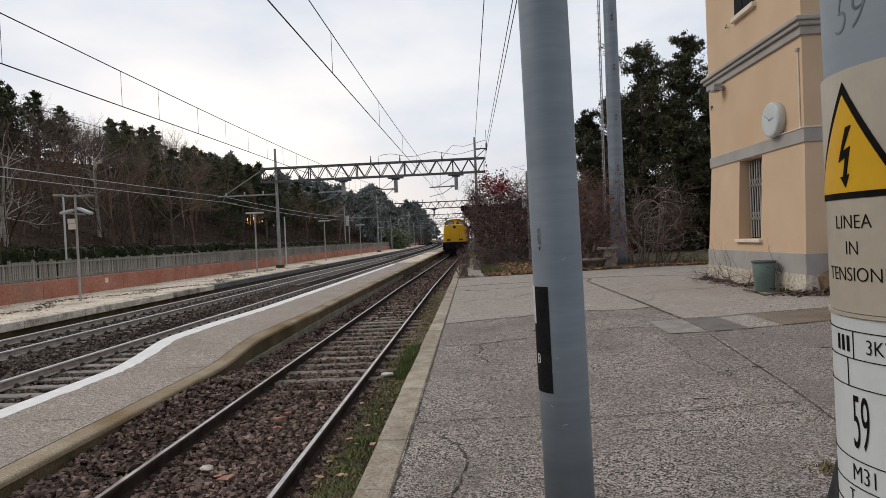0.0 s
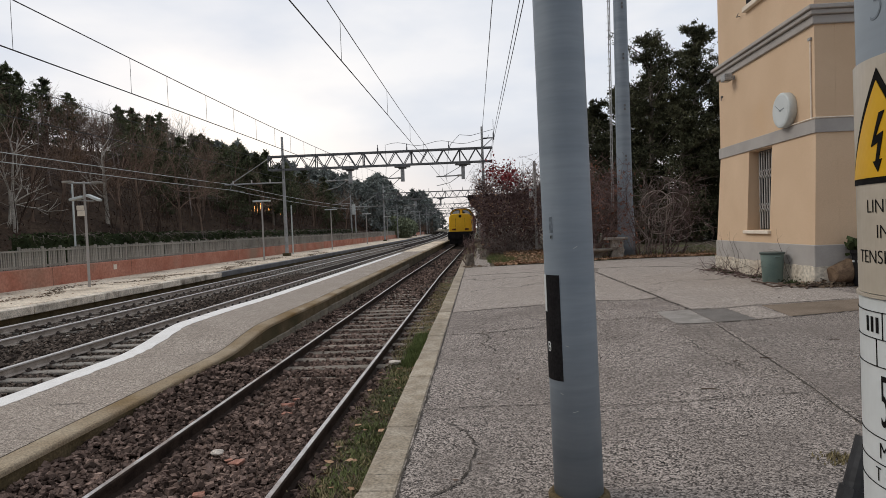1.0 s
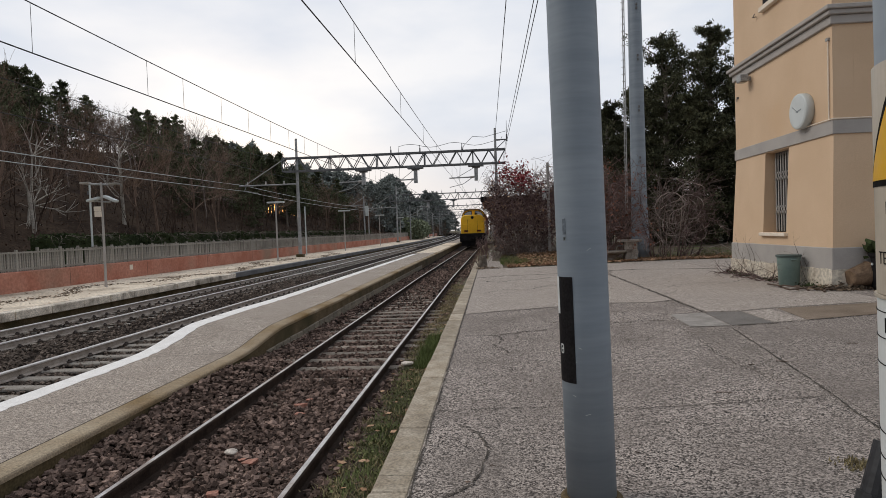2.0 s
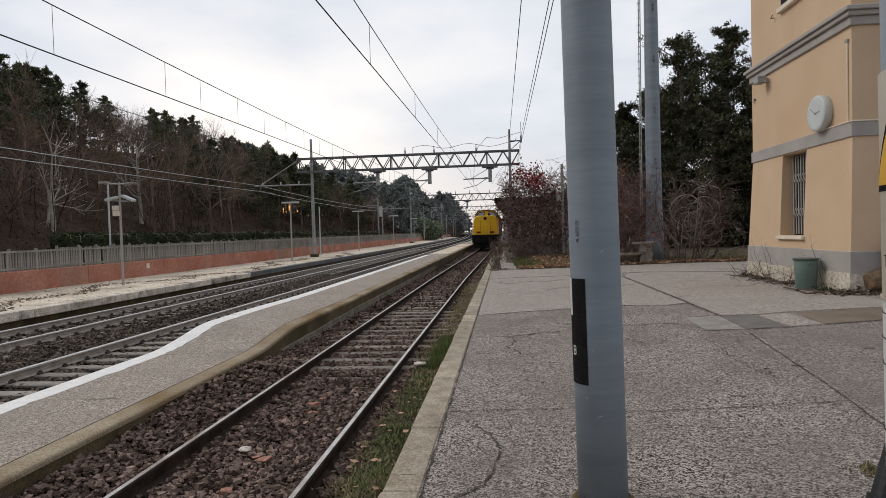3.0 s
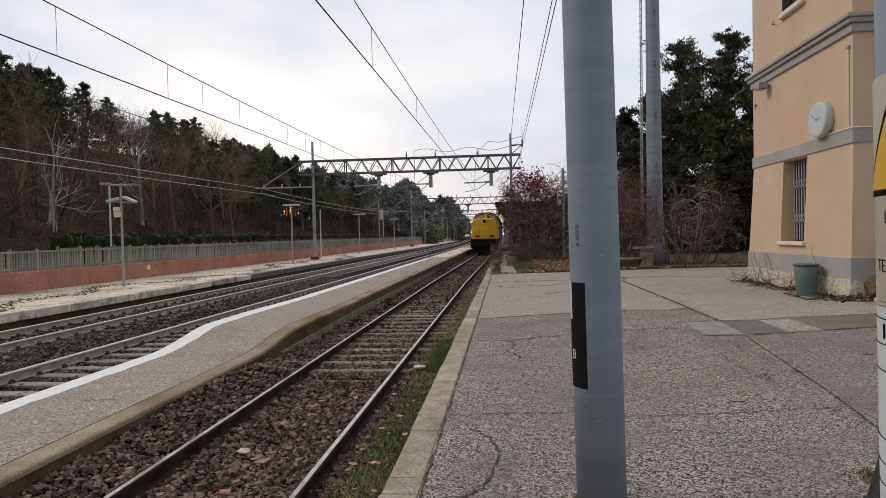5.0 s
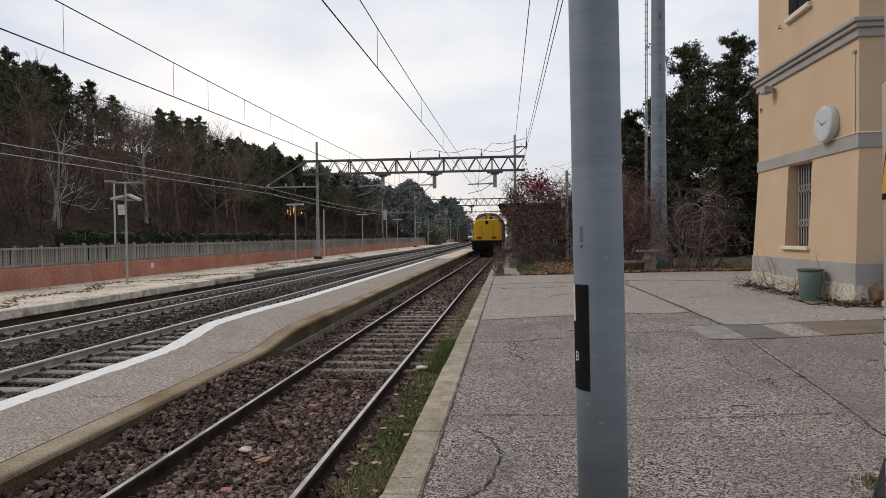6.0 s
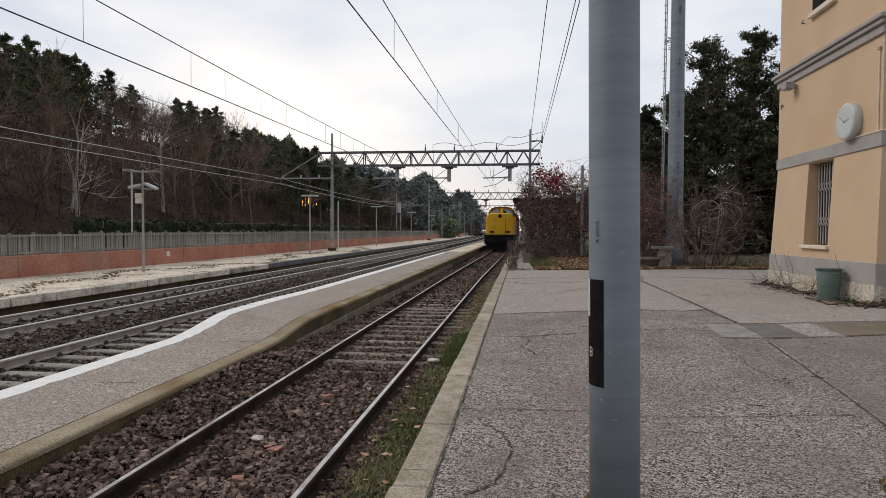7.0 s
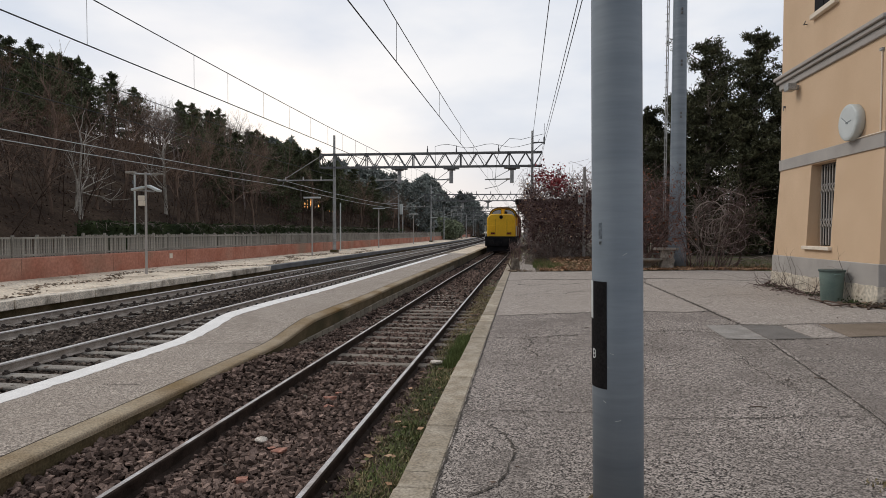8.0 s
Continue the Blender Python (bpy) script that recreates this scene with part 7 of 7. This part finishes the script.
def thicket(name, label, cx, cy, rx, ry, h, n, seed, material, depth=2, thick=0.028):
    """A tangle of arching bare stems."""
    rng = np.random.default_rng(seed)
    t = thing(name, label, "bush", at=(cx, cy, 0.25))
    segs = []
    for _ in range(n):
        a, q = rng.uniform(0, 2 * math.pi), rng.uniform() ** 0.5
        s = (math.cos(a) * rx * q * 0.8, math.sin(a) * ry * q * 0.8, -0.05)
        d = np.array((math.cos(a) * 0.35 * q + rng.normal(0, 0.2), rng.normal(0, 0.25), 1.0))
        branches(rng, s, d / np.linalg.norm(d), h * rng.uniform(0.5, 0.85), thick * rng.uniform(0.5, 1.2), depth, segs, 0.10, 0.65, 3, 0.5, 0.2)
    segs = [g for g in segs if g[1][2] < h * rng.uniform(0.78, 0.98) and abs(g[1][0]) < rx * rng.uniform(0.85, 1.3)]
    segs = [(a, b, max(ra, 0.008), max(rb, 0.006)) for a, b, ra, rb in segs]
    v, f = limb_arrays(segs, 3)
    raw("stem_tangle", v, f, material, t)
    return t, segs


bush, bs = thicket("creeper_bush", "tangled bare bush overgrown with crimson creeper", 4.2, 34.2, 1.65, 1.3, 5.5, 150, 5, M_TWIG)
rng = np.random.default_rng(8)
ends = np.array([g[1] for g in bs])
pick = ends[(np.abs(ends[:, 2] - 4.3 + 0.45 * ends[:, 0]) < 0.6) & (np.abs(ends[:, 0] + 0.35) < 0.7)]
pick = pick[rng.choice(len(pick), 1150)] + rng.normal(0, 0.2, (1150, 3))
v, f = leaf_cards(pick, 0.07)
raw("crimson_leaves", v, f, M_REDLEAF, bush, "crimson creeper leaves")
pick = ends[rng.choice(len(ends), 900)] + rng.normal(0, 0.05, (900, 3))
v, f = leaf_cards(pick, 0.06)
raw("withered_leaves", v, f, M_DEADLEAF, bush, "withered brown leaves")
low = ends[(ends[:, 2] < 4.0) & (ends[:, 2] > 0.5)]
pick = low[rng.choice(len(low), 3400)] * (0.92, 0.9, 0.97) + rng.normal(0, 0.09, (3400, 3))
v, f = leaf_cards(pick, 0.065)
raw("dead_foliage", v, f, M_MAUVE, bush, "dense withered mauve-brown foliage")
segs = []
for k in range(46):
    a = rng.uniform(-1.15, 1.6)
    d = np.array((0.3 * a + rng.normal(0, 0.3), -0.35, 1.0))
    branches(rng, (a * 0.85, -0.9 + rng.normal(0, 0.3), -0.05), d / np.linalg.norm(d), rng.uniform(0.9, 1.9), 0.02, 2, segs, 0.14, 0.75, 3, 0.5, 0.3)
v, f = limb_arrays([(a_, b_, max(p_, 0.008), max(q_, 0.007)) for a_, b_, p_, q_ in segs], 3)
raw("stem_tangle", v, f, M_TWIG_PALE, bush, "bleached grey stems")
bush.location, bush.scale = (4.48, 39.4, 0.45), (1.16, 1.1, 1.07)
thicket("bare_bush", "grey tangled leafless bush by the tower", 11.0, 31.4, 1.7, 0.6, 4.8, 24, 6, M_TWIG)
thicket("bare_bush", "pale curling leafless bush by the tower", 11.2, 31.6, 1.5, 0.9, 4.5, 13, 16, M_TWIG_PALE)
vine = thing("curling_vine", "pale dead vine coiled beside the floodlight tower", "vine", at=(11.2, 31.3, 0.3))
rng_v = np.random.default_rng(61)
segs = []
for k in range(16):
    c, r, a0, turn = rng_v.normal((0.1, 0, 1.7), (0.65, 0.25, 0.75)), rng_v.uniform(0.25, 0.6), rng_v.uniform(0, 6.28), rng_v.uniform(2.5, 6.5)
    pts = [c + np.array((r * math.cos(a0 + turn * j / 16), 0.15 * math.sin(a0 + j), r * math.sin(a0 + turn * j / 16))) * (1 + 0.03 * j) for j in range(17)]
    v, f = limb_arrays([(p, q, 0.022, 0.020) for p, q in zip(pts, pts[1:])], 4)
    raw("coil", v, f, M_VINE, vine)
segs = []
for k in range(9):
    branches(rng_v, (rng_v.normal(-0.5, 0.4), 0, -0.1), (rng_v.uniform(-0.1, 0.5), rng_v.normal(0, 0.1), 1), rng_v.uniform(2.0, 3.6), 0.022, 1, segs, 0.12, 0.6, 3, 0.5, 0.25)
v, f = limb_arrays(segs, 4)
raw("stem_tangle", v, f, M_VINE, vine)
fb, fs = thicket("bare_bush", "brown tangled bush with withered leaves by the fountain", 7.9, 32.0, 1.6, 0.8, 5.4, 90, 9, M_TWIG)
ends = np.array([g[1] for g in fs])
pick = ends[rng.choice(len(ends), 1500)] + rng.normal(0, 0.06, (1500, 3))
v, f = leaf_cards(pick, 0.065)
raw("withered_leaves", v, f, M_RUSSET, fb, "withered russet leaves")
thicket("bare_bush", "low reddish bramble by the siding", 3.1, 50.0, 0.3, 3.0, 1.8, 30, 10, M_TWIG)
thicket("dead_weed_clump", "brown dead weed clump beside the kerb", 2.0, 33.0, 0.32, 0.5, 1.7, 34, 71, M_TWIG, 1, 0.02)
stump = bmesh.new()
bmesh.ops.create_cone(stump, cap_ends=True, segments=12, radius1=0.24, radius2=0.16, depth=0.62, matrix=Matrix.Translation((0, 0, 0.31)))
bmesh.ops.subdivide_edges(stump, edges=stump.edges[:], cuts=2, use_grid_fill=True)
for q in stump.verts:
    q.co += Vector((1, 1, 0.6)) * (0.09 * noise.noise(q.co * 6))
stump_ob = part("tree_stump", stump, M_BARK)
stump_ob.location = (2.06, 30.2, 0.2)
tagged(stump_ob, "weathered brown stump at the end of the kerb", "stump")
n = 260
p = np.column_stack([RNG.normal(2.2, 0.35, n), RNG.normal(29.6, 0.35, n), np.zeros(n)])
p[:, 2] = 0.27 + RNG.exponential(0.02, n)
litter("leaf_litter", p, 0.07, M_LEAFROT, "brown rotting leaves round the stump")
bp = thing("fence_stake", "weathered concrete stake beside the bush", "stake", at=(5.82, 37.2, 0.42))
part("shaft", boxes(((-0.07, -0.07, 0), (0.08, 0.08, 5.3)), bevel=0.012), M_GREYBAND, bp)
part("box", boxes(((-0.32, -0.16, 3.2), (-0.10, 0.14, 3.8)), bevel=0.01), M_CLOCKCASE, bp, "small grey meter box")

for k, (x, y, h, r) in enumerate(((13.7, 42, 13.2, 3.1), (17.0, 43, 14.1, 2.9), (10.5, 44, 9.6, 2.3), (19.9, 45, 13.2, 3.4), (15.3, 40.5, 9.6, 2.6), (18.2, 41, 11.0, 2.8), (23, 44, 13, 3.6), (12.5, 45.5, 10.8, 2.9), (11.6, 41, 7.0, 2.3), (14.6, 46, 11.5, 3.0))):
    t = pine(50 + k, h, r * 1.15, 0.02, M_CYPRESS, 27000, "dense dark evergreen tree behind the station yard", "evergreen_tree", 1.9, 0.20, 0.052, 6.5, 0.5)
    t.location = (x, y, 0.3)
    t["group"] = "evergreens behind the yard"
shrub_p = RNG.normal(0, 1, (9000, 3))
shrub_p *= (RNG.uniform(0.55, 1.08, 9000) / np.linalg.norm(shrub_p, axis=1))[:, None]
shrub_p = shrub_p * (5.2, 5, 2.6) + (-15.5 + bend(135), 135, 2.4)
v, f = leaf_cards(shrub_p, 0.26)
shr = thing("willow_shrub", "pale green rounded shrub beyond the platform", "shrub")
raw("leaves", v, f, M_SHRUB, shr)
segs = []
for k in range(12):
    branches(rng, (-15.5 + bend(135) + rng.normal(0, 1), 135 + rng.normal(0, 1), -0.2), (rng.normal(0, 0.4), rng.normal(0, 0.4), 1), 3.2, 0.06, 1, segs)
v, f = limb_arrays(segs)
raw("stem_tangle", v, f, M_BARK, shr)

# ---- what moves ----
SPEED = 2.1


def motions():
    times = [0.25 * k for k in range(33)]
    loco_rows, wagon_rows = [], []
    for t in times:
        y = 76.2 - SPEED * t
        loco_rows.append((t, pose(drift(y + 2.0), y, 0.0, 0, 0, -math.degrees(0.0095))))
        y += 12.3
        turn = math.degrees(math.atan((drift(y + 10) - drift(y + 2)) / 8))
        wagon_rows.append((t, pose(drift(y + 2.0), y, 0.0, 0, 0, -turn)))
    walk(loco, loco_rows)
    walk(wagon, wagon_rows)
    for hub_, y_ in wheels:
        walk(hub_, [(t, pose(0, y_, 0.5, math.degrees(SPEED * t / 0.5), 0, 0)) for t in times])
    for hub_, y_ in wagon_wheels:
        walk(hub_, [(t, pose(0, y_, 0.46, math.degrees(SPEED * t / 0.46), 0, 0)) for t in times])


motions()
